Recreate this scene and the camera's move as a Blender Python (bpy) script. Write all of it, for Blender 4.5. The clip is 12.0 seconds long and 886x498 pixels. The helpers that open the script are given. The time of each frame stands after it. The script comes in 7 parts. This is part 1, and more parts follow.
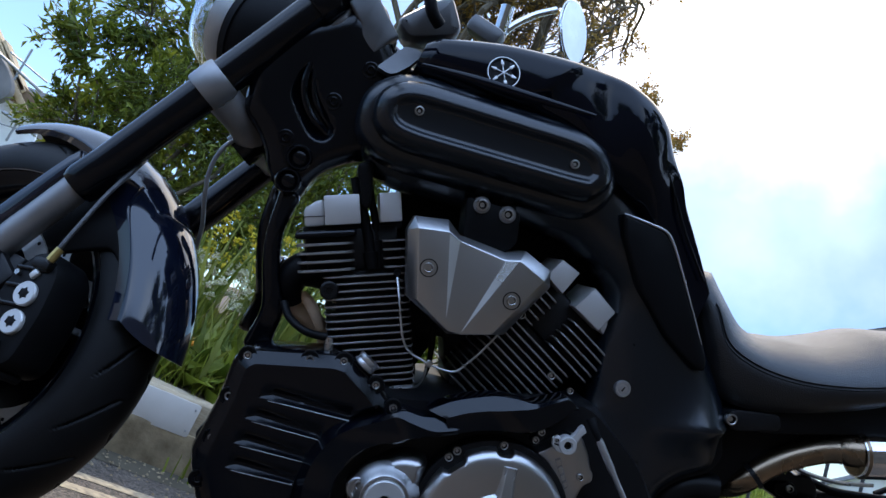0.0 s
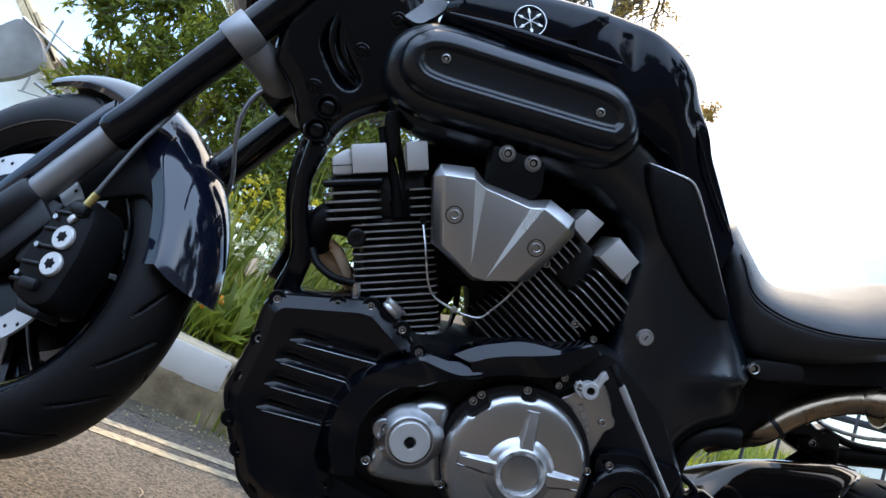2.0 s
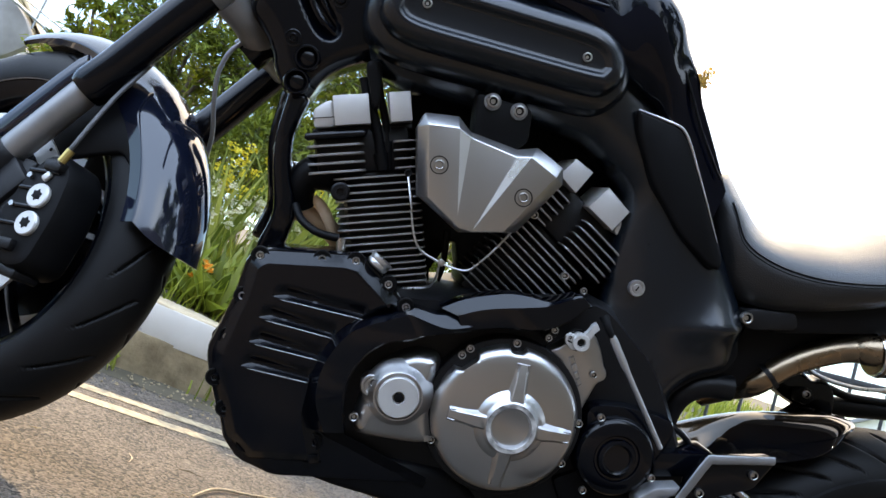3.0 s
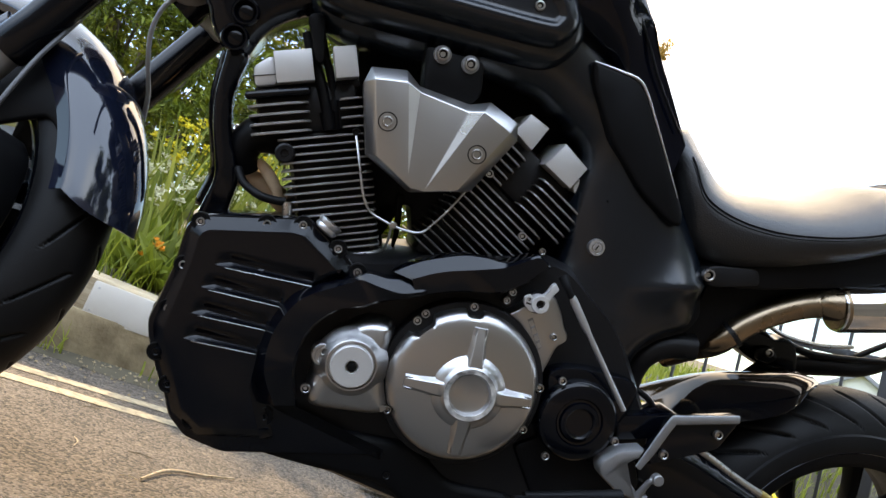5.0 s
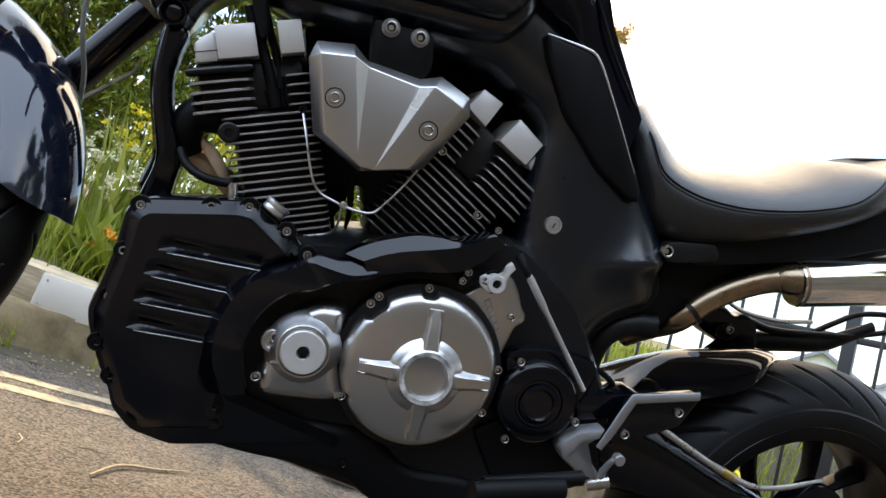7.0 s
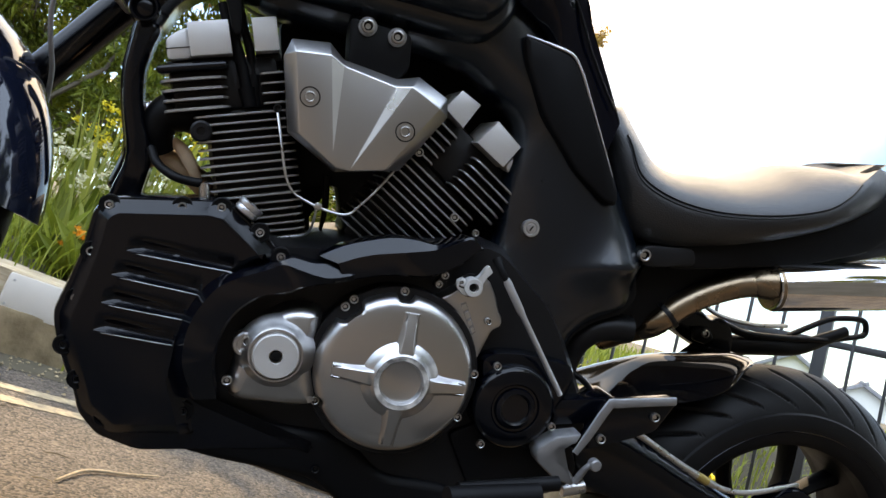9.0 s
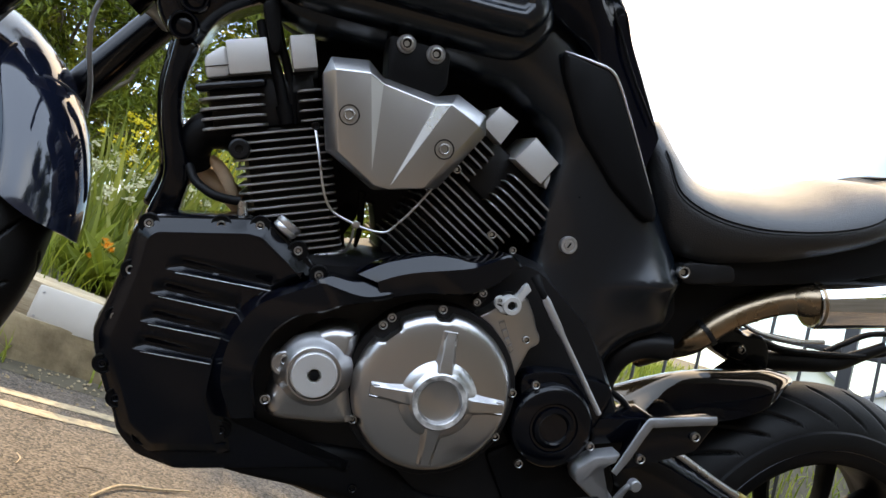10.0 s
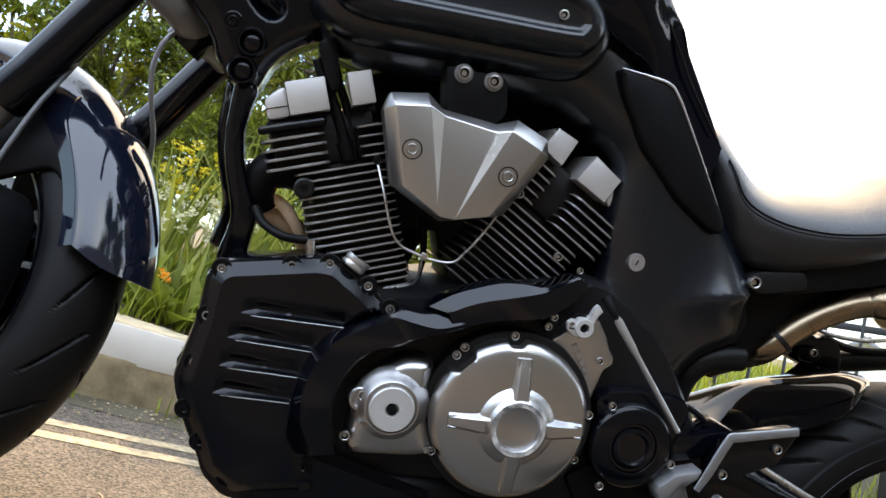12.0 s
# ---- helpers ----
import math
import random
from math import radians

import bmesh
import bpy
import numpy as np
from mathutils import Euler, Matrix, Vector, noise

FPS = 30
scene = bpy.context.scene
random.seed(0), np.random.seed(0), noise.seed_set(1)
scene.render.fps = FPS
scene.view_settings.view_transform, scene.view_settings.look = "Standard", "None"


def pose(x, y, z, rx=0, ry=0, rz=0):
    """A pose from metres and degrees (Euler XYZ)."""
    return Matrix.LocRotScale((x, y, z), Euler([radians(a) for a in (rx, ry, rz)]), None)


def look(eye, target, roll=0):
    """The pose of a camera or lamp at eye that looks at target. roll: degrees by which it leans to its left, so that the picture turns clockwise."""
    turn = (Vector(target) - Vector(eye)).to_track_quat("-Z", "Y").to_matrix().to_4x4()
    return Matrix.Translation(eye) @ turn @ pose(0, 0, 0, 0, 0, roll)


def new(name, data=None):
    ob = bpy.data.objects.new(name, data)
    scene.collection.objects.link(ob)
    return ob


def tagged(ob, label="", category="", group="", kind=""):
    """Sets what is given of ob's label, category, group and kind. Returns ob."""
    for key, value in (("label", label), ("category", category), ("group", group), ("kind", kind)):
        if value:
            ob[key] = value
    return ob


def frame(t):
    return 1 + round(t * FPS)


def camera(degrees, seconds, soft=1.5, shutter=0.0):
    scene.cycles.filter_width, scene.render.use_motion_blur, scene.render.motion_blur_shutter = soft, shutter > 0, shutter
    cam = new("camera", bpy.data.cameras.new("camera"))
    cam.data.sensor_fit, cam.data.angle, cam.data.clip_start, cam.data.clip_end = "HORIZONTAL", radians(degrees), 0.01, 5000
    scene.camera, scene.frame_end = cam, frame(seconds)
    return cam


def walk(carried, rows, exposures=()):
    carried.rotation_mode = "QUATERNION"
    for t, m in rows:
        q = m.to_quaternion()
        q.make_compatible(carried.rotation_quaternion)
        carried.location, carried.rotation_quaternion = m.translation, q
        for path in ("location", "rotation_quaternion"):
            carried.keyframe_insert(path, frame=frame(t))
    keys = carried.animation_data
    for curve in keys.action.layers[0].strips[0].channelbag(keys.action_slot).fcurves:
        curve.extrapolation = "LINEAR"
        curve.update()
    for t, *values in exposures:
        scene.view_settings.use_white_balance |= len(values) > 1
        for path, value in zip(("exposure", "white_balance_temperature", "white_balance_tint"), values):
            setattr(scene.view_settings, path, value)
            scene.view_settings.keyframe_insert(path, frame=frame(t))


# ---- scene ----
cam = camera(57.2, 12.0)
# seconds, place and turn of the camera in the street's own frame (x along the motorcycle to its rear, y to the kerb)
ROWS = [
    (0.0, 0.4166, -1.3715, 0.4576, 101.82, -25.49, -12.15),
    (0.5, 0.4200, -1.3780, 0.4556, 101.70, -25.56, -12.04),
    (1.0, 0.4226, -1.3876, 0.4418, 101.03, -25.83, -11.43),
    (1.5, 0.4277, -1.3854, 0.4303, 99.99, -26.06, -10.75),
    (2.0, 0.4326, -1.3847, 0.4227, 99.11, -26.14, -10.17),
    (2.5, 0.4434, -1.3753, 0.4116, 98.25, -25.85, -9.99),
    (3.0, 0.4606, -1.3607, 0.4042, 97.37, -25.02, -10.35),
    (3.5, 0.4753, -1.3448, 0.3986, 96.90, -24.35, -11.00),
    (5.5, 0.4954, -1.3109, 0.3954, 96.99, -22.97, -13.35),
    (6.0, 0.4992, -1.3067, 0.3975, 97.03, -22.55, -13.89),
    (6.5, 0.5080, -1.2983, 0.3965, 97.05, -22.13, -14.47),
    (7.0, 0.5186, -1.2884, 0.3958, 96.98, -21.91, -15.18),
    (9.0, 0.5209, -1.2750, 0.4000, 97.70, -22.06, -17.00),
    (9.5, 0.5068, -1.2703, 0.4015, 97.96, -22.46, -16.52),
    (10.0, 0.4910, -1.2598, 0.4027, 97.76, -22.21, -15.85),
    (10.5, 0.4687, -1.2504, 0.4029, 97.33, -21.64, -15.14),
    (11.0, 0.4417, -1.2531, 0.4064, 96.99, -21.18, -13.77),
    (11.5, 0.4315, -1.2519, 0.4195, 96.52, -20.02, -12.66),
    (12.0, 0.4402, -1.2512, 0.4242, 96.53, -19.17, -12.71),
]
HILL = pose(0, 0, 0, 0, 8, 0)  # the street falls away towards the motorcycle's rear
EXPOSURES = [(0.0, 0.48, 7600, 13), (1.0, 0.6, 7800, 13), (2.0, 1.12, 8800, 13), (3.0, 1.6, 10200, 14), (5.5, 1.48, 11800, 15), (9.5, 1.42, 11800, 15), (11.0, 1.44, 12500, 16), (12.0, 1.68, 12500, 16)]
walk(cam, [(t, HILL @ pose(x, y, z, rx, ry, rz)) for t, x, y, z, rx, ry, rz in ROWS], EXPOSURES)

# ---- world and sun ----
SUN_AZ, SUN_EL = radians(-20), radians(45)  # azimuth from +y towards +x
world = bpy.data.worlds.new("sky")
scene.world = world
world.use_nodes = True
wn, wl = world.node_tree.nodes, world.node_tree.links
sky = wn.new("ShaderNodeTexSky")
sky.sky_type, sky.sun_disc = "NISHITA", False
sky.sun_elevation, sky.sun_rotation = SUN_EL, SUN_AZ
sky.air_density, sky.dust_density, sky.ozone_density = 1.0, 0.15, 3.0
wcoord = wn.new("ShaderNodeTexCoord")
wnoise = wn.new("ShaderNodeTexNoise")
wnoise.inputs["Scale"].default_value, wnoise.inputs["Detail"].default_value = 2.3, 6
wl.new(wcoord.outputs["Generated"], wnoise.inputs["Vector"])
# broad bright cloud on the sun's side of the sky
wdot = wn.new("ShaderNodeVectorMath")
wdot.operation = "DOT_PRODUCT"
wdot.inputs[1].default_value = (0.43, 0.66, 0.616)
wl.new(wcoord.outputs["Generated"], wdot.inputs[0])
wadd = wn.new("ShaderNodeMath")
wadd.operation = "MULTIPLY_ADD"
wadd.inputs[1].default_value, wadd.inputs[2].default_value = 2.6, -2.3
wl.new(wdot.outputs["Value"], wadd.inputs[0])
wsum = wn.new("ShaderNodeMath")
wsep = wn.new("ShaderNodeSeparateXYZ")
wl.new(wcoord.outputs["Generated"], wsep.inputs[0])
wtop = wn.new("ShaderNodeMath")
wtop.operation = "MULTIPLY_ADD"
wtop.inputs[1].default_value = 0.02
wl.new(wsep.outputs["Z"], wtop.inputs[0])
wl.new(wadd.outputs[0], wtop.inputs[2])
wl.new(wtop.outputs[0], wsum.inputs[0])
wl.new(wnoise.outputs["Fac"], wsum.inputs[1])
wramp = wn.new("ShaderNodeValToRGB")
wramp.color_ramp.elements[0].position, wramp.color_ramp.elements[1].position = 0.52, 0.98
wl.new(wsum.outputs[0], wramp.inputs["Fac"])
wmix = wn.new("ShaderNodeMix")
wmix.data_type = "RGBA"
# the cloud thins to pale blue low over the roofs
wlow = wn.new("ShaderNodeMath")
wlow.operation = "MULTIPLY_ADD"
wlow.inputs[1].default_value = 0.34
wl.new(wnoise.outputs["Fac"], wlow.inputs[0])
wl.new(wsep.outputs["Z"], wlow.inputs[2])
wthin = wn.new("ShaderNodeValToRGB")
wthin.color_ramp.elements[0].position, wthin.color_ramp.elements[1].position = 0.34, 0.62
wthin.color_ramp.elements[0].color, wthin.color_ramp.elements[1].color = (9.5, 10.2, 10.4, 1), (20.0, 19.4, 18.8, 1)
for p, c in ((0.44, (8.0, 9.6, 10.2, 1)), (0.50, (7.0, 9.2, 10.2, 1))):
    wthin.color_ramp.elements.new(p).color = c
wl.new(wlow.outputs[0], wthin.inputs["Fac"])
wl.new(wthin.outputs["Color"], wmix.inputs["B"])
# broken cloud, only in the unseen sky overhead and behind the camera, for highlights
wbreak = wn.new("ShaderNodeTexNoise")
wbreak.inputs["Scale"].default_value, wbreak.inputs["Detail"].default_value = 1.7, 7
wl.new(wcoord.outputs["Generated"], wbreak.inputs["Vector"])
wbramp = wn.new("ShaderNodeMapRange")
wbramp.interpolation_type = "SMOOTHSTEP"
wbramp.inputs["From Min"].default_value, wbramp.inputs["From Max"].default_value = 0.50, 0.66
wl.new(wbreak.outputs["Fac"], wbramp.inputs["Value"])
wahead = wn.new("ShaderNodeMapRange")
wahead.interpolation_type = "SMOOTHSTEP"
wahead.inputs["From Min"].default_value, wahead.inputs["From Max"].default_value = 0.25, -0.10
wl.new(wsep.outputs["Y"], wahead.inputs["Value"])
wbm = wn.new("ShaderNodeMath")
wbm.operation = "MULTIPLY"
wl.new(wbramp.outputs["Result"], wbm.inputs[0])
wl.new(wahead.outputs["Result"], wbm.inputs[1])
wl.new(wramp.outputs["Color"], wmix.inputs["Factor"])
wtint = wn.new("ShaderNodeMix")
wtint.data_type, wtint.blend_type = "RGBA", "MULTIPLY"
wtint.inputs["Factor"].default_value = 1.0
wtint.inputs["B"].default_value = (0.60, 0.80, 1.04, 1)
wl.new(sky.outputs["Color"], wtint.inputs["A"])
# bright blue haze high overhead
wfade = wn.new("ShaderNodeMapRange")
wfade.interpolation_type = "SMOOTHSTEP"
wfade.inputs["From Min"].default_value, wfade.inputs["From Max"].default_value = 0.25, 0.65
wfade.inputs["To Max"].default_value = 0.65
wl.new(wsep.outputs["Z"], wfade.inputs["Value"])
whaze = wn.new("ShaderNodeMix")
whaze.data_type = "RGBA"
whaze.inputs["B"].default_value = (5.4, 8.4, 13.8, 1)
wl.new(wfade.outputs["Result"], whaze.inputs["Factor"])
wl.new(wtint.outputs["Result"], whaze.inputs["A"])
# brighter blue added to the unseen sky behind the camera for facet highlights
wblue = wn.new("ShaderNodeMix")
wblue.data_type = "RGBA"
wblue.inputs["B"].default_value = (5.6, 9.6, 18.0, 1)
wrise = wn.new("ShaderNodeMapRange")
wrise.interpolation_type = "SMOOTHSTEP"
wrise.inputs["From Min"].default_value, wrise.inputs["From Max"].default_value = 0.15, 0.60
wl.new(wsep.outputs["Z"], wrise.inputs["Value"])
wback = wn.new("ShaderNodeMath")
wback.operation = "MULTIPLY"
wl.new(wahead.outputs["Result"], wback.inputs[0])
wl.new(wrise.outputs["Result"], wback.inputs[1])
wl.new(wback.outputs[0], wblue.inputs["Factor"])
wl.new(whaze.outputs["Result"], wblue.inputs["A"])
wfar = wn.new("ShaderNodeMix")
wfar.data_type = "RGBA"
wfar.inputs["B"].default_value = (7.6, 11.6, 19.0, 1)
wl.new(wbm.outputs[0], wfar.inputs["Factor"])
wl.new(wblue.outputs["Result"], wfar.inputs["A"])
wl.new(wfar.outputs["Result"], wmix.inputs["A"])
wl.new(wmix.outputs["Result"], wn["Background"].inputs["Color"])
wn["Background"].inputs["Strength"].default_value = 0.15
sun = new("sun", bpy.data.lights.new("sun", "SUN"))
sun.data.energy, sun.data.angle, sun.data.color = 2.8, radians(0.6), (1.0, 0.95, 0.86)
sun_way = Vector((math.sin(SUN_AZ) * math.cos(SUN_EL), math.cos(SUN_AZ) * math.cos(SUN_EL), math.sin(SUN_EL)))
sun.matrix_world = look(sun_way * 50, (0, 0, 0))


# ---- materials ----
def material(name, base, rough=0.5, metal=0.0, second=None, scale=40.0, amount=0.5, bump=0.0, bump_scale=200.0, coat=0.0, detail=6, rvar=0.12, spec=0.5, stretch=(1, 1, 1)):
    """A principled surface with two-scale colour variation, roughness wear and fine relief."""
    m = bpy.data.materials.new(name)
    m.use_nodes = True
    n, l = m.node_tree.nodes, m.node_tree.links
    b = n["Principled BSDF"]
    b.inputs["Metallic"].default_value = metal
    b.inputs["Coat Weight"].default_value = coat
    b.inputs["Coat Roughness"].default_value = 0.04
    b.inputs["Specular IOR Level"].default_value = spec
    co = n.new("ShaderNodeTexCoord")
    mp = n.new("ShaderNodeMapping")
    mp.inputs["Scale"].default_value = stretch
    l.new(co.outputs["Object"], mp.inputs["Vector"])
    big = n.new("ShaderNodeTexNoise")
    big.inputs["Scale"].default_value, big.inputs["Detail"].default_value = scale, detail
    l.new(mp.outputs["Vector"], big.inputs["Vector"])
    ramp = n.new("ShaderNodeValToRGB")
    ramp.color_ramp.elements[0].position, ramp.color_ramp.elements[1].position = 0.5 - amount / 2, 0.5 + amount / 2
    ramp.color_ramp.elements[0].color = (*base, 1)
    ramp.color_ramp.elements[1].color = (*(second or [min(1, c * 1.25) for c in base]), 1)
    l.new(big.outputs["Fac"], ramp.inputs["Fac"])
    l.new(ramp.outputs["Color"], b.inputs["Base Color"])
    fine = n.new("ShaderNodeTexNoise")
    fine.inputs["Scale"].default_value, fine.inputs["Detail"].default_value = bump_scale, 4
    l.new(mp.outputs["Vector"], fine.inputs["Vector"])
    rr = n.new("ShaderNodeMapRange")
    rr.inputs["To Min"].default_value, rr.inputs["To Max"].default_value = max(0.02, rough - rvar), min(1, rough + rvar)
    l.new(big.outputs["Fac"], rr.inputs["Value"])
    l.new(rr.outputs["Result"], b.inputs["Roughness"])
    if bump:
        bu = n.new("ShaderNodeBump")
        bu.inputs["Strength"].default_value, bu.inputs["Distance"].default_value = bump, 0.002
        l.new(fine.outputs["Fac"], bu.inputs["Height"])
        l.new(bu.outputs["Normal"], b.inputs["Normal"])
    return m


def grit(name, low, high, scale):
    """Bound chippings: each stone its own tone and height, with broad worn patches."""
    m = bpy.data.materials.new(name)
    m.use_nodes = True
    n, l = m.node_tree.nodes, m.node_tree.links
    b = n["Principled BSDF"]
    b.inputs["Roughness"].default_value = 0.85
    co = n.new("ShaderNodeTexCoord")
    vo = n.new("ShaderNodeTexVoronoi")
    vo.inputs["Scale"].default_value = scale
    l.new(co.outputs["Object"], vo.inputs["Vector"])
    sep = n.new("ShaderNodeSeparateColor")
    l.new(vo.outputs["Color"], sep.inputs["Color"])
    patch = n.new("ShaderNodeTexNoise")
    patch.inputs["Scale"].default_value, patch.inputs["Detail"].default_value = 5.0, 8
    l.new(co.outputs["Object"], patch.inputs["Vector"])
    add = n.new("ShaderNodeMath")
    add.operation = "MULTIPLY_ADD"
    add.inputs[1].default_value, add.inputs[2].default_value = 0.9, -0.45
    l.new(patch.outputs["Fac"], add.inputs[0])
    tone = n.new("ShaderNodeMath")
    l.new(sep.outputs["Red"], tone.inputs[0])
    l.new(add.outputs[0], tone.inputs[1])
    ramp = n.new("ShaderNodeValToRGB")
    ramp.color_ramp.elements[0].position, ramp.color_ramp.elements[1].position = 0.1, 1.0
    ramp.color_ramp.elements[0].color, ramp.color_ramp.elements[1].color = (*low, 1), (*high, 1)
    l.new(tone.outputs[0], ramp.inputs["Fac"])
    l.new(ramp.outputs["Color"], b.inputs["Base Color"])
    bu = n.new("ShaderNodeBump")
    bu.inputs["Strength"].default_value, bu.inputs["Distance"].default_value = 0.9, 0.004
    bu.invert = True
    l.new(vo.outputs["Distance"], bu.inputs["Height"])
    l.new(bu.outputs["Normal"], b.inputs["Normal"])
    return m


def leafy(name, base, second, through_light=0.5):
    """Foliage: colour varied piece by piece, light passing through."""
    m = bpy.data.materials.new(name)
    m.use_nodes = True
    n, l = m.node_tree.nodes, m.node_tree.links
    b = n["Principled BSDF"]
    geo = n.new("ShaderNodeNewGeometry")
    ramp = n.new("ShaderNodeValToRGB")
    ramp.color_ramp.elements[0].color, ramp.color_ramp.elements[1].color = (*base, 1), (*second, 1)
    l.new(geo.outputs["Random Per Island"], ramp.inputs["Fac"])
    l.new(ramp.outputs["Color"], b.inputs["Base Color"])
    b.inputs["Roughness"].default_value = 0.5
    b.inputs["Specular IOR Level"].default_value = 0.3
    tr = n.new("ShaderNodeBsdfTranslucent")
    l.new(ramp.outputs["Color"], tr.inputs["Color"])
    mix = n.new("ShaderNodeMixShader")
    mix.inputs["Fac"].default_value = through_light
    l.new(b.outputs["BSDF"], mix.inputs[1])
    l.new(tr.outputs["BSDF"], mix.inputs[2])
    l.new(mix.outputs["Shader"], n["Material Output"].inputs["Surface"])
    return m


SATIN = material("satin_black", (0.0008, 0.0012, 0.0026), 0.15, spec=0.29, second=(0.0013, 0.0019, 0.0034), scale=11, bump=0.03, bump_scale=900, rvar=0.06)
LACQUER = material("gloss_black_lacquer", (0.0008, 0.0012, 0.0028), 0.11, spec=0.36, second=(0.0013, 0.0019, 0.0036), scale=11, bump=0.02, bump_scale=900, rvar=0.04)
GLOSSY = material("gloss_black_plastic", (0.0022, 0.0022, 0.0026), 0.035, spec=0.18, scale=11, bump=0.01, bump_scale=900, rvar=0.02)
TANKBLACK = material("deep_black_gloss_paint", (0.0014, 0.0020, 0.0046), 0.05, spec=0.22, second=(0.0024, 0.0034, 0.0070), scale=5, rvar=0.02)
DARKALLOY = material("dark_cast_alloy", (0.085, 0.085, 0.088), 0.40, metal=0.6, second=(0.13, 0.13, 0.132), scale=25, bump=0.12, bump_scale=900)
BRAID = material("grey_hose_braid", (0.045, 0.045, 0.048), 0.38, metal=0.4, second=(0.075, 0.075, 0.078), scale=60, bump=0.2, bump_scale=1200)
CAST = material("black_casting", (0.0035, 0.0036, 0.0044), 0.40, spec=0.22, second=(0.008, 0.008, 0.009), scale=14, bump=0.16, bump_scale=1400, rvar=0.08)
DULL = material("dull_black_plastic", (0.0024, 0.0025, 0.0030), 0.50, spec=0.13, scale=20, bump=0.1, bump_scale=800)
PAINT = material("midnight_paint", (0.0025, 0.0042, 0.011), 0.06, second=(0.006, 0.009, 0.018), scale=5, coat=0.35, rvar=0.03)
RUBBER = material("tyre_rubber", (0.0036, 0.0036, 0.0040), 0.46, spec=0.16, second=(0.0058, 0.0056, 0.0056), scale=16, bump=0.15, bump_scale=500)
SILVER = material("silver_engine_paint", (0.43, 0.42, 0.415), 0.30, metal=1.0, second=(0.48, 0.47, 0.465), scale=6, bump=0.05, bump_scale=1500, rvar=0.04)
ALLOY = material("brushed_alloy", (0.50, 0.50, 0.51), 0.34, metal=0.9, second=(0.60, 0.60, 0.61), scale=60, bump=0.06, bump_scale=900, stretch=(1, 1, 12))
PALE = material("pale_alloy", (0.52, 0.51, 0.50), 0.45, metal=0.55, second=(0.60, 0.59, 0.575), scale=12, bump=0.05, bump_scale=1500)
STEEL = material("zinc_steel", (0.42, 0.41, 0.40), 0.30, metal=1.0, scale=80, bump=0.05, bump_scale=900)
CHROME = material("chrome", (0.62, 0.63, 0.65), 0.07, metal=1.0, scale=20, rvar=0.03)
BRONZED = material("heat_bronzed_steel", (0.19, 0.125, 0.075), 0.27, metal=1.0, second=(0.36, 0.27, 0.19), scale=14, bump=0.06, bump_scale=400)
RUSTED = material("rusted_steel", (0.50, 0.29, 0.16), 0.45, metal=0.2, second=(0.80, 0.60, 0.42), scale=30, bump=0.3, bump_scale=200)
VINYL = material("seat_vinyl", (0.0055, 0.0055, 0.0062), 0.36, spec=0.50, second=(0.010, 0.0098, 0.0102), scale=12, bump=0.35, bump_scale=480, rvar=0.08)
BRASS = material("brass", (0.45, 0.33, 0.12), 0.4, metal=0.9, scale=60)
GLASS = bpy.data.materials.new("lamp_glass")
GLASS.use_nodes = True
GLASS.node_tree.nodes["Principled BSDF"].inputs["Transmission Weight"].default_value = 1.0
GLASS.node_tree.nodes["Principled BSDF"].inputs["Roughness"].default_value = 0.03
GLASS.node_tree.nodes["Principled BSDF"].inputs["IOR"].default_value = 1.3
ASPHALT = grit("asphalt", (0.0150, 0.0125, 0.0104), (0.1514, 0.1188, 0.0915), 210)
GREY = material("grey_cast_alloy", (0.22, 0.22, 0.225), 0.42, metal=0.7, second=(0.29, 0.29, 0.295), scale=25, bump=0.1, bump_scale=900)
YELLOW = material("worn_yellow_paint", (0.40, 0.32, 0.20), 0.78, second=(0.15, 0.12, 0.085), scale=55, amount=0.40, bump=0.7, bump_scale=260)
CONCRETE = material("kerb_concrete", (0.125, 0.083, 0.042), 0.92, second=(0.40, 0.295, 0.175), scale=13, amount=0.42, detail=12, bump=0.9, bump_scale=90)
TIMBER = material("weathered_timber", (0.30, 0.21, 0.12), 0.85, second=(0.55, 0.45, 0.32), scale=18, amount=0.5, bump=0.8, bump_scale=60, stretch=(1, 14, 14))
PLATE = material("painted_plate", (0.60, 0.55, 0.49), 0.6, second=(0.68, 0.63, 0.57), scale=9, bump=0.06, bump_scale=300)
SOIL = material("soil", (0.05, 0.038, 0.022), 0.95, second=(0.10, 0.08, 0.05), scale=14, bump=0.8, bump_scale=60)
BARK = material("bark", (0.07, 0.055, 0.035), 0.9, second=(0.14, 0.11, 0.075), scale=30, bump=0.6, bump_scale=90, stretch=(1, 1, 0.3))
IRON = material("black_iron", (0.012, 0.012, 0.013), 0.5, scale=40, bump=0.2, bump_scale=200)
BRICKRED = material("chimney_brick", (0.32, 0.12, 0.08), 0.9, second=(0.42, 0.19, 0.13), scale=20, bump=0.3, bump_scale=60)
LIMEWASH = material("pale_house_wall", (0.62, 0.60, 0.56), 0.9, second=(0.70, 0.68, 0.64), scale=3, bump=0.2, bump_scale=40)
SLATE = material("roof_slate", (0.16, 0.16, 0.17), 0.7, second=(0.24, 0.24, 0.25), scale=9, bump=0.3, bump_scale=30)
STONE = material("house_stone", (0.22, 0.20, 0.18), 0.9, second=(0.34, 0.31, 0.28), scale=7, bump=0.5, bump_scale=30)
SHRUB = leafy("shrub_leaf", (0.048, 0.076, 0.008), (0.20, 0.235, 0.030), 0.36)
RUSSET = leafy("russet_leaf", (0.14, 0.06, 0.02), (0.30, 0.20, 0.05))
GRASS = leafy("grass_blade", (0.10, 0.145, 0.012), (0.34, 0.36, 0.060))
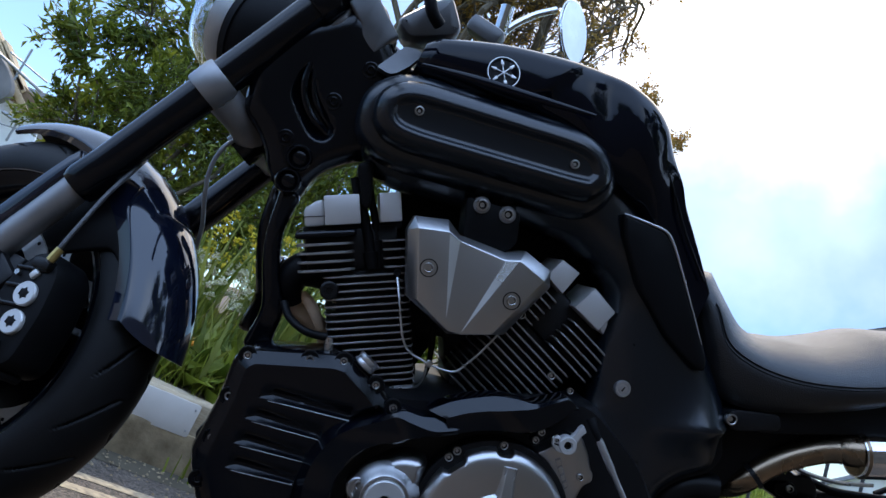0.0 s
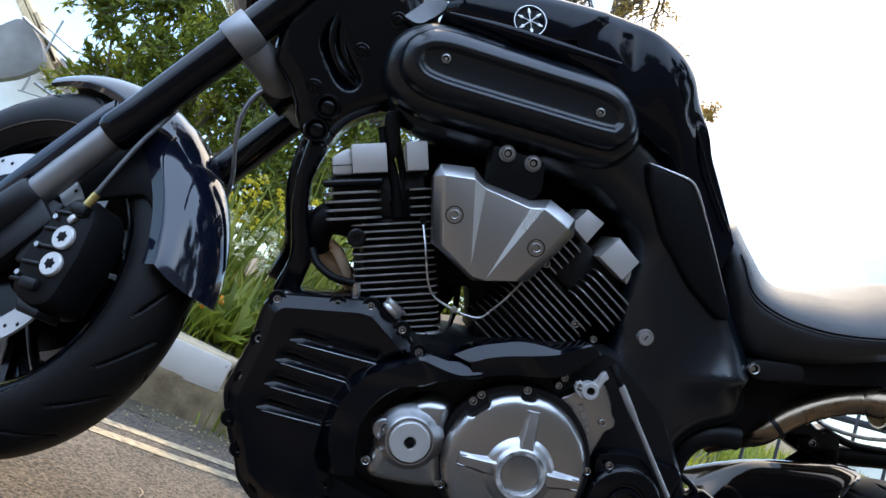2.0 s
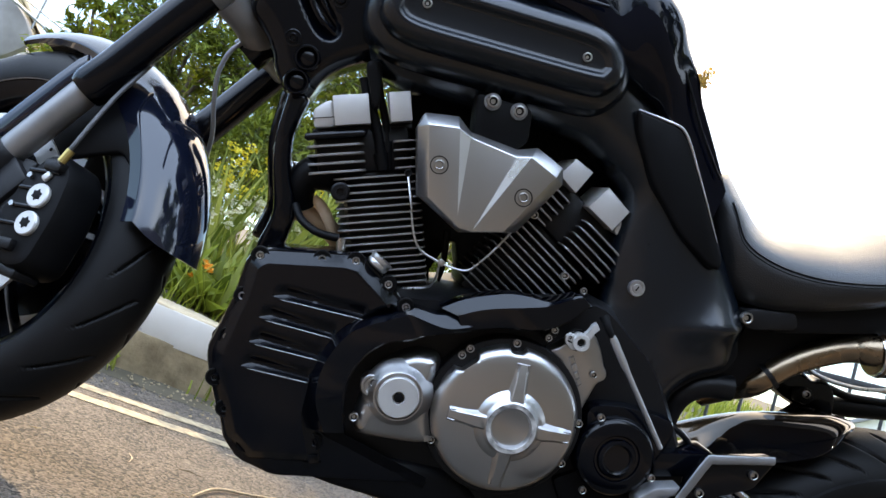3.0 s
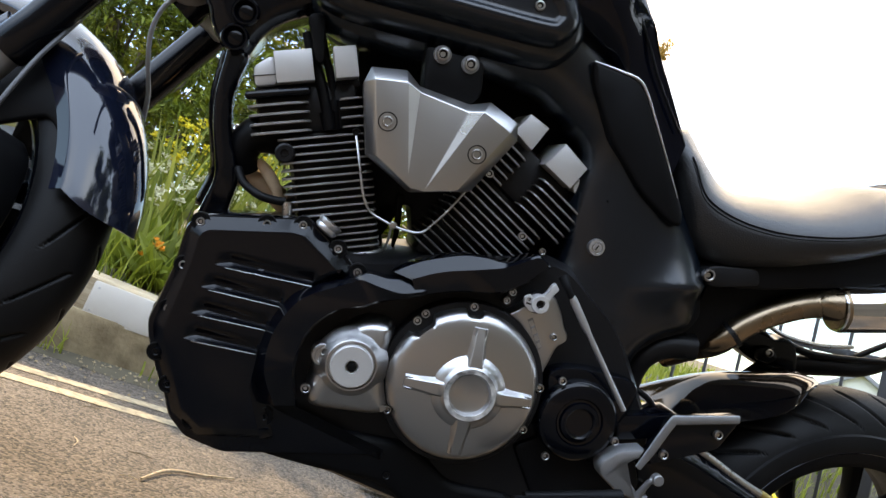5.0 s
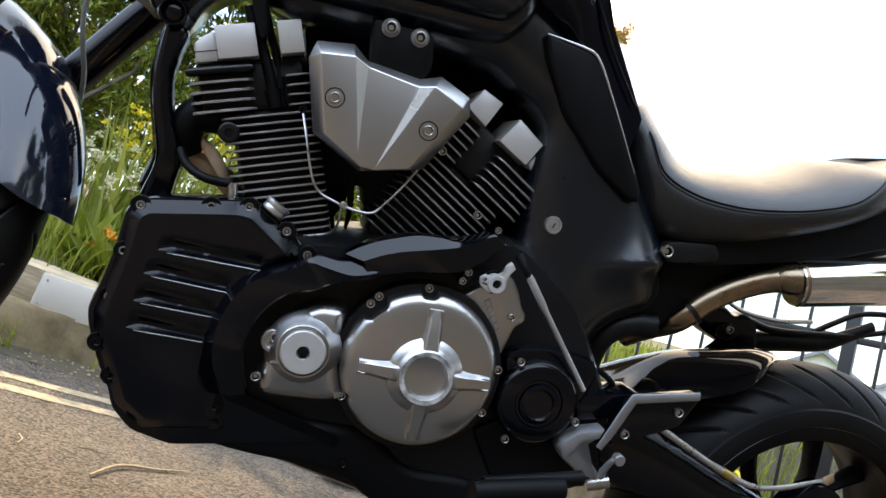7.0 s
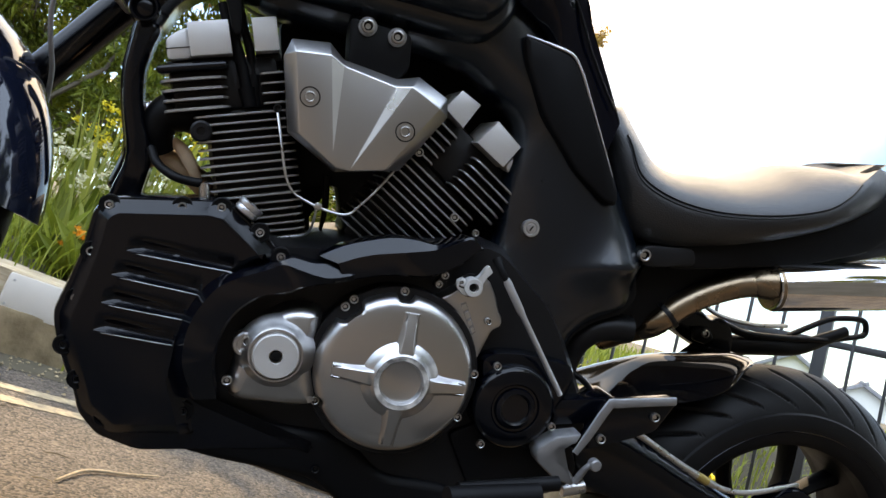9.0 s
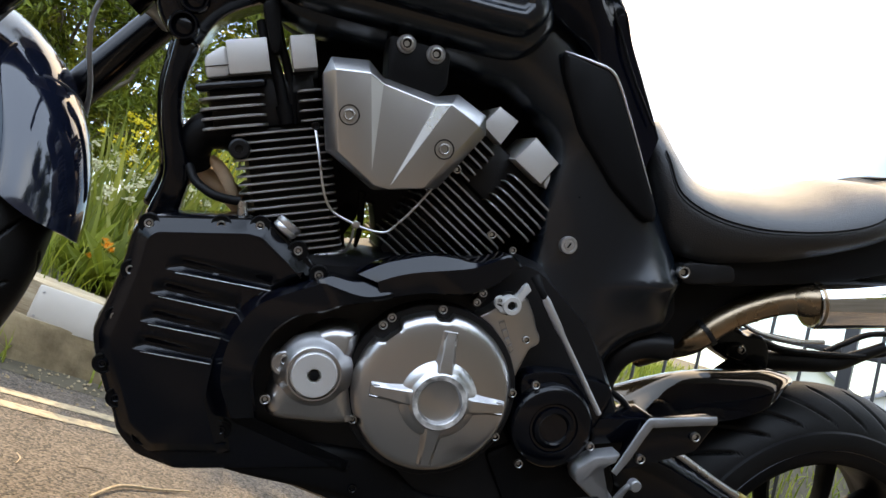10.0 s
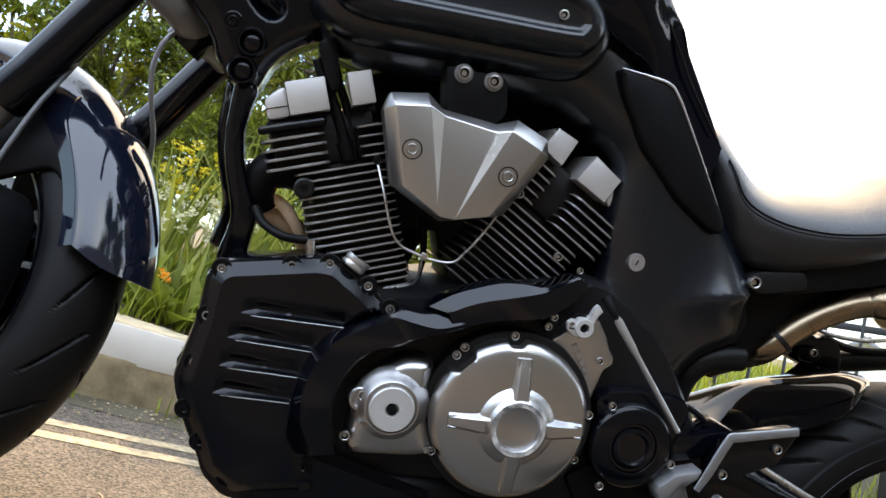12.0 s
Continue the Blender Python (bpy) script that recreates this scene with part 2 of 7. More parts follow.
STRAP = leafy("strap_leaf", (0.09, 0.125, 0.016), (0.31, 0.32, 0.075))
PETAL_W = leafy("white_petal", (0.52, 0.49, 0.30), (0.72, 0.69, 0.50), 0.30)
PETAL_Y = leafy("yellow_petal", (0.62, 0.48, 0.03), (0.75, 0.62, 0.08), 0.35)
PETAL_O = leafy("orange_petal", (0.75, 0.25, 0.02), (0.8, 0.36, 0.05), 0.35)
PETAL_P = leafy("plum_petal", (0.16, 0.01, 0.05), (0.24, 0.02, 0.09), 0.35)
BUD = leafy("bronze_bud_leaf", (0.22, 0.13, 0.035), (0.46, 0.30, 0.09), 0.6)
RAWWOOD = material("raw_timber", (0.42, 0.27, 0.14), 0.8, second=(0.62, 0.46, 0.29), scale=6, bump=0.3, bump_scale=40, stretch=(3, 3, 1))
FASCIA = material("brown_timber", (0.13, 0.075, 0.04), 0.8, second=(0.22, 0.14, 0.08), scale=6, bump=0.3, bump_scale=40)
GREYBOARD = material("grey_boarding", (0.13, 0.12, 0.115), 0.85, second=(0.24, 0.225, 0.215), scale=2.5, bump=0.3, bump_scale=30)
SHEET = material("white_sheeting", (0.72, 0.73, 0.76), 0.6, second=(0.85, 0.86, 0.88), scale=3, bump=0.3, bump_scale=12)
SOFTBLACK = material("soft_black_lacquer", (0.0020, 0.0038, 0.0062), 0.24, spec=0.52, second=(0.0030, 0.0056, 0.0088), scale=9, bump=0.05, bump_scale=900, rvar=0.06)
WORN = material("worn_bare_alloy", (0.16, 0.155, 0.15), 0.48, metal=0.5, second=(0.74, 0.72, 0.69), scale=55, amount=0.22, bump=0.15, bump_scale=500)
# paler silver that carries the facets' brighter reflection in its colour
LITFACET = material("lit_facet", (0.66, 0.665, 0.65), 0.30, metal=0.75, second=(0.72, 0.72, 0.70), scale=12, bump=0.03, bump_scale=1500)
# darker copy of the fin metal, with shade put into the colour
SHADEFIN = material("shaded_fin_edge", (0.07, 0.068, 0.066), 0.5, metal=0.5, second=(0.12, 0.116, 0.113), scale=30, bump=0.1, bump_scale=900)

from mathutils.geometry import delaunay_2d_cdt


# ---- shaping tools ----
def finish(name, bm, mat, parent=None, label="", sharp=35, m=None):
    """Links a bmesh as one mesh object."""
    bmesh.ops.recalc_face_normals(bm, faces=bm.faces)
    me = bpy.data.meshes.new(name)
    bm.to_mesh(me)
    bm.free()
    me.materials.append(mat)
    me.shade_smooth()
    me.set_sharp_from_angle(angle=radians(sharp))
    ob = new(name, me)
    if parent is not None:
        ob.parent = parent
    if m is not None:
        ob.matrix_local = m
    if label:
        ob["label"] = label
    return ob


def part(name, bm, mat, parent, label="", sharp=35, m=None):
    return finish(name, bm, mat, parent, label, sharp, m)


def rounded(prof, r, n=3):
    """The outline with its corners rounded off."""
    out = []
    for i, p in enumerate(prof):
        p = Vector(p)
        a, b = Vector(prof[i - 1]) - p, Vector(prof[(i + 1) % len(prof)]) - p
        ra, rb = min(r, a.length * 0.45), min(r, b.length * 0.45)
        s, e = p + a.normalized() * ra, p + b.normalized() * rb
        for k in range(n + 1):
            u = k / n
            out.append(tuple((1 - u) ** 2 * s + 2 * u * (1 - u) * p + u * u * e))
    return out


def inset(prof, d):
    """The outline moved inwards by d."""
    area = sum(prof[i - 1][0] * p[1] - p[0] * prof[i - 1][1] for i, p in enumerate(prof))
    sg = 1 if area > 0 else -1
    out = []
    for i, p in enumerate(prof):
        p = Vector(p)
        a, b = (p - Vector(prof[i - 1])), (Vector(prof[(i + 1) % len(prof)]) - p)
        if a.length < 1e-7 or b.length < 1e-7:
            out.append(tuple(p))
            continue
        na, nb = Vector((-a.y, a.x)).normalized(), Vector((-b.y, b.x)).normalized()
        k = na + nb
        k = k / max(0.5, k.dot(na)) if k.length > 1e-6 else na
        out.append(tuple(p + k * d * sg))
    return out


def relief(prof, rings, bm=None):
    """A plate with that outline in x and z, whose edge goes through rings of (y, inset), back to front."""
    bm = bm or bmesh.new()
    loops = []
    for y, d in rings:
        q = inset(prof, d) if d else prof
        loops.append([bm.verts.new((x, y, z)) for x, z in q])
    n = len(prof)
    for a, b in zip(loops, loops[1:]):
        for i in range(n):
            bm.faces.new((a[i - 1], a[i], b[i], b[i - 1]))
    for lp in (loops[0], loops[-1]):
        f = bm.faces.new(lp)
        bmesh.ops.triangulate(bm, faces=[f])
    return bm


def crowned(prof, y0, y1, y2, wide, step=0.010, rings=(0.0015, 0.0045), flat=False, dent=None, extra=()):
    """A casting with that outline: straight sides from y0 to y1, then a face that swells to y2 over a width."""
    pr = np.array(prof)
    lo, hi = pr.min(0), pr.max(0)
    nx, nz = pr, np.roll(pr, -1, 0)
    gx, gz = np.meshgrid(np.arange(lo[0], hi[0], step), np.arange(lo[1], hi[1], step))
    gx = gx + (np.arange(gx.shape[0]) % 2)[:, None] * step / 2
    pts = np.stack([gx.ravel(), gz.ravel()], 1)

    def gap(q):
        d = nz - nx
        u = np.clip(((q[:, None] - nx) * d).sum(2) / np.maximum((d * d).sum(1), 1e-12), 0, 1)
        return np.sqrt((((nx + u[..., None] * d) - q[:, None]) ** 2).sum(2)).min(1)

    up = (nx[:, 1] > pts[:, None, 1]) != (nz[:, 1] > pts[:, None, 1])
    with np.errstate(divide="ignore", invalid="ignore"):
        cross = nx[:, 0] + (pts[:, None, 1] - nx[:, 1]) * (nz[:, 0] - nx[:, 0]) / (nz[:, 1] - nx[:, 1])
    inside = ((up & (pts[:, None, 0] < cross)).sum(1) % 2 == 1) & (gap(pts) > step * 0.45)
    # extra rings close to the edge, where the face turns fastest
    rings = [q for d in rings for q in inset(prof, d)] + [tuple(q) for q in extra]
    inner = np.concatenate([np.array(rings), pts[inside]])
    inner = inner[gap(inner) > 0.0008]
    n = len(prof)
    vs, _, fs, _, _, _ = delaunay_2d_cdt([Vector(q) for q in prof] + [Vector(q) for q in inner], [(i, (i + 1) % n) for i in range(n)], [], 1, 1e-5)
    d = gap(np.array([tuple(v) for v in vs]))
    k = 1 - np.clip(d / wide, 0, 1)
    y = y1 + (y2 - y1) * ((1 - k) if flat else np.sqrt(np.maximum(0, 1 - k ** 2.4)))
    if dent is not None:
        y = y + np.array([dent(v.x, v.y) for v in vs])
    bm = bmesh.new()
    front = [bm.verts.new((v.x, float(h), v.y)) for v, h in zip(vs, y)]
    for f in fs:
        bm.faces.new([front[i] for i in f])
    back = [bm.verts.new((x, y0, z)) for x, z in prof]
    rim = [bm.verts.new((x, y1, z)) for x, z in prof]
    for i in range(n):
        bm.faces.new((back[i - 1], back[i], rim[i], rim[i - 1]))
    bmesh.ops.remove_doubles(bm, verts=bm.verts, dist=2e-5)
    return bm


def prism(prof, y0, y1, bev=0.002, bm=None):
    """A plate between y0 (back) and y1 (front) with softened edges."""
    s = 1 if y1 > y0 else -1
    return relief(prof, [(y0, bev), (y0 + s * bev, 0), (y1 - s * bev, 0), (y1 - s * bev * 0.3, bev * 0.3), (y1, bev)], bm)


def spline(path, k=6):
    """Catmull-Rom through the points."""
    p = [Vector(q) for q in path]
    p = [2 * p[0] - p[1]] + p + [2 * p[-1] - p[-2]]
    out = []
    for i in range(1, len(p) - 2):
        for j in range(k):
            t = j / k
            out.append(0.5 * (2 * p[i] + (p[i + 1] - p[i - 1]) * t + (2 * p[i - 1] - 5 * p[i] + 4 * p[i + 1] - p[i + 2]) * t * t + (3 * p[i] - p[i - 1] - 3 * p[i + 1] + p[i + 2]) * t ** 3))
    return out + [p[-2]]


def tube(path, r, n=12, smooth=6, bm=None, flat=1.0, up=(0, 1, 0)):
    """A pipe along a path; r: one radius or one per point; flat: height against width."""
    bm = bm or bmesh.new()
    rs = list(r) if isinstance(r, (list, tuple)) else [r] * len(path)
    if smooth > 1 and len(path) > 2:
        pts = spline(path, smooth)
        rr = [q[0] for q in spline([(a, 0, 0) for a in rs], smooth)]
    else:
        pts, rr = [Vector(q) for q in path], rs
    rings = []
    side = None
    for i, p in enumerate(pts):
        d = (pts[min(i + 1, len(pts) - 1)] - pts[max(i - 1, 0)]).normalized()
        if side is None:
            side = d.cross(Vector(up))
            side = (side if side.length > 0.05 else d.cross(Vector((1, 0, 0)))).normalized()
        side = (side - d * side.dot(d)).normalized()
        o = d.cross(side)
        rings.append([bm.verts.new(p + (side * math.cos(a) + o * math.sin(a) * flat) * max(rr[i], 1e-4)) for a in [2 * math.pi * k / n for k in range(n)]])
    for a, b in zip(rings, rings[1:]):
        for i in range(n):
            bm.faces.new((a[i - 1], a[i], b[i], b[i - 1]))
    bm.faces.new(rings[0])
    bm.faces.new(rings[-1])
    return bm


def lathe(prof, c=(0, 0, 0), n=48, bm=None, close=False, a0=0.0, a1=360.0):
    """Turns an outline of (radius, y) about an axis along y through c."""
    bm = bm or bmesh.new()
    full = a1 - a0 >= 359.9
    rows = []
    for k in range(n if full else n + 1):
        a = radians(a0 + (a1 - a0) * k / n)
        rows.append([bm.verts.new((c[0] + r * math.cos(a), c[1] + y, c[2] + r * math.sin(a))) for r, y in prof])
    m = len(prof)
    for k in range(n):
        a, b = rows[k], rows[(k + 1) % len(rows)]
        for i in range(m - (0 if close else 1)):
            j = (i + 1) % m
            bm.faces.new((a[i], a[j], b[j], b[i]))
    if not full and close:
        bm.faces.new(rows[0])
        bm.faces.new(rows[-1])
    bmesh.ops.remove_doubles(bm, verts=bm.verts, dist=1e-6)
    return bm


def block(size, m=None, bev=0.002, bm=None, seg=2):
    """A box of that size about its middle, its edges rounded."""
    b = bmesh.new()
    bmesh.ops.create_cube(b, size=1)
    bmesh.ops.scale(b, vec=size, verts=b.verts)
    if bev:
        bmesh.ops.bevel(b, geom=b.edges[:], offset=bev, segments=seg, affect="EDGES", profile=0.5)
    if m is not None:
        bmesh.ops.transform(b, matrix=m, verts=b.verts)
    if bm is None:
        return b
    tmp = bpy.data.meshes.new("tmp")
    b.to_mesh(tmp)
    b.free()
    bm.from_mesh(tmp)
    bpy.data.meshes.remove(tmp)
    return bm


def ribbon(rows, bm=None, closed=False):
    """Faces between rows of points of equal length."""
    bm = bm or bmesh.new()
    vs = [[bm.verts.new(q) for q in row] for row in rows]
    for a, b in zip(vs, vs[1:]):
        n = len(a)
        for i in range(0 if closed else 1, n):
            bm.faces.new((a[i - 1], a[i], b[i], b[i - 1]))
    return bm


def shell(bm, t):
    """Gives an open sheet its thickness."""
    bmesh.ops.recalc_face_normals(bm, faces=bm.faces)
    bmesh.ops.solidify(bm, geom=bm.faces[:], thickness=t)
    return bm


def turned(bm, m):
    bmesh.ops.transform(bm, matrix=m, verts=bm.verts)
    return bm


# ---- the motorcycle ----
bike = new("motorcycle")
bike.matrix_world = pose(0, 0, 0, 9, 0, 0)
tagged(bike, "large black muscle motorcycle with silver V-twin engine on its side stand", "motorcycle")

RAKE, STEER = radians(25), radians(-33.1)
STEM = Vector((math.sin(RAKE), 0, math.cos(RAKE)))
PIVOT = Vector((0.0303, 0, 0.2859))
TURN = Matrix.Translation(PIVOT) @ Matrix.Rotation(STEER, 4, STEM) @ Matrix.Translation(-PIVOT)


def leg_point(l, side=-0.105, dx=0.0, dy=0.0):
    """A point l metres up a fork leg from the axle, in the unturned steering."""
    ahead = Vector((math.cos(RAKE), 0, -math.sin(RAKE)))
    return Vector((0, side + dy, 0.30)) + STEM * l + ahead * dx


BOLT_MESHES = {}


def bolt(x, y, z, r, parent, mat=None, name="bolt", m=None, label=""):
    """A socket-head screw that faces the rider's left."""
    mat = mat or STEEL
    key = (round(r, 4), mat.name)
    if key not in BOLT_MESHES:
        bm = lathe([(0, 0.55 * r), (r, 0.55 * r), (r, -0.32 * r), (0.92 * r, -0.46 * r), (0.74 * r, -0.5 * r), (0.66 * r, -0.42 * r), (0.63 * r, 0.06 * r), (0.40 * r, 0.08 * r), (0, 0.04 * r)], n=14)
        bmesh.ops.recalc_face_normals(bm, faces=bm.faces)
        me = bpy.data.meshes.new("bolt")
        bm.to_mesh(me)
        bm.free()
        me.materials.append(mat)
        me.materials.append(DULL)
        # socket wall in dull black: the recess's shade is put into its colour
        for f in me.polygons:
            if 0.45 * r < math.hypot(f.center.x, f.center.z) < 0.67 * r and f.center.y < 0.3 * r:
                f.material_index = 1
        me.shade_smooth()
        me.set_sharp_from_angle(angle=radians(40))
        BOLT_MESHES[key] = me
    ob = new(name, BOLT_MESHES[key])
    ob.parent = parent
    ob.matrix_local = (m or Matrix()) @ pose(x, y, z)
    if label:
        ob["label"] = label
    return ob


# front wheel: rim with five twin spokes, tyre, discs
def wheel(name, half, tyre_r, tube_r, core, m, x, z, rim_mat, tread):
    rim_r = 0.228
    prof = [(rim_r, -half), (rim_r - 0.004, -half - 0.004), (rim_r - 0.012, -half), (rim_r - 0.026, -half + 0.012), (rim_r - 0.036, -0.02), (rim_r - 0.036, 0.02), (rim_r - 0.026, half - 0.012), (rim_r - 0.012, half), (rim_r - 0.004, half + 0.004), (rim_r, half), (rim_r - 0.016, half * 0.5), (rim_r - 0.02, 0), (rim_r - 0.016, -half * 0.5)]
    bm = lathe(prof, n=72, close=True)
    hub_bm = lathe([(0.014, -0.05), (0.042, -0.05), (0.046, -0.04), (0.040, 0.0), (0.046, 0.04), (0.042, 0.05), (0.014, 0.05)], n=32, close=True)
    spokes = []
    for k in range(5):
        for d in ((-7, 7) if half < 0.06 else (-18, 18)):
            a = radians(72 * k + (20 if half < 0.06 else 2))
            b = a + radians(d)
            sp_ = tube([(0.036 * math.cos(a), 0, 0.036 * math.sin(a)), (0.12 * math.cos((a + b) / 2), 0, 0.12 * math.sin((a + b) / 2)), (0.2 * math.cos(b), 0, 0.2 * math.sin(b))], [0.015, 0.0115, 0.014], n=8, smooth=4, flat=1.5)
            spokes.append(sp_)
    at = m @ pose(x, 0, z)
    rim = part(name, bm, rim_mat, bike, "black cast wheel with five paired spokes", m=at)
    part("hub", hub_bm, rim_mat, rim)
    for sp_ in spokes:
        part("spoke", sp_, rim_mat, rim)
    # tyre: round section whose crown is cut by slanting grooves on both shoulders
    reach, lean = radians(103 if half < 0.06 else 88), -1
    rows = []
    for k in range(81):
        lat = (k / 40 - 1) * reach
        u = (abs(math.degrees(lat)) - 8) / 56
        row = []
        for q in range(1200):
            a = 2 * math.pi * q / 1200
            r = tube_r
            if 0 < u < 1:
                turn = (a - lean * 0.30 * u ** 1.4) / (2 * math.pi) * tread + (0.5 if lat > 0 else 0)
                off = abs(turn - round(turn)) / tread * 2 * math.pi * core * 1.2
                wide = 0.0042 * min(1, 6 * u, 5 * (1 - u))
                r -= 0.0045 * min(1, max(0, (wide - off) / 0.0018))
            rr = core + r * math.cos(lat)
            row.append((rr * math.cos(a), r * math.sin(lat), rr * math.sin(a)))
        rows.append(row)
    bm = ribbon(rows, closed=True)
    bmesh.ops.recalc_face_normals(bm, faces=bm.faces)
    tyre = part("tyre", bm, RUBBER, rim, "black sport tyre with curved tread grooves", sharp=60)
    for sd in (-1, 1):
        # the front ring is grey to draw the highlight along the rim edge
        part("rim_edge", lathe([(0.2275, sd * (half + 0.002)), (0.2290, sd * (half + 0.0045)), (0.2275, sd * (half + 0.0065)), (0.2255, sd * (half + 0.005))], n=96, close=True), GREY if half < 0.06 else SATIN, rim, "rim edge ring, grey in front for its highlight")
    return rim


front_wheel = wheel("front_wheel", 0.052, 0.30, 0.060, 0.24, TURN, 0, 0.30, SATIN, 20)
rear_wheel = wheel("rear_wheel", 0.085, 0.311, 0.090, 0.221, Matrix(), 1.525, 0.311, DULL, 29)
for sd in (-1, 1):
    part("rim_flank", lathe([(0.232, sd * 0.0905), (0.222, sd * 0.0898), (0.209, sd * 0.087), (0.201, sd * 0.080), (0.198, sd * 0.055), (0.199, sd * 0.02)], n=72), DULL, rear_wheel)
    part("bead_ring", lathe([(0.256, sd * 0.0828), (0.2535, sd * 0.0870), (0.248, sd * 0.0890), (0.238, sd * 0.0905), (0.229, sd * 0.0912), (0.224, sd * 0.0885)], n=96), RUBBER, rear_wheel)
for y in (-0.072, 0.072):
    bm = lathe([(0.122, y - 0.0025), (0.155, y - 0.0025), (0.155, y + 0.0025), (0.122, y + 0.0025)], n=64, close=True)
    disc = part("brake_disc", bm, PALE, front_wheel, "drilled steel brake disc")
    holes = bmesh.new()
    for k in range(48):
        a, rr = 2 * math.pi * k / 48, (0.130, 0.139, 0.148)[k % 3]
        lathe([(0, y - 0.0031), (0.003, y - 0.0031), (0.003, y + 0.0031), (0, y + 0.0031)], c=(rr * math.cos(a), 0, rr * math.sin(a)), n=8, bm=holes)
    part("disc_hole", holes, DULL, disc)
    bm = lathe([(0.05, y), (0.122, y - 0.003), (0.122, y + 0.004), (0.05, y + 0.006)], n=40, close=True)
    part("disc_carrier", bm, SATIN, front_wheel)
part("axle", lathe([(0, -0.15), (0.016, -0.15), (0.018, -0.145), (0.018, 0.145), (0.016, 0.15), (0, 0.15)], n=20), STEEL, front_wheel)

# fork legs, brackets, caliper
for sd, nm in ((-0.105, "left"), (0.105, "right")):
    upper = tube([leg_point(0.243, sd), leg_point(0.25, sd), leg_point(0.258, sd), leg_point(0.30, sd), leg_point(0.72, sd)], [0.0265, 0.029, 0.030, 0.0275, 0.0275], n=24, smooth=1)
    up = part("fork_tube", upper, SATIN, bike, "black upside-down fork outer tube", m=TURN)
    part("fork_slider", tube([leg_point(0.09, sd), leg_point(0.25, sd)], 0.0215, n=24, smooth=1), GREY, bike, "dull grey fork slider", m=TURN)
    foot = tube([leg_point(-0.045, sd), leg_point(-0.03, sd), leg_point(0.06, sd), leg_point(0.105, sd), leg_point(0.112, sd)], [0.022, 0.031, 0.031, 0.028, 0.024], n=20, smooth=1)
    block((0.05, 0.022, 0.13), Matrix.Translation(leg_point(0.05, sd, 0.045)) @ pose(0, 0, 0, 0, 25, 0), 0.006, foot)
    part("fork_foot", foot, CAST, bike, "black cast fork foot", m=TURN)
    out = -0.03 if sd < 0 else 0.03
    guard = tube([leg_point(0.03, sd, -0.035, out * 0.3), leg_point(0.12, sd, -0.034, out * 0.4), leg_point(0.262, sd, -0.031, out * 0.4), leg_point(0.268, sd, -0.024, out * 0.4)], [0.014, 0.0145, 0.013, 0.007], n=10, smooth=3, flat=0.5)
    part("fork_guard", guard, PAINT, bike, "narrow gloss black fork guard", m=TURN)
CAL = rounded([(0.118, 0.262), (0.168, 0.255), (0.196, 0.272), (0.194, 0.345), (0.180, 0.405), (0.150, 0.428), (0.122, 0.420), (0.104, 0.38), (0.100, 0.31)], 0.016, 3)
caliper = part("brake_caliper", relief(CAL, [(-0.045, 0.004), (-0.05, 0), (-0.104, 0), (-0.114, 0.005), (-0.117, 0.012)]), DULL, bike, "black four-piston radial brake caliper", m=TURN)
for q in ([(0.103, 0.30), (0.085, 0.30), (0.078, 0.40), (0.105, 0.40)], [(0.128, 0.262), (0.140, 0.244), (0.180, 0.25), (0.18, 0.262)]):
    part("caliper_lug", prism(rounded(q, 0.005), -0.06, -0.108, 0.004), CAST, caliper)
for z in (0.285, 0.405):
    part("caliper_bridge", block((0.03, 0.03, 0.016), pose(0.150, -0.112, z, 0, -10, 0), 0.004), CAST, caliper)
for x, z in ((0.154, 0.360), (0.163, 0.321)):
    bm = lathe([(0, 0.004), (0.0175, 0.004), (0.0175, -0.004), (0.016, -0.006), (0, -0.006)], n=28)
    cap = part("piston_cap", bm, PALE, caliper, "pale alloy caliper piston cap", m=pose(x, -0.1175, z))
    star = [((0.0096 if k % 2 else 0.0058) * math.cos(k * math.pi / 6), (0.0096 if k % 2 else 0.0058) * math.sin(k * math.pi / 6)) for k in range(12)]
    # raised black star in place of the shade in the cap's recess
    part("star_recess", prism(rounded(star, 0.0015, 2), -0.003, -0.0064, 0.0002), DULL, cap)
for k in range(5):
    part("caliper_rib", block((0.052, 0.008, 0.006), pose(0.137, -0.1165, 0.285 + 0.027 * k, 0, -14, 0), 0.002), SATIN, caliper)
part("bleed_nipple", block((0.010, 0.008, 0.014), pose(0.147, -0.119, 0.388, 0, 25, 0), 0.003), PALE, caliper, "pale bleed nipple cap")
for k in range(3):
    part("pad_pin", tube([(0.12, -0.122, 0.29 + 0.045 * k), (0.12, -0.10, 0.29 + 0.045 * k)], 0.004, n=10, smooth=1), STEEL, caliper)

# front mudguard over the tyre, gloss, with side skirts and a dark stay
rows = []
for k in range(41):
    u = k / 40
    wide, high = 0.075 * (1 - 0.42 * max(0, u - 0.5) / 0.5), 0.062 * (1 - 0.45 * max(0, u - 0.4) / 0.6)
    row = []
    for j in range(49):
        phi = -1 + j / 24
        q = min(abs(phi) * 100, 75)
        tuck = max(0, abs(phi) * 100 - 75) / 25
        start = 13 + 5 * (q / 75) ** 3
        a = radians(start + (118 - start) * u)
        rr = 0.332 - high * (1 - math.cos(radians(q))) - 0.022 * tuck * (1 - 0.9 * max(0, u - 0.4) / 0.6)
        row.append((rr * math.cos(a), math.copysign(wide * math.sin(radians(q)) - 0.004 * tuck, phi), rr * math.sin(a)))
    rows.append(row)
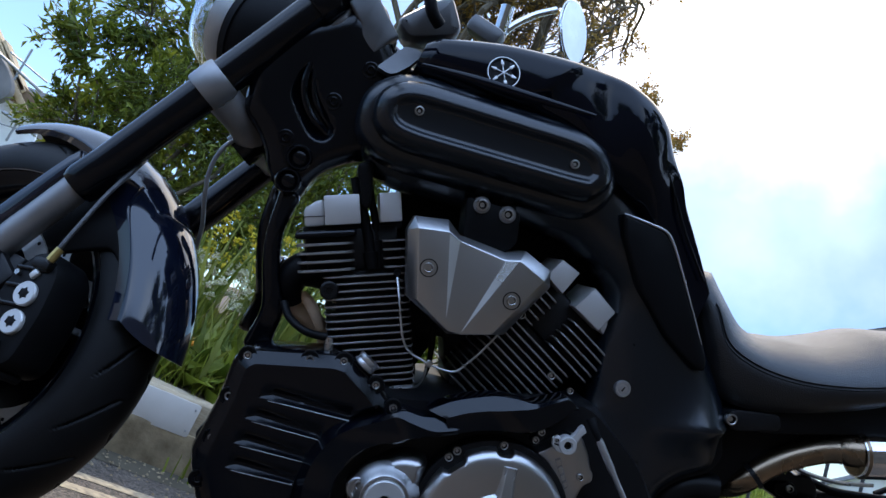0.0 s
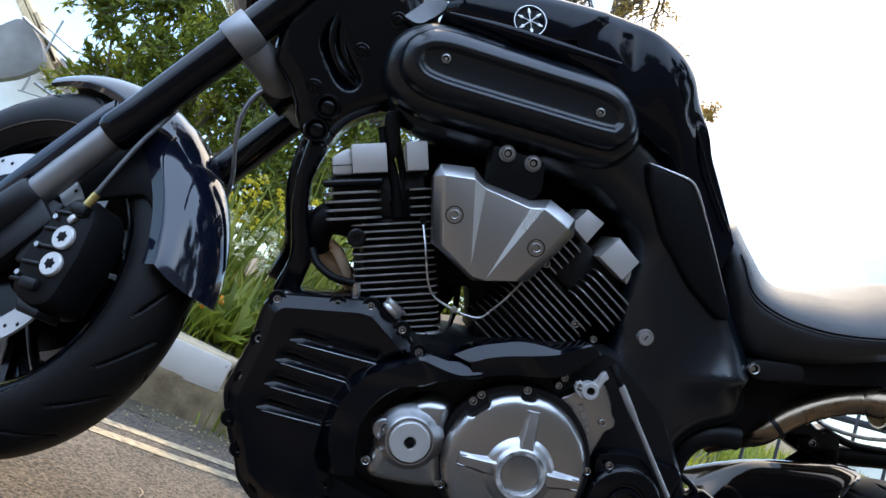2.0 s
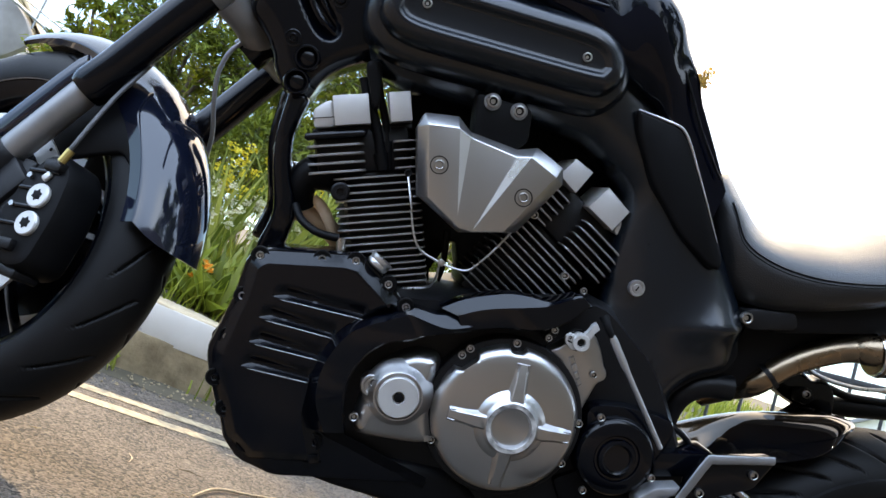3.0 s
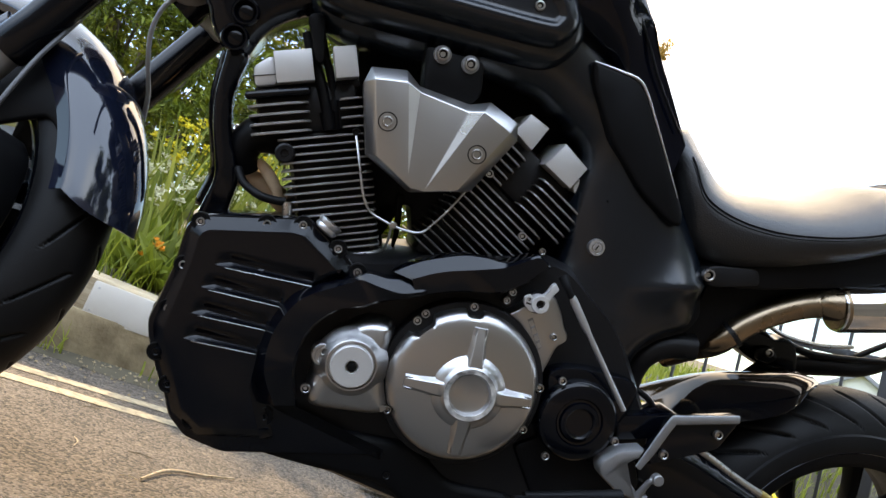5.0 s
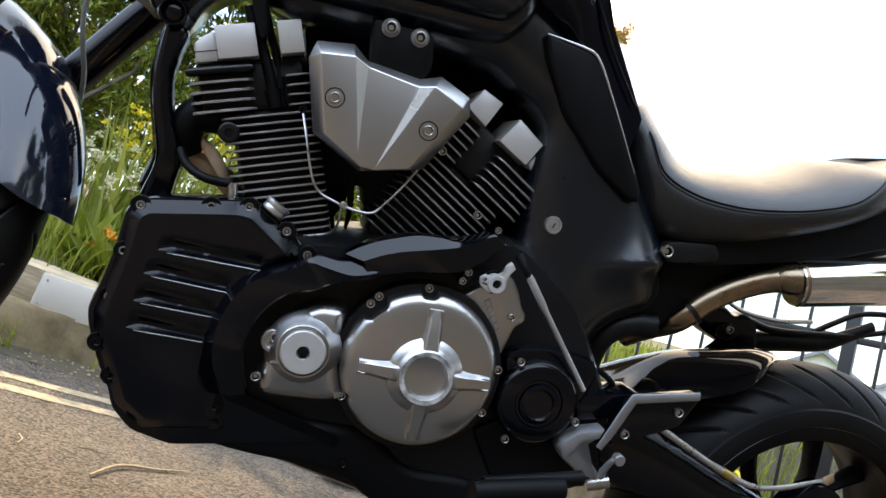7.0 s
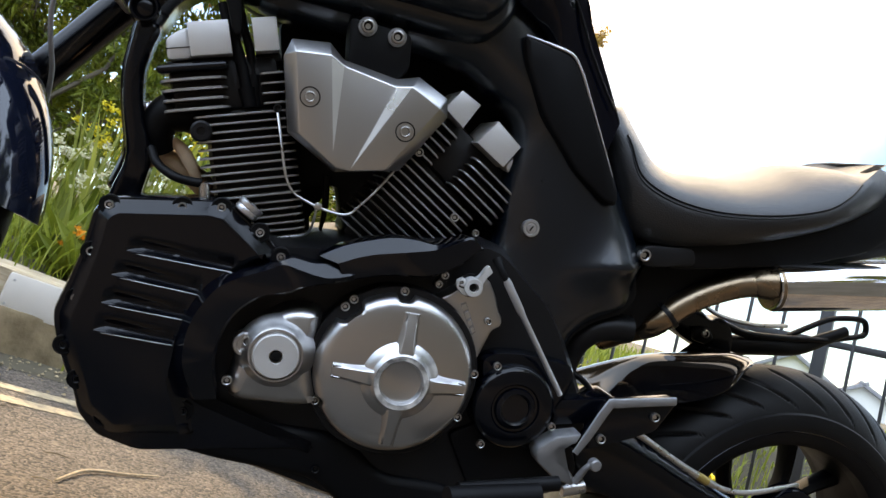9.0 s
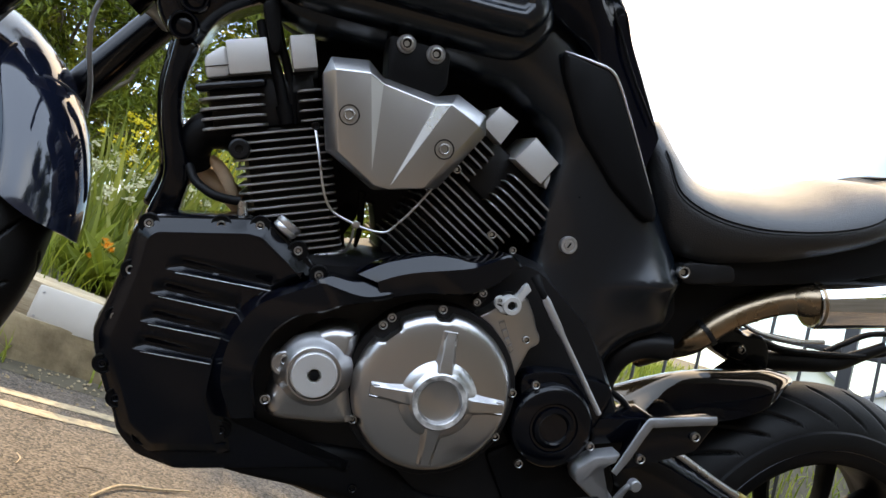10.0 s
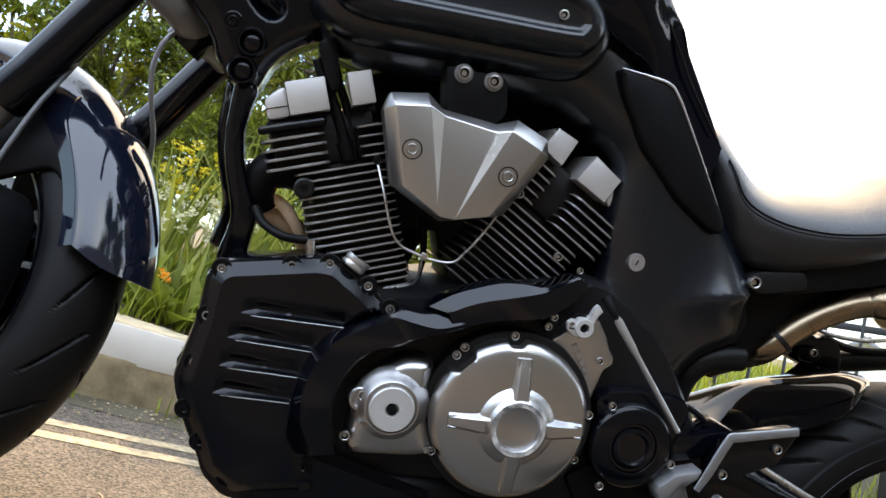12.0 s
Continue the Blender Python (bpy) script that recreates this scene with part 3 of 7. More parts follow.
mg = part("front_mudguard", shell(ribbon(rows), -0.003), PAINT, bike, "gloss midnight-black front mudguard", sharp=50, m=TURN @ pose(0, 0, 0.30))
STAY = [(0.284, a) for a in range(20, 88, 6)] + [(0.21, 92), (0.13, 88), (0.135, 62), (0.165, 51), (0.21, 46), (0.248, 43), (0.262, 36), (0.266, 28), (0.268, 20)]
STAY = rounded([(r * math.cos(radians(a)), r * math.sin(radians(a))) for r, a in STAY], 0.012, 3)
for sd in (-1, 1):
    part("mudguard_stay", relief(STAY, [(sd * 0.058, 0.002), (sd * 0.061, 0.0), (sd * 0.066, 0.0), (sd * 0.0695, 0.004)]), DULL, mg, "dull black mudguard bracket", sharp=60)

# steering yokes, lamp, bars and mirror
for sd in (-0.105, 0.105):
    part("lower_clamp", tube([leg_point(0.464, sd), leg_point(0.467, sd), leg_point(0.503, sd), leg_point(0.506, sd)], [0.0315, 0.033, 0.033, 0.0315], n=28, smooth=1), GREY, bike, "grey cast fork clamp", m=TURN)
    part("upper_clamp", tube([leg_point(0.668, sd), leg_point(0.671, sd), leg_point(0.700, sd), leg_point(0.703, sd)], [0.031, 0.032, 0.032, 0.031], n=28, smooth=1), SATIN, bike, "black fork clamp", m=TURN)
for l, nm in ((0.484, "lower_yoke"), (0.686, "upper_yoke")):
    bm = bmesh.new()
    for sd in (-1, 1):
        tube([leg_point(l, sd * 0.092, 0.02), leg_point(l, sd * 0.05, 0.036), leg_point(l, 0, 0.037)], [0.019, 0.018, 0.024], n=14, smooth=4, bm=bm, flat=1.4, up=STEM)
    part(nm, bm, GREY, bike, "grey cast steering yoke", m=TURN)
part("steering_stem", tube([leg_point(0.45, 0, 0.0335), leg_point(0.72, 0, 0.0335)], 0.028, n=20, smooth=1), SATIN, bike, m=TURN)
LAMP = TURN @ pose(0.150, 0, 0.890) @ pose(0, 0, 0, 0, 0, 90) @ pose(0, 0, 0, 8, 0, 0)
headlamp = part("headlamp", lathe([(0.0, -0.085), (0.040, -0.08), (0.078, -0.055), (0.098, -0.02), (0.101, -0.004), (0.094, -0.002)], n=40), DULL, bike, "round headlamp with black shell and deep clear glass", m=LAMP)
part("lamp_ring", lathe([(0.090, -0.006), (0.104, -0.006), (0.105, 0.006), (0.101, 0.010), (0.090, 0.008)], n=48, close=True), DULL, headlamp, "black lamp ring")
part("reflector", lathe([(0.012, -0.03), (0.05, -0.02), (0.080, 0.012), (0.090, 0.03), (0.091, 0.052), (0.088, 0.052)], n=48), PALE, headlamp, "bright reflector")
part("lamp_lens", lathe([(0.0, 0.125), (0.035, 0.122), (0.07, 0.108), (0.094, 0.086), (0.1015, 0.060), (0.1025, 0.008), (0.0985, 0.008), (0.0975, 0.059), (0.091, 0.083), (0.068, 0.104), (0.034, 0.118), (0.0, 0.121)], n=48), GLASS, headlamp, "deep clear domed lamp glass")
bar = part("handlebar", tube([(0.44, -0.40, 0.97), (0.40, -0.30, 1.00), (0.345, -0.16, 0.985), (0.33, -0.07, 0.965), (0.33, 0.07, 0.965), (0.345, 0.16, 0.985), (0.40, 0.30, 1.00), (0.44, 0.40, 0.97)], 0.0125, n=14), SATIN, bike, "black wide handlebar", m=TURN)
for sd in (-1, 1):
    part("handgrip", tube([(0.405, sd * 0.31, 1.0), (0.442, sd * 0.41, 0.968)], 0.017, n=16, smooth=1), DULL, bar, "black rubber grip")
    part("bar_riser", block((0.05, 0.035, 0.075), pose(0.328, sd * 0.06, 0.94, 0, 25, 0), 0.008), GREY, bike, "silver handlebar riser", m=TURN)

# ---- frame, tank, seat ----
def mirrored(prof_bm):
    return turned(prof_bm, Matrix.Diagonal((1, -1, 1, 1)))


FRAME = rounded([(0.3608, 0.8291), (0.3566, 0.8726), (0.3833, 0.8917), (0.5548, 0.9194), (0.6866, 0.9617), (0.7502, 0.9337), (0.8283, 0.8792), (0.9194, 0.8109), (1.0054, 0.7383)] + [(1.0278, 0.7142), (1.0478, 0.6864), (1.0686, 0.6494), (1.0862, 0.6126), (1.0813, 0.5827), (1.0409, 0.5527), (1.0214, 0.5169), (1.0246, 0.4628), (0.9864, 0.4260), (0.9172, 0.4118), (0.8665, 0.4636), (0.8358, 0.5402), (0.8590, 0.6020)] + [(0.8327, 0.6820), (0.8208, 0.7613), (0.7238, 0.7971), (0.6270, 0.7801), (0.5344, 0.7591), (0.4699, 0.7495), (0.4301, 0.7470), (0.3975, 0.7574)], 0.018, 4)


def flare(x, z):
    """The lower rear of the frame swells to a ridge and tucks in below it."""
    u = min(1, max(0, (x - 0.9347) / 0.1007))
    v = z - (0.6116 + (x - 0.9647) * 0.4634)
    fade = max(0, 1 - v / 0.13) ** 2 if v > 0 else max(0, 1 + v / 0.05) ** 1.5
    return -0.030 * u * u * (3 - 2 * u) * fade


frame_near = part("main_frame", crowned(FRAME, -0.06, -0.092, -0.135, 0.075, dent=flare, step=0.008), SOFTBLACK, bike, "satin black cast main frame", sharp=60)
FRAME_FAR = [(x, z + 0.015) for x, z in FRAME]
part("main_frame", mirrored(relief(FRAME_FAR, [(-0.05, 0.012), (-0.06, 0.0), (-0.105, 0.0), (-0.125, 0.012)])), DULL, bike, "satin black cast main frame", sharp=60)
# head casting with cable recess
HEAD = rounded([(0.2515, 0.7251), (0.2071, 0.7522), (0.1933, 0.8095), (0.2168, 0.8968), (0.2914, 0.9663), (0.3465, 0.9497), (0.4027, 0.8953), (0.4519, 0.8364), (0.4821, 0.7930), (0.4266, 0.7799), (0.3996, 0.7665), (0.3751, 0.7478), (0.3566, 0.7288), (0.3446, 0.7064), (0.3408, 0.6816), (0.3350, 0.6640), (0.3068, 0.6661), (0.2776, 0.6879)], 0.014, 4)
RECESS = rounded([(0.2556, 0.8428), (0.2552, 0.8148), (0.2597, 0.7987), (0.2762, 0.7843), (0.2961, 0.7671), (0.3145, 0.7564), (0.3324, 0.7576), (0.3440, 0.7713), (0.3424, 0.7873), (0.3224, 0.8027), (0.2980, 0.8194), (0.2785, 0.8414), (0.2663, 0.8580)], 0.008, 3)


def recess_depth(x, z):
    """A hollow in the casting that the control cables run through."""
    inside, near = False, 1.0
    for i, b in enumerate(RECESS):
        a = RECESS[i - 1]
        if (a[1] > z) != (b[1] > z) and x < a[0] + (z - a[1]) * (b[0] - a[0]) / (b[1] - a[1]):
            inside = not inside
        dx, dz = b[0] - a[0], b[1] - a[1]
        u = min(1, max(0, ((x - a[0]) * dx + (z - a[1]) * dz) / max(1e-12, dx * dx + dz * dz)))
        near = min(near, math.hypot(x - a[0] - u * dx, z - a[1] - u * dz))
    near = min(1, near / 0.012)
    return 0.013 * near * near * (3 - 2 * near) if inside else 0.0


head = part("steering_head", crowned(HEAD, 0.0, -0.062, -0.084, 0.035, 0.007, dent=recess_depth, extra=RECESS + inset(RECESS, 0.003) + inset(RECESS, 0.006) + inset(RECESS, 0.009)), SATIN, bike, "satin black steering head casting", sharp=60)
for path, r in (([(0.2660, -0.080, 0.8560), (0.2715, -0.082, 0.8234), (0.2869, -0.081, 0.7995), (0.3112, -0.078, 0.7820), (0.3400, -0.066, 0.7720)], 0.0055), ([(0.2744, -0.080, 0.8500), (0.2900, -0.081, 0.8190), (0.3090, -0.078, 0.7990), (0.3383, -0.066, 0.7830)], 0.0045)):
    part("cable", tube(path, r, n=10), SATIN, head, "black control cable")
for x, z in [(0.3203, 0.8213), (0.2833, 0.7419), (0.3470, 0.8870)]:
    part("bolt_well", lathe([(0.0130, 0.004), (0.0125, -0.0022), (0.0110, -0.0026), (0.0098, 0.0), (0, 0.0)], n=24), SATIN, head, m=pose(x, -0.083, z))
    bolt(x, -0.0845, z, 0.0070, head, SATIN)
for x, z in [(0.3141, 0.7249), (0.3145, 0.6878)]:
    boss = lathe([(0, 0.02), (0.0195, 0.02), (0.0190, -0.006), (0.0172, -0.0085), (0.0150, -0.0085), (0.0138, -0.006), (0.0130, -0.001), (0.0118, -0.002), (0, -0.0035)], n=32)
    part("pivot_boss", boss, SATIN, head, m=pose(x, -0.084, z))
STRAP_TUBE = [(0.3080, 0.6800), (0.3115, 0.6556), (0.3141, 0.6362), (0.3174, 0.6131), (0.3263, 0.5842), (0.3365, 0.5599), (0.3488, 0.5364), (0.3589, 0.5160), (0.3635, 0.5013), (0.3640, 0.4847), (0.3624, 0.4654), (0.3619, 0.4416), (0.4006, 0.4500), (0.3971, 0.4827), (0.3964, 0.5036), (0.3924, 0.5187), (0.3829, 0.5354), (0.3686, 0.5540), (0.3571, 0.5737), (0.3483, 0.5946), (0.3409, 0.6160), (0.3404, 0.6323), (0.3398, 0.6527), (0.3417, 0.6784)]
part("down_tube", prism(rounded(STRAP_TUBE, 0.02, 4), -0.035, -0.08, 0.007), SATIN, bike, "satin black front frame tube", sharp=60)
part("down_tube", mirrored(prism(rounded([(x - 0.024, z) for x, z in STRAP_TUBE], 0.02, 4), -0.035, -0.08, 0.007)), SATIN, bike, "satin black front frame tube", sharp=60)

# intake chamber lid: long rounded cover with a raised oblong
LID = rounded([(0.3797, 0.8134), (0.3728, 0.8549), (0.4048, 0.8885), (0.6603, 0.9391), (0.6993, 0.9272), (0.7250, 0.8921), (0.7097, 0.8533), (0.6833, 0.8430), (0.4414, 0.7924), (0.4067, 0.7937)], 0.04, 6)
lid = part("intake_lid", relief(LID, [(-0.10, 0.0), (-0.166, 0.0), (-0.178, 0.0018), (-0.188, 0.0065), (-0.1945, 0.0135), (-0.1972, 0.020), (-0.1977, 0.0235), (-0.1973, 0.0258), (-0.1955, 0.0285), (-0.1925, 0.0305), (-0.1905, 0.0335), (-0.1900, 0.0365)]), SOFTBLACK, bike, "long satin black intake cover with rounded ends", sharp=50)
part("lid_base", relief([(x, z - 0.006) for x, z in LID], [(-0.10, -0.02), (-0.145, -0.018), (-0.160, -0.010), (-0.166, 0.0)]), SOFTBLACK, bike, "satin black surround under the intake cover", sharp=60)
for x, z in [(0.4352, 0.8501), (0.6581, 0.8865)]:
    bolt(x, -0.1905, z, 0.0066, lid, STEEL, label="bright socket screw")

# tank
rows = []
for x, zb, zt, w in ((0.402, 0.914, 0.960, 0.122), (0.414, 0.912, 0.970, 0.133), (0.43, 0.912, 0.979, 0.140), (0.51, 0.918, 1.009, 0.160), (0.60, 0.925, 1.030, 0.176), (0.67, 0.915, 1.040, 0.184), (0.725, 0.902, 1.036, 0.182), (0.765, 0.892, 1.019, 0.168), (0.795, 0.882, 0.991, 0.152), (0.825, 0.862, 0.954, 0.138), (0.85, 0.840, 0.925, 0.132), (0.88, 0.808, 0.895, 0.130), (0.91, 0.772, 0.865, 0.128), (0.945, 0.74, 0.829, 0.126)):
    half = [(w * 0.88, zb), (w * 0.96, zb + 0.15 * (zt - zb)), (w, zb + 0.40 * (zt - zb)), (w * 0.985, zb + 0.66 * (zt - zb)), (w * 0.94, zb + 0.84 * (zt - zb)), (w * 0.84, zb + 0.95 * (zt - zb)), (w * 0.66, zt + 0.002), (w * 0.35, zt + 0.009)]
    if x > 0.81:
        zt -= 0.004
        half = [(w * 0.97, zb), (w * 0.99, zb + 0.15 * (zt - zb)), (w, zb + 0.40 * (zt - zb)), (w, zb + 0.72 * (zt - zb)), (w * 0.998, zb + 0.94 * (zt - zb)), (w * 0.990, zb + 0.985 * (zt - zb)), (w * 0.965, zt), (w * 0.5, zt - 0.002)]
    rows.append([(x, -y, z) for y, z in half] + [(x, 0, zt + (0.012 if x < 0.79 else -0.002))] + [(x, y, z) for y, z in reversed(half)])
def ease(v):
    v = min(1, max(0, v))
    return v * v * (3 - 2 * v)


def scallop(p):
    """A slanting crease behind the badge, the flank hollowed after it, and a hollow under the tail hump."""
    x, y, z = p
    if abs(y) < 0.04:
        return p
    s = (x - 0.5642) * 0.889 - (z - 0.9447) * 0.458
    hollow = 0.011 * ease(s / 0.016) * (1 - ease((s - 0.05) / 0.10)) * ease((1.045 - z) / 0.03)
    t = (x - 0.70) * 0.75 + (z - 0.955) * 0.66
    hollow += 0.008 * (1 - ease(abs(t) / 0.045)) * ease((x - 0.62) / 0.06) * (1 - ease((x - 0.80) / 0.05))
    return (x, y - math.copysign(hollow, y), z)


cols = [spline([r[i] for r in rows], 12) for i in range(len(rows[0]))]
dense = []
for k in range(len(cols[0])):
    dense.append([scallop(tuple(q)) for q in spline([c[k] for c in cols], 4)])
tb = ribbon(dense, closed=True)
tb.verts.ensure_lookup_table()
nn = len(dense[0])
tb.faces.new([tb.verts[i] for i in range(nn)])
tb.faces.new([tb.verts[len(tb.verts) - nn + i] for i in range(nn)])
tank = part("fuel_tank", tb, TANKBLACK, bike, "gloss midnight-black fuel tank", sharp=70)
crease = [(0.4100, -0.1440, 0.9170), (0.4866, -0.1660, 0.9300), (0.5709, -0.1790, 0.9440), (0.6548, -0.1850, 0.9610)]
part("tank_seam", tube(crease, [0.0030, 0.0065, 0.0065, 0.0025], n=12, flat=0.7), TANKBLACK, tank, "ledge along the foot of the tank")
# round badge: plain ring, disc and bars
ex, ez = (0.5152, 0.9568)
EMB = pose(ex, -0.1625, ez, -13, 0, -4)
badge = part("tank_badge", lathe([(0, 0.002), (0.0225, 0.002), (0.0235, -0.001), (0.022, -0.0035), (0.020, -0.0035), (0.019, -0.0015), (0, -0.0015)], n=40), DULL, tank, "round chrome tank badge", m=EMB)
part("badge_ring", lathe([(0.0219, -0.001), (0.0235, -0.001), (0.0232, -0.0038), (0.0222, -0.0038)], n=40, close=True), STEEL, badge, "chrome ring")
for k in range(3):
    part("badge_bar", block((0.0014, 0.002, 0.037), pose(0, -0.0024, 0, 0, 60 * k + 27, 0), 0.0005), STEEL, badge)
    for sd in (-1, 1):
        part("badge_tip", prism([(-0.0026, 0), (0.0026, 0), (0.0008, 0.0075), (-0.0008, 0.0075)], 0.001, -0.001, 0.0003), STEEL, badge, m=pose(0, -0.0024, 0, 0, 60 * k + 27 + (180 if sd > 0 else 0), 0) @ pose(0, 0, 0.0118))
# groove between tank tail and frame, and wedge-shaped side panel
part("tail_groove", tube([(0.7980, -0.1460, 0.9487), (0.8254, -0.1420, 0.9242), (0.8616, -0.1400, 0.8870), (0.8993, -0.1380, 0.8548), (0.9247, -0.1360, 0.8347)], 0.0022, n=6), DULL, tank)
WEDGE = rounded([(0.7623, 0.8691), (0.8367, 0.8742), (0.8605, 0.8586), (0.9784, 0.7353), (0.9846, 0.7160), (0.9686, 0.7128), (0.9083, 0.7342), (0.8353, 0.7810), (0.7812, 0.8365)], 0.012, 4)
wedge = part("side_panel", relief(WEDGE, [(-0.10, 0), (-0.141, 0), (-0.1445, 0.0022), (-0.146, 0.0065)]), DULL, bike, "matt black wedge-shaped side panel", sharp=50)
# alloy tube in place of the sky's highlight on the black chamfer
part("panel_glint", tube([(0.7670, -0.1445, 0.8678), (0.8069, -0.1450, 0.8719), (0.8355, -0.1450, 0.8727), (0.8543, -0.1450, 0.8610), (0.8766, -0.1450, 0.8390), (0.9068, -0.1450, 0.8077), (0.9606, -0.1445, 0.7507)], [0.0008, 0.0019, 0.0023, 0.0022, 0.0018, 0.0013, 0.0006], n=8), ALLOY, wedge, "bright tube drawn as the sky highlight on the panel edge")

# key panel / pivot casting behind the engine
pivot = frame_near
part("panel_seam", tube([(0.8720, -0.1310, 0.7054), (0.9088, -0.1310, 0.6862), (0.9360, -0.1310, 0.6431), (0.9383, -0.1310, 0.5825), (0.9242, -0.1300, 0.5182)], 0.0016, n=6), DULL, pivot)
kx, kz = (0.8874, 0.6394)
part("key_lock", lathe([(0, 0.01), (0.0125, 0.01), (0.0125, -0.002), (0.0115, -0.004), (0.009, -0.004), (0.008, -0.002), (0.0065, -0.002), (0.006, -0.004), (0, -0.004)], n=32), ALLOY, pivot, "bright steel key lock", m=pose(kx, -0.131, kz))
part("key_slot", block((0.0018, 0.002, 0.008), pose(kx, -0.1356, kz, 0, 15, 0), 0.0004), DULL, pivot)
for x, z in [(0.9495, 0.5517)]:
    part("frame_plug", lathe([(0, 0.0), (0.013, 0), (0.013, -0.003), (0.009, -0.005), (0, -0.005)], n=24), SATIN, pivot, m=pose(x, -0.130, z))

# seat: side wall up to a stitched seam, crowned top with a raised rear
seat_low = [(0.9345, 0.8340), (0.9720, 0.7720), (1.0241, 0.7040), (1.0670, 0.6947), (1.1294, 0.7186), (1.1936, 0.7523), (1.2569, 0.7914), (1.3112, 0.8304), (1.3559, 0.8691), (1.3958, 0.9079), (1.4329, 0.9532)]
seat_seam = [(0.9440, 0.8450), (0.9745, 0.8120), (1.0051, 0.7719), (1.0540, 0.7607), (1.1138, 0.7677), (1.1733, 0.7874), (1.2307, 0.8141), (1.2815, 0.8459), (1.3136, 0.8804), (1.3389, 0.9165), (1.3786, 0.9531)]
seat_top = [(0.9780, 0.8700), (1.0230, 0.8340), (1.0560, 0.8130), (1.0884, 0.8115), (1.1320, 0.8259), (1.1816, 0.8449), (1.2315, 0.8757), (1.2760, 0.9080), (1.3324, 0.9311), (1.3849, 0.9425), (1.4444, 0.9860)]
rows = []
for k, ((xb, zb), (xs, zs), (xt, zt)) in enumerate(zip(seat_low, seat_seam, seat_top)):
    ws = (0.085, 0.115, 0.135, 0.148, 0.158, 0.166, 0.170, 0.166, 0.155, 0.135, 0.10)[k]
    half = [(xb, ws * 0.90, zb), (xb * 0.6 + xs * 0.4, ws * 0.985, zb * 0.6 + zs * 0.4), (xb * 0.2 + xs * 0.8, ws, zb * 0.2 + zs * 0.8), (xs, ws * 0.985, zs), (xs * 0.8 + xt * 0.2, ws * 0.90, zs * 0.68 + zt * 0.32), (xs * 0.5 + xt * 0.5, ws * 0.68, zs * 0.32 + zt * 0.68), (xs * 0.15 + xt * 0.85, ws * 0.42, zs * 0.06 + zt * 0.94)]
    rows.append([(x, -y, z) for x, y, z in half] + [(xt, 0, zt + 0.002)] + [(x, y, z) for x, y, z in reversed(half)])
cols = [spline([r[i] for r in rows], 6) for i in range(len(rows[0]))]
dense = [[tuple(c[k]) for c in cols] for k in range(len(cols[0]))]
sb = ribbon(dense, closed=True)
sb.verts.ensure_lookup_table()
nn = len(dense[0])
sb.faces.new([sb.verts[i] for i in range(nn)])
sb.faces.new([sb.verts[len(sb.verts) - nn + i] for i in range(nn)])
seat = part("seat", sb, VINYL, bike, "black grained vinyl saddle with stitched seams", sharp=75)
for dz, rr in ((0.0012, 0.0013), (-0.004, 0.0009)):
    line = [Vector(c) + Vector((0, -0.0008, dz)) for c in cols[3][5:-8]]
    part("seat_seam", tube(line, rr, n=6, smooth=1), DULL, seat, "stitched seam")
part("seat_pan", prism(rounded([(1.0710, 0.7020), (1.1621, 0.7405), (1.3045, 0.8305), (1.3687, 0.8904), (1.4189, 0.9465), (1.4496, 0.8934), (1.4053, 0.8260), (1.3014, 0.7571), (1.1001, 0.6653)], 0.02), -0.02, -0.13, 0.006), DULL, bike, "black plastic seat pan and subframe")
sx, sz = (1.0547, 0.6723)
sub = part("subframe_bracket", prism(rounded([(1.0482, 0.6782), (1.0575, 0.6885), (1.1247, 0.7119), (1.1388, 0.6910), (1.0765, 0.6613), (1.0586, 0.6579)], 0.01), -0.09, -0.138, 0.003), CAST, bike, "black subframe bracket")
bolt(sx, -0.142, sz, 0.009, sub, STEEL)
part("rear_subframe", prism(rounded([(1.0879, 0.6764), (1.2145, 0.7318), (1.4766, 0.8873), (1.4952, 0.8548), (1.3368, 0.7555), (1.2177, 0.6844), (1.1717, 0.6065), (1.1361, 0.5723), (1.0889, 0.5622)], 0.02), 0.05, -0.085, 0.01), DULL, bike, "black rear subframe")
part("under_seat_clip", block((0.014, 0.006, 0.005), pose(*(1.1427, -0.1250, 0.7281), 0, -24, 0), 0.001), CHROME, bike, "bright clip under the seat")

# ---- engine ----
F_O, F_A = (0.5205, 0.5172), 30.4
R_O, R_A = (0.7378, 0.5788), -19.6
FIN_MESHES = {}


def cylinder_frame(o, a):
    """Local x runs along the fins to the rear, local z up the cylinder."""
    return Matrix.Translation((o[0], 0, o[1])) @ Matrix.Rotation(radians(-a), 4, "Y")


def fin_stack(parent, base, u0, u1, w0, w1, vs, mat, thick=0.0030, r=0.018):
    for k, v in enumerate(vs):
        key = (round(u0, 4), round(u1, 4), w0, w1, thick)
        if key not in FIN_MESHES:
            out = rounded([(u0, w0), (u1, w0), (u1, w1), (u0, w1)], r, 4)
            bm = relief(out, [(-thick / 2, 0.0008), (-thick / 2 + 0.0006, 0), (thick / 2 - 0.0006, 0), (thick / 2, 0.0008)])
            turned(bm, Matrix.Rotation(radians(90), 4, "X"))
            turned(bm, Matrix.Diagonal((1, -1, 1, 1)))
            bmesh.ops.recalc_face_normals(bm, faces=bm.faces)
            for f in bm.faces:
                f.normal_update()
                f.material_index = 0 if abs(f.normal.z) > 0.9 else 1
            me = bpy.data.meshes.new("fin")
            bm.to_mesh(me)
            bm.free()
            me.materials.append(CAST)
            me.materials.append(mat)
            FIN_MESHES[key] = me
        ob = new("fin", FIN_MESHES[key])
        ob.parent = parent
        ob.matrix_local = base @ pose(0, 0, v)


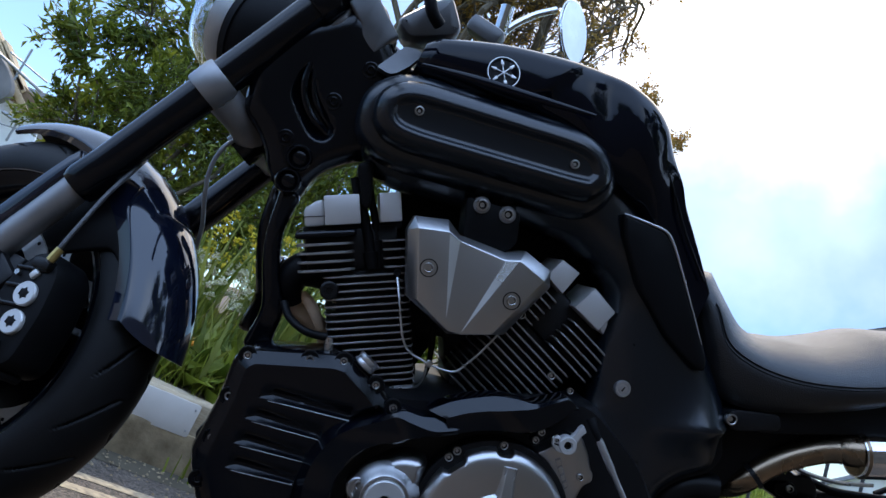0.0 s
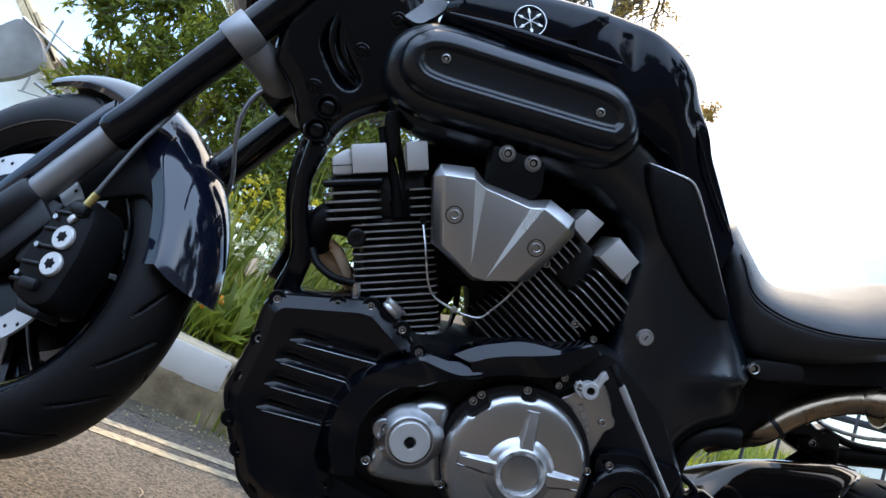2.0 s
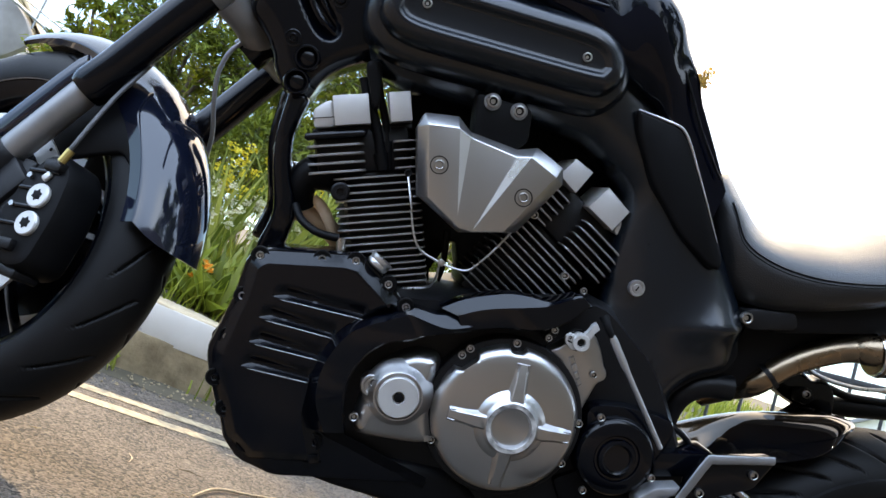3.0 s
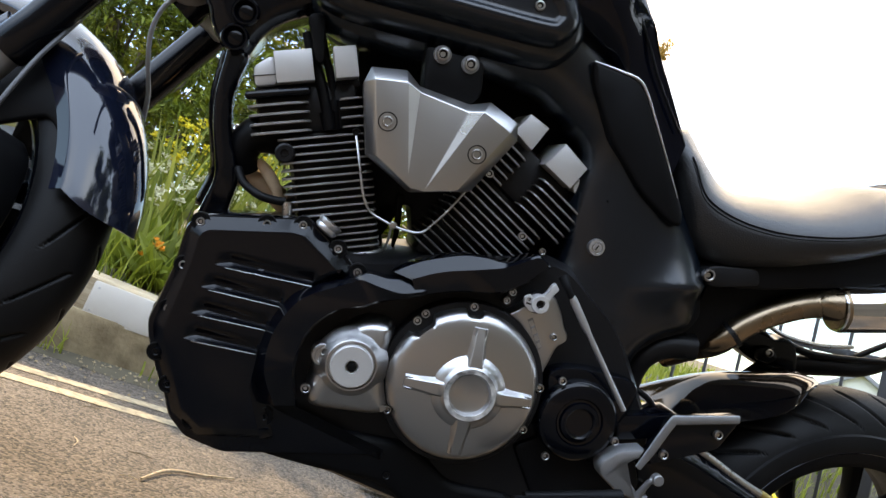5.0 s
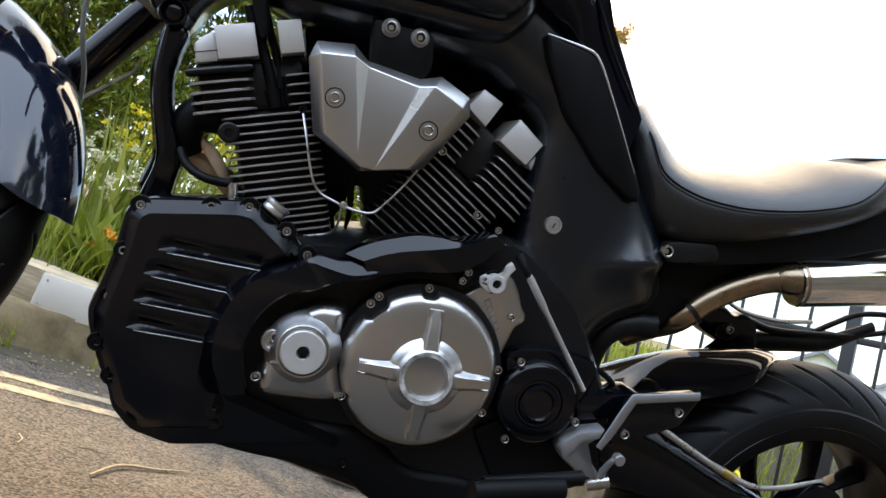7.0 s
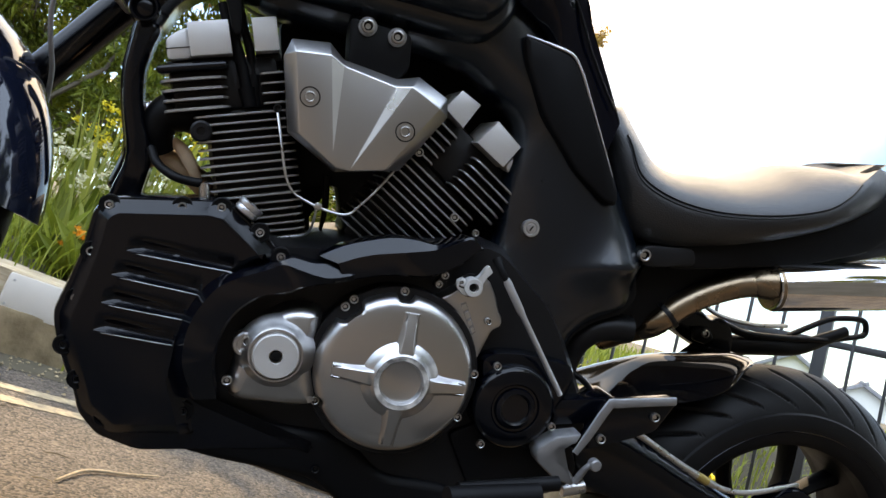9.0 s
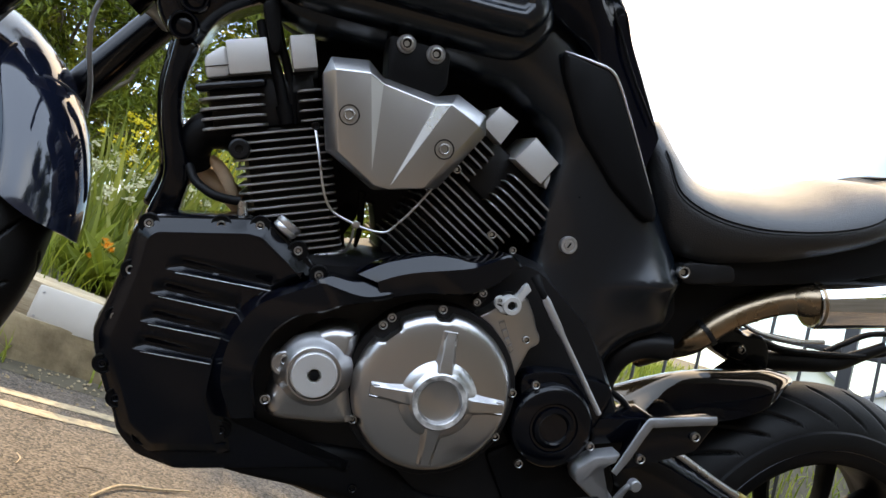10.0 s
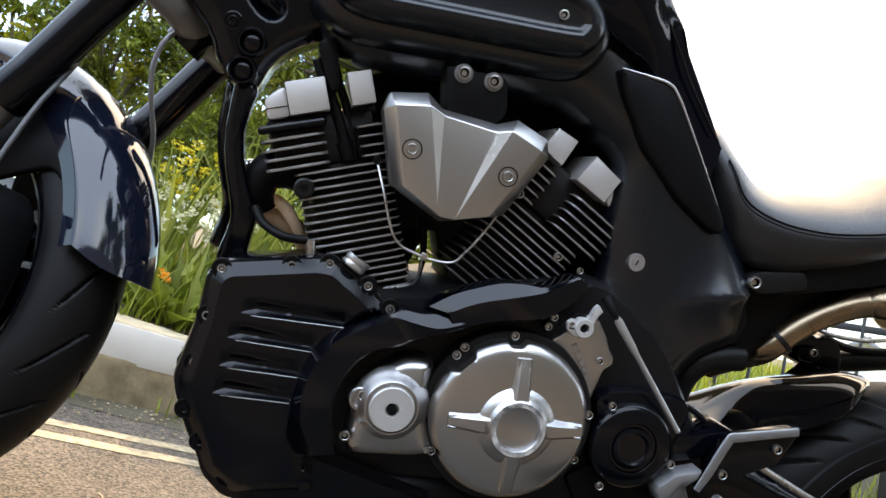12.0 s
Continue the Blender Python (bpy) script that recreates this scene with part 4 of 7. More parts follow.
FINMAT = material("machined_fin", (0.26, 0.25, 0.24), 0.40, second=(0.40, 0.385, 0.375), scale=30, metal=0.7, bump=0.08, bump_scale=900)
FM, RM = cylinder_frame(F_O, F_A), cylinder_frame(R_O, R_A)
# front barrel and head
front = part("front_cylinder", turned(block((0.106, 0.170, 0.20), pose(0.014, 0, 0.03), 0.02), FM), CAST, bike, "black finned front cylinder")
fin_stack(front, FM, -0.050, 0.075, -0.112, 0.112, [0.1086 - 0.01062 * k for k in range(11)], FINMAT)
fin_stack(front, FM, -0.030, 0.075, -0.108, 0.108, [-0.0082 - 0.0095 * k for k in range(6)], FINMAT)
hd = part("front_head", turned(block((0.140, 0.180, 0.068), pose(-0.004, 0, 0.148), 0.012), FM), CAST, bike, "black finned cylinder head")
fin_stack(hd, FM, -0.085, -0.002, -0.116, -0.02, [0.1193 + 0.0125 * k for k in range(4)], FINMAT, thick=0.0038, r=0.026)
part("head_flange", turned(block((0.088, 0.06, 0.011), pose(-0.041, -0.088, 0.1715), 0.0052, seg=3), FM), SATIN, hd, "black rounded flange under the rocker cover")
fin_stack(hd, FM, 0.040, 0.076, -0.116, -0.03, [0.1193 + 0.0125 * k for k in range(4)], FINMAT, r=0.012)
fin_stack(hd, FM, -0.083, 0.075, 0.03, 0.116, [0.119 + 0.0115 * k for k in range(5)], FINMAT)
for u0, u1, v0, v1, y1, lb in ((-0.041, 0.0095, 0.184, 0.226, -0.118, "pale machined rocker cover block"), (0.038, 0.069, 0.184, 0.226, -0.118, "pale machined rocker cover block")):
    part("rocker_cover", turned(block((u1 - u0, 0.10, v1 - v0), pose((u0 + u1) / 2, y1 + 0.05, (v0 + v1) / 2), 0.0015), FM), PALE, bike, lb)
part("rocker_base", turned(block((0.145, 0.17, 0.012), pose(-0.002, 0, 0.178), 0.004), FM), CAST, hd)
part("rocker_end", turned(prism(rounded([(-0.0715, 0.183), (-0.0415, 0.183), (-0.0415, 0.222), (-0.052, 0.220), (-0.0705, 0.210)], 0.006), -0.02, -0.100, 0.004), FM), PALE, bike, "pale rounded end of rocker cover")
part("rocker_seam", turned(block((0.031, 0.0815, 0.0012), pose(-0.0565, -0.0603, 0.1975), 0.0003), FM), DULL, hd)
part("plug_boss", turned(lathe([(0, 0.04), (0.0135, 0.04), (0.0135, -0.004), (0.011, -0.006), (0.0055, -0.006), (0.005, -0.002), (0, -0.002)], n=20), FM @ pose(-0.041, -0.115, 0.091)), CAST, front)
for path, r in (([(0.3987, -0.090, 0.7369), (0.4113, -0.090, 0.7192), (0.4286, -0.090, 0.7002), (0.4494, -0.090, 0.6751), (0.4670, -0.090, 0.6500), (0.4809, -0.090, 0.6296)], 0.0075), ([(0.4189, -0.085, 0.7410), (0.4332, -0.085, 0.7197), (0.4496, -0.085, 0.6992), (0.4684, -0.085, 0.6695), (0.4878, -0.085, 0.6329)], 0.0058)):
    lead = part("plug_lead", tube(path, r, n=14), DULL, bike, "black plug lead between the rocker covers")
    part("lead_boot", tube([path[-2], path[-1]], [r * 1.5, r * 1.25], n=14, smooth=1), DULL, lead, "black rubber boot")
part("engine_mount", prism(rounded([(0.3903, 0.7562), (0.4120, 0.7677), (0.4279, 0.7329), (0.4379, 0.7059), (0.4277, 0.7006), (0.4119, 0.7245)], 0.012), -0.05, -0.12, 0.005), DULL, bike, "black engine mount")
# rear barrel and head
rear = part("rear_cylinder", turned(block((0.110, 0.15, 0.20), pose(-0.008, 0, 0.02), 0.02), RM), CAST, bike, "black finned rear cylinder")
# the lower six fins have their shade painted into the edge colour
fin_stack(rear, RM, -0.072, 0.0619, -0.110, 0.112, [-0.062 + 0.0112 * k for k in range(6)], SHADEFIN)
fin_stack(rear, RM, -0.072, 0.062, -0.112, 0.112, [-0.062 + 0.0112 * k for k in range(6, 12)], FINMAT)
rh = part("rear_head", turned(block((0.130, 0.17, 0.075), pose(0.0, 0, 0.110), 0.012), RM), CAST, bike, "black finned cylinder head")
fin_stack(rh, RM, 0.0, 0.085, -0.116, -0.03, [0.075 + 0.0122 * k for k in range(5)], FINMAT)
fin_stack(rh, RM, -0.075, -0.035, -0.116, -0.03, [0.075 + 0.0122 * k for k in range(5)], FINMAT, r=0.012)
for q in ([(0.7117, 0.7374), (0.7239, 0.7688), (0.7551, 0.7624), (0.7457, 0.7240)], [(0.7718, 0.7147), (0.7870, 0.7534), (0.8309, 0.7352), (0.8198, 0.6994)]):
    part("rocker_cover", prism(q, -0.02, -0.118, 0.0012), PALE, bike, "pale machined rocker cover block")
part("rocker_end", prism(rounded([(0.8247, 0.7021), (0.8368, 0.7370), (0.8444, 0.7265), (0.8486, 0.7075), (0.8422, 0.6917)], 0.006), -0.02, -0.105, 0.003), PALE, bike, "pale rounded end of rocker cover")
bolt(*(0.7034, -0.1250, 0.6684), 0.006, rear, STEEL)
bolt(*(0.7843, -0.1250, 0.6091), 0.006, rear, STEEL)
bolt(*(0.8201, -0.1250, 0.6015), 0.005, rear, STEEL)

INTAKE = rounded([(0.4673, 0.7554), (0.4995, 0.7925), (0.5729, 0.8105), (0.6658, 0.8333), (0.7710, 0.8361), (0.8358, 0.7753), (0.9102, 0.7181), (0.9682, 0.6514), (0.8391, 0.5450), (0.6777, 0.5072), (0.6359, 0.5801), (0.5970, 0.5626), (0.6343, 0.4857), (0.6069, 0.4721), (0.5213, 0.6457)], 0.008)
part("intake_body", prism(INTAKE, 0.08, 0.0, 0.006), DULL, bike, "black intake body between the cylinders")
part("vee_link", prism(rounded([(0.6088, 0.5885), (0.6179, 0.5923), (0.6307, 0.5604), (0.6383, 0.5322), (0.6395, 0.5104), (0.6351, 0.5122), (0.6280, 0.5414)], 0.002), 0.005, -0.01, 0.002), DULL, bike)
# silver faceted cover between the cylinders
RIM = [(0.4963, 0.7237), (0.5394, 0.7398), (0.5629, 0.7283), (0.6317, 0.7356), (0.6561, 0.7504), (0.7004, 0.7414), (0.7101, 0.7207), (0.6810, 0.6325), (0.6089, 0.5982), (0.5364, 0.6193), (0.4950, 0.7021)]
TOPS = [(0.5067, 0.7105), (0.5460, 0.7247), (0.5676, 0.7203), (0.6333, 0.7249), (0.6520, 0.7336), (0.6941, 0.7241), (0.6615, 0.6252), (0.6228, 0.6076), (0.6047, 0.6034), (0.5492, 0.6220)]
SINK = (0, 0, 0.0055, 0.0055, 0, 0, 0, 0.0008, 0.0008, 0)
bm = bmesh.new()
back = [bm.verts.new((x, -0.125, z)) for x, z in RIM]
rim = [bm.verts.new((x, -0.172, z)) for x, z in RIM]
top = [bm.verts.new((x, -0.1895 + d, z)) for (x, z), d in zip(TOPS, SINK)]
foot = bm.verts.new((0.5960, -0.1893, 0.6150))
for i in range(11):
    bm.faces.new((back[i - 1], back[i], rim[i], rim[i - 1]))
bm.faces.new(back)
for q in ((top[0], top[1], foot, top[8], top[9]), (top[1], top[2], foot), (top[2], top[3], top[7], top[8], foot), (top[3], top[4], top[7]), (top[4], top[5], top[6], top[7])):
    bm.faces.new(q)
for i, j in ((0, 0), (1, 1), (2, 2), (3, 3), (4, 4), (5, 5), (7, 6), (8, 8), (9, 9)):
    k, n = (i + 1) % 11, (j + 1) % 10
    if (i, j) == (5, 5):
        bm.faces.new((rim[5], rim[6], top[5]))
        bm.faces.new((rim[6], rim[7], top[6], top[5]))
    elif (i, j) == (7, 6):
        bm.faces.new((rim[7], rim[8], top[8], top[7], top[6]))
    elif (i, j) == (9, 9):
        bm.faces.new((rim[9], rim[10], top[0], top[9]))
        bm.faces.new((rim[10], rim[0], top[0]))
    else:
        bm.faces.new((rim[i], rim[k], top[n], top[j]))
bmesh.ops.recalc_face_normals(bm, faces=bm.faces)
bmesh.ops.bevel(bm, geom=[e for e in bm.edges if all(v in top for v in e.verts) or any(v in rim for v in e.verts) and any(v in top for v in e.verts)], offset=0.0013, segments=3, affect="EDGES", profile=0.5)
cover = part("intake_cover", bm, SILVER, bike, "faceted silver cover between the cylinders", sharp=24)
# paler wedges laid on the cover, their sky reflection put into the colour
for tri in ([(0.5476, 0.7222, -0.1894), (0.5660, 0.7192, -0.1842), (0.5950, 0.6190, -0.1893)], [(0.6345, 0.7238, -0.1841), (0.6505, 0.7318, -0.1894), (0.6232, 0.6110, -0.1890)]):
    bm = bmesh.new()
    lo = [Vector((x, y + 0.0015, z)) for x, z, y in tri]
    hi = [Vector((x, y - 0.0006, z)) for x, z, y in tri]
    vb, vt = [bm.verts.new(q) for q in lo], [bm.verts.new(q) for q in hi]
    bm.faces.new(vt)
    for i in range(3):
        bm.faces.new((vb[i - 1], vb[i], vt[i], vt[i - 1]))
    part("cover_facet", bm, LITFACET, cover, "facet paler than the cover for its brighter reflection", sharp=10)
for x, z in [(0.5431, 0.6680), (0.6658, 0.6794)]:
    # seat in black, which paints in the shade of the recess round the screw
    part("screw_seat", lathe([(0.0128, 0.003), (0.0126, -0.0008), (0.0113, -0.0008), (0.0108, 0.0005), (0.0085, 0.0020), (0, 0.002)], n=32), CAST, cover, m=pose(x, -0.1895, z))
    bolt(x, -0.1888, z, 0.0074, cover, STEEL)
for x, z in [(0.5733, 0.7805), (0.6121, 0.7850)]:
    bolt(x, -0.1605, z, 0.0088, bike, STEEL, name="mount_bolt", label="bright engine mount bolt")
    part("mount_washer", lathe([(0, 0.05), (0.0125, 0.05), (0.0120, -0.0030), (0.0108, -0.0042), (0, -0.0042)], n=28), GREY, bike, "bright steel washer", m=pose(x, -0.1555, z))
part("mount_bracket", prism(rounded([(0.5490, 0.7824), (0.6281, 0.7968), (0.6434, 0.7553), (0.6334, 0.7340), (0.5699, 0.7281)], 0.008), -0.10, -0.156, 0.003), DULL, bike, "black engine mount bracket")

# fine pipes in the vee
pipe = part("vent_pipe", tube([(0.5161, -0.1300, 0.6358), (0.5322, -0.1500, 0.6086), (0.5541, -0.1600, 0.5713), (0.5721, -0.1600, 0.5536), (0.5958, -0.1600, 0.5494), (0.6229, -0.1600, 0.5494), (0.6452, -0.1600, 0.5552), (0.6552, -0.1600, 0.5710), (0.6683, -0.1600, 0.6019), (0.6855, -0.1500, 0.6521)], 0.0017, n=8), STEEL, bike, "thin steel pipe bent through the vee")
part("vent_pipe", tube([(0.5795, -0.1200, 0.4896), (0.6040, -0.1300, 0.5035), (0.6117, -0.1400, 0.5136), (0.6108, -0.1500, 0.5311), (0.6063, -0.1550, 0.5476)], 0.0017, n=8), STEEL, bike, "thin steel pipe")
part("pipe_union", block((0.009, 0.009, 0.009), pose(*(0.6077, -0.1600, 0.5495), 0, 10, 0), 0.002), STEEL, pipe)
bolt(*(0.5135, -0.1250, 0.6416), 0.0055, bike, CAST)

# left cover with louvres
GUARD = rounded([(0.3685, 0.4481), (0.3837, 0.4628), (0.4851, 0.5048), (0.5113, 0.5090), (0.5560, 0.4911), (0.5882, 0.4773), (0.5977, 0.4622), (0.5683, 0.4458), (0.5393, 0.3973), (0.5311, 0.3392), (0.5366, 0.2876), (0.5692, 0.2670), (0.6622, 0.2610), (0.7382, 0.2554), (0.5267, 0.1741), (0.4731, 0.1759), (0.4418, 0.1953), (0.4283, 0.2176), (0.4057, 0.2426), (0.3782, 0.2828), (0.3684, 0.3047), (0.3697, 0.3337), (0.3702, 0.3853), (0.3644, 0.4355)], 0.008, 2)
guard = part("engine_guard", relief(GUARD, [(-0.06, 0.004), (-0.07, 0.0), (-0.148, 0.0), (-0.153, 0.002), (-0.154, 0.006), (-0.154, 0.010)]), SATIN, bike, "satin black louvred engine side cover", sharp=50)
RAISED = rounded([(0.3741, 0.4474), (0.3851, 0.4600), (0.4865, 0.5020), (0.5095, 0.5055), (0.5543, 0.4875), (0.5853, 0.4723), (0.5869, 0.4586), (0.5676, 0.4473), (0.5393, 0.3973), (0.5297, 0.3386), (0.5402, 0.2803), (0.5841, 0.2194), (0.4866, 0.1841), (0.4442, 0.2028), (0.4158, 0.2430), (0.3863, 0.2822), (0.3764, 0.3041), (0.3766, 0.3336), (0.3757, 0.3863), (0.3703, 0.4340)], 0.005, 2)
GROOVES = ([(0.4190, 0.4076), (0.5490, 0.4345)], [(0.4150, 0.3738), (0.5200, 0.3921)], [(0.4170, 0.3376), (0.5150, 0.3561)], [(0.4215, 0.3030), (0.5165, 0.3220)])


def groove_frame(g):
    a, b = Vector(g[0]), Vector(g[1])
    d = (b - a).normalized()
    return a, d, Vector((-d.y, d.x)), (b - a).length


def groove_ledge(u):
    """Width of the lit ledge, tapering along the louvre."""
    return (0.0092 - 0.0050 * u) * min(1, 0.15 + u / 0.16)


def groove_depth(x, z):
    """The pressed louvres sink towards a sharp lower ledge."""
    deep = 0.0
    for g in GROOVES:
        a, d, up, length = groove_frame(g)
        q = Vector((x, z)) - a
        u, v = q.dot(d) / length, q.dot(up)
        if 0 <= u <= 1.0001 and -0.004 <= v < 0.022:
            e = math.sin(math.pi / 2 * min(1, u / 0.2)) * min(1, (1.0001 - u) / 0.04) * (1 - 0.25 * u)
            ledge = groove_ledge(u)
            if v < 0.0:
                s = -0.12 * math.sin(math.pi * (v + 0.004) / 0.004)
            elif v < ledge:
                s = math.sin(math.pi / 2 * v / ledge)
            else:
                s = 0.5 + 0.5 * math.cos(math.pi * (v - ledge) / (0.022 - ledge))
            deep += 0.0075 * e * s
    return deep


close = []
for g in GROOVES:
    a, d, up, length = groove_frame(g)
    for k in range(-1, 46):
        u = min(1, max(0, k / 44))
        w = groove_ledge(u)
        rows = [-0.0045, -0.004, -0.002, 0.0, w * 0.2, w * 0.45, w * 0.72, w] + [w + (0.022 - w) * f for f in (0.08, 0.2, 0.38, 0.6, 0.8, 1.0)]
        close += [tuple(a + d * length * k / 44 + up * v) for v in rows]
PANEL = inset(RAISED, 0.0165)
panel_bm = crowned(PANEL, -0.160, -0.1680, -0.1681, 0.001, 0.008, (0.0012,), True, groove_depth, close)
ribbon([[(x, -0.150, z) for x, z in RAISED], [(x, -0.1545, z) for x, z in inset(RAISED, 0.0008)], [(x, -0.1676, z) for x, z in inset(RAISED, 0.0159)], [(x, -0.1680, z) for x, z in PANEL]], panel_bm, closed=True)
bmesh.ops.remove_doubles(panel_bm, verts=panel_bm.verts, dist=2e-5)
part("guard_raised", panel_bm, SATIN, guard, "raised panel with four pressed louvres", sharp=20)
# thin alloy tubes draw the highlight along each black louvre lip
for g in GROOVES:
    a, d, up, length = groove_frame(g)
    lip = [(a + d * length * u - up * 0.0016) for u in (0.10, 0.3, 0.6, 0.9, 0.97)]
    part("lip_glint", tube([(q.x, -0.1686, q.y) for q in lip], [0.0003, 0.0006, 0.0007, 0.0007, 0.0004], n=8, smooth=2), ALLOY, guard, "bright tube drawn as the highlight on the louvre lip")
for x, z in [(0.3802, 0.4502), (0.4580, 0.4821), (0.5008, 0.5000), (0.5556, 0.4899), (0.5916, 0.4718), (0.3826, 0.3897), (0.3880, 0.3297), (0.3963, 0.2707), (0.4269, 0.2365), (0.4735, 0.2033), (0.5093, 0.2104), (0.5588, 0.2439)]:
    part("bolt_well", lathe([(0.0125, 0.008), (0.0125, -0.0005), (0.0115, -0.001), (0.0105, 0.001), (0, 0.001)], n=20), DULL, guard, m=pose(x, -0.1575, z))
    bolt(x, -0.1585, z, 0.0055, guard, STEEL if x > 0.36 and z > 0.28 else SATIN)
part("filler_cap", turned(lathe([(0, -0.009), (0.012, -0.009), (0.0155, -0.007), (0.0165, -0.004), (0.0155, -0.0005), (0.0170, 0.002), (0.0170, 0.007), (0, 0.008)], n=24), pose(*(0.5316, -0.1500, 0.5114), 0, 18, 0) @ pose(0, 0, 0, 90, 0, 0)), ALLOY, bike, "silver ribbed oil filler cap")
part("breather_stub", tube([(0.4686, -0.1300, 0.5172), (0.4803, -0.1300, 0.4903)], 0.0065, n=14, smooth=1), STEEL, bike, "steel breather stub")
part("breather_hose", tube([(0.3899, -0.0900, 0.5285), (0.4064, -0.1100, 0.5151), (0.4327, -0.1300, 0.5100), (0.4539, -0.1300, 0.5125), (0.4664, -0.1300, 0.5161)], 0.0058, n=12), DULL, bike, "black breather hose")
part("front_bracket", prism(rounded([(0.3679, 0.3296), (0.3757, 0.3282), (0.3767, 0.3169), (0.3876, 0.3098), (0.3819, 0.2956), (0.3720, 0.2954), (0.3638, 0.3153)], 0.004), -0.09, -0.12, 0.002), CAST, guard)

# belly pan and crankcase
CASE = rounded([(0.3804, 0.4297), (0.6075, 0.4985), (0.8516, 0.6067), (0.9717, 0.5524), (1.0961, 0.4203), (1.0930, 0.3078), (1.0186, 0.2620), (0.8161, 0.1881), (0.6447, 0.1938), (0.4675, 0.1677), (0.4214, 0.2066)], 0.03)
part("crankcase", relief(CASE, [(0.14, 0.02), (0.12, 0), (-0.12, 0), (-0.14, 0.01)]), CAST, bike, "black crankcase", sharp=60)
PAN = rounded([(0.5281, 0.2734), (0.6069, 0.2486), (0.6767, 0.2676), (0.7659, 0.2855), (0.8318, 0.2516), (0.9271, 0.2697), (0.9829, 0.2466), (0.8119, 0.1850), (0.7469, 0.2100), (0.6163, 0.1917), (0.4707, 0.1840), (0.4423, 0.2041)], 0.02)
part("belly_pan", relief(PAN, [(0.12, 0.02), (0.10, 0), (-0.135, 0), (-0.148, 0.005), (-0.151, 0.014)]), DULL, bike, "satin black belly pan", sharp=60)
for x, z in [(0.5609, 0.2410), (0.7463, 0.2290)]:
    bolt(x, -0.153, z, 0.006, bike, SATIN, name="pan_bolt")

# black sweeping cover over the clutch: an arc with a broad top facet, and a flank above it
def swept(name, outer, crease, inner, label):
    """A curved cover lofted from its outer edge, its crease and its inner edge."""
    o, c, i = spline(outer, 5), spline(crease, 5), spline(inner, 5)
    deep, rows = Vector((0, 0.045, 0)), []
    for p, q, s in zip(o, c, i):
        away = (p - q).normalized()
        rows.append([tuple(p + deep), tuple(p + Vector((0, 0.0014, 0)) + away * 0.0004), tuple(p), tuple(p.lerp(q, 0.5)), tuple(q.lerp(p, 0.05)), tuple(q), tuple(q.lerp(s, 0.05)), tuple(q.lerp(s, 0.5) + Vector((0, -0.0008, 0))), tuple(s.lerp(q, 0.08)), tuple(s + Vector((0, 0.004, 0))), tuple(s + deep)])
    return part(name, ribbon(rows), LACQUER, bike, label, sharp=20)


swept("sweep_cover", [(0.5458, -0.1580, 0.2584), (0.5239, -0.1640, 0.2982), (0.5135, -0.1680, 0.3437), (0.5165, -0.1700, 0.3858), (0.5325, -0.1740, 0.4210), (0.5792, -0.1810, 0.4595), (0.5928, -0.1850, 0.4708), (0.6051, -0.1870, 0.4803), (0.6285, -0.1880, 0.4837), (0.6483, -0.1880, 0.4908), (0.6662, -0.1920, 0.4930), (0.6808, -0.1960, 0.4923)],
      [(0.5638, -0.1720, 0.2670), (0.5347, -0.1840, 0.3045), (0.5233, -0.1880, 0.3463), (0.5264, -0.1910, 0.3857), (0.5415, -0.1930, 0.4201), (0.5838, -0.1910, 0.4571), (0.5975, -0.1910, 0.4684), (0.6164, -0.1970, 0.4707), (0.6367, -0.1990, 0.4722), (0.6534, -0.1990, 0.4756), (0.6695, -0.1990, 0.4841), (0.6808, -0.1985, 0.4916)],
      [(0.5920, -0.1720, 0.2784), (0.5685, -0.1880, 0.3235), (0.5628, -0.1910, 0.3620), (0.5701, -0.1930, 0.3950), (0.5878, -0.1940, 0.4203), (0.6149, -0.1950, 0.4376), (0.6255, -0.1950, 0.4475), (0.6399, -0.1950, 0.4575), (0.6518, -0.1950, 0.4649), (0.6621, -0.1950, 0.4709), (0.6728, -0.1950, 0.4778), (0.6823, -0.1950, 0.4842)], "gloss black sweeping cover round the clutch")
swept("sweep_flank", [(0.6324, -0.1880, 0.4954), (0.6443, -0.1870, 0.5083), (0.6609, -0.1860, 0.5231), (0.6849, -0.1855, 0.5392), (0.7101, -0.1850, 0.5534), (0.7385, -0.1840, 0.5619), (0.7660, -0.1810, 0.5672), (0.7938, -0.1780, 0.5871), (0.8062, -0.1750, 0.5946), (0.8255, -0.1700, 0.5894)],
      [(0.6564, -0.1970, 0.4965), (0.6650, -0.1980, 0.5043), (0.6774, -0.1980, 0.5143), (0.6966, -0.1980, 0.5266), (0.7191, -0.1970, 0.5379), (0.7410, -0.1940, 0.5486), (0.7670, -0.1870, 0.5621), (0.7949, -0.1810, 0.5848), (0.8069, -0.1770, 0.5919), (0.8255, -0.1720, 0.5881)],
      [(0.6728, -0.1950, 0.4778), (0.6859, -0.1950, 0.4865), (0.7030, -0.1950, 0.4970), (0.7223, -0.1940, 0.5067), (0.7427, -0.1930, 0.5145), (0.7642, -0.1900, 0.5217), (0.7855, -0.1860, 0.5341), (0.8073, -0.1810, 0.5572), (0.8181, -0.1770, 0.5758), (0.8282, -0.1720, 0.5860)], "gloss black flank of the sweeping cover")

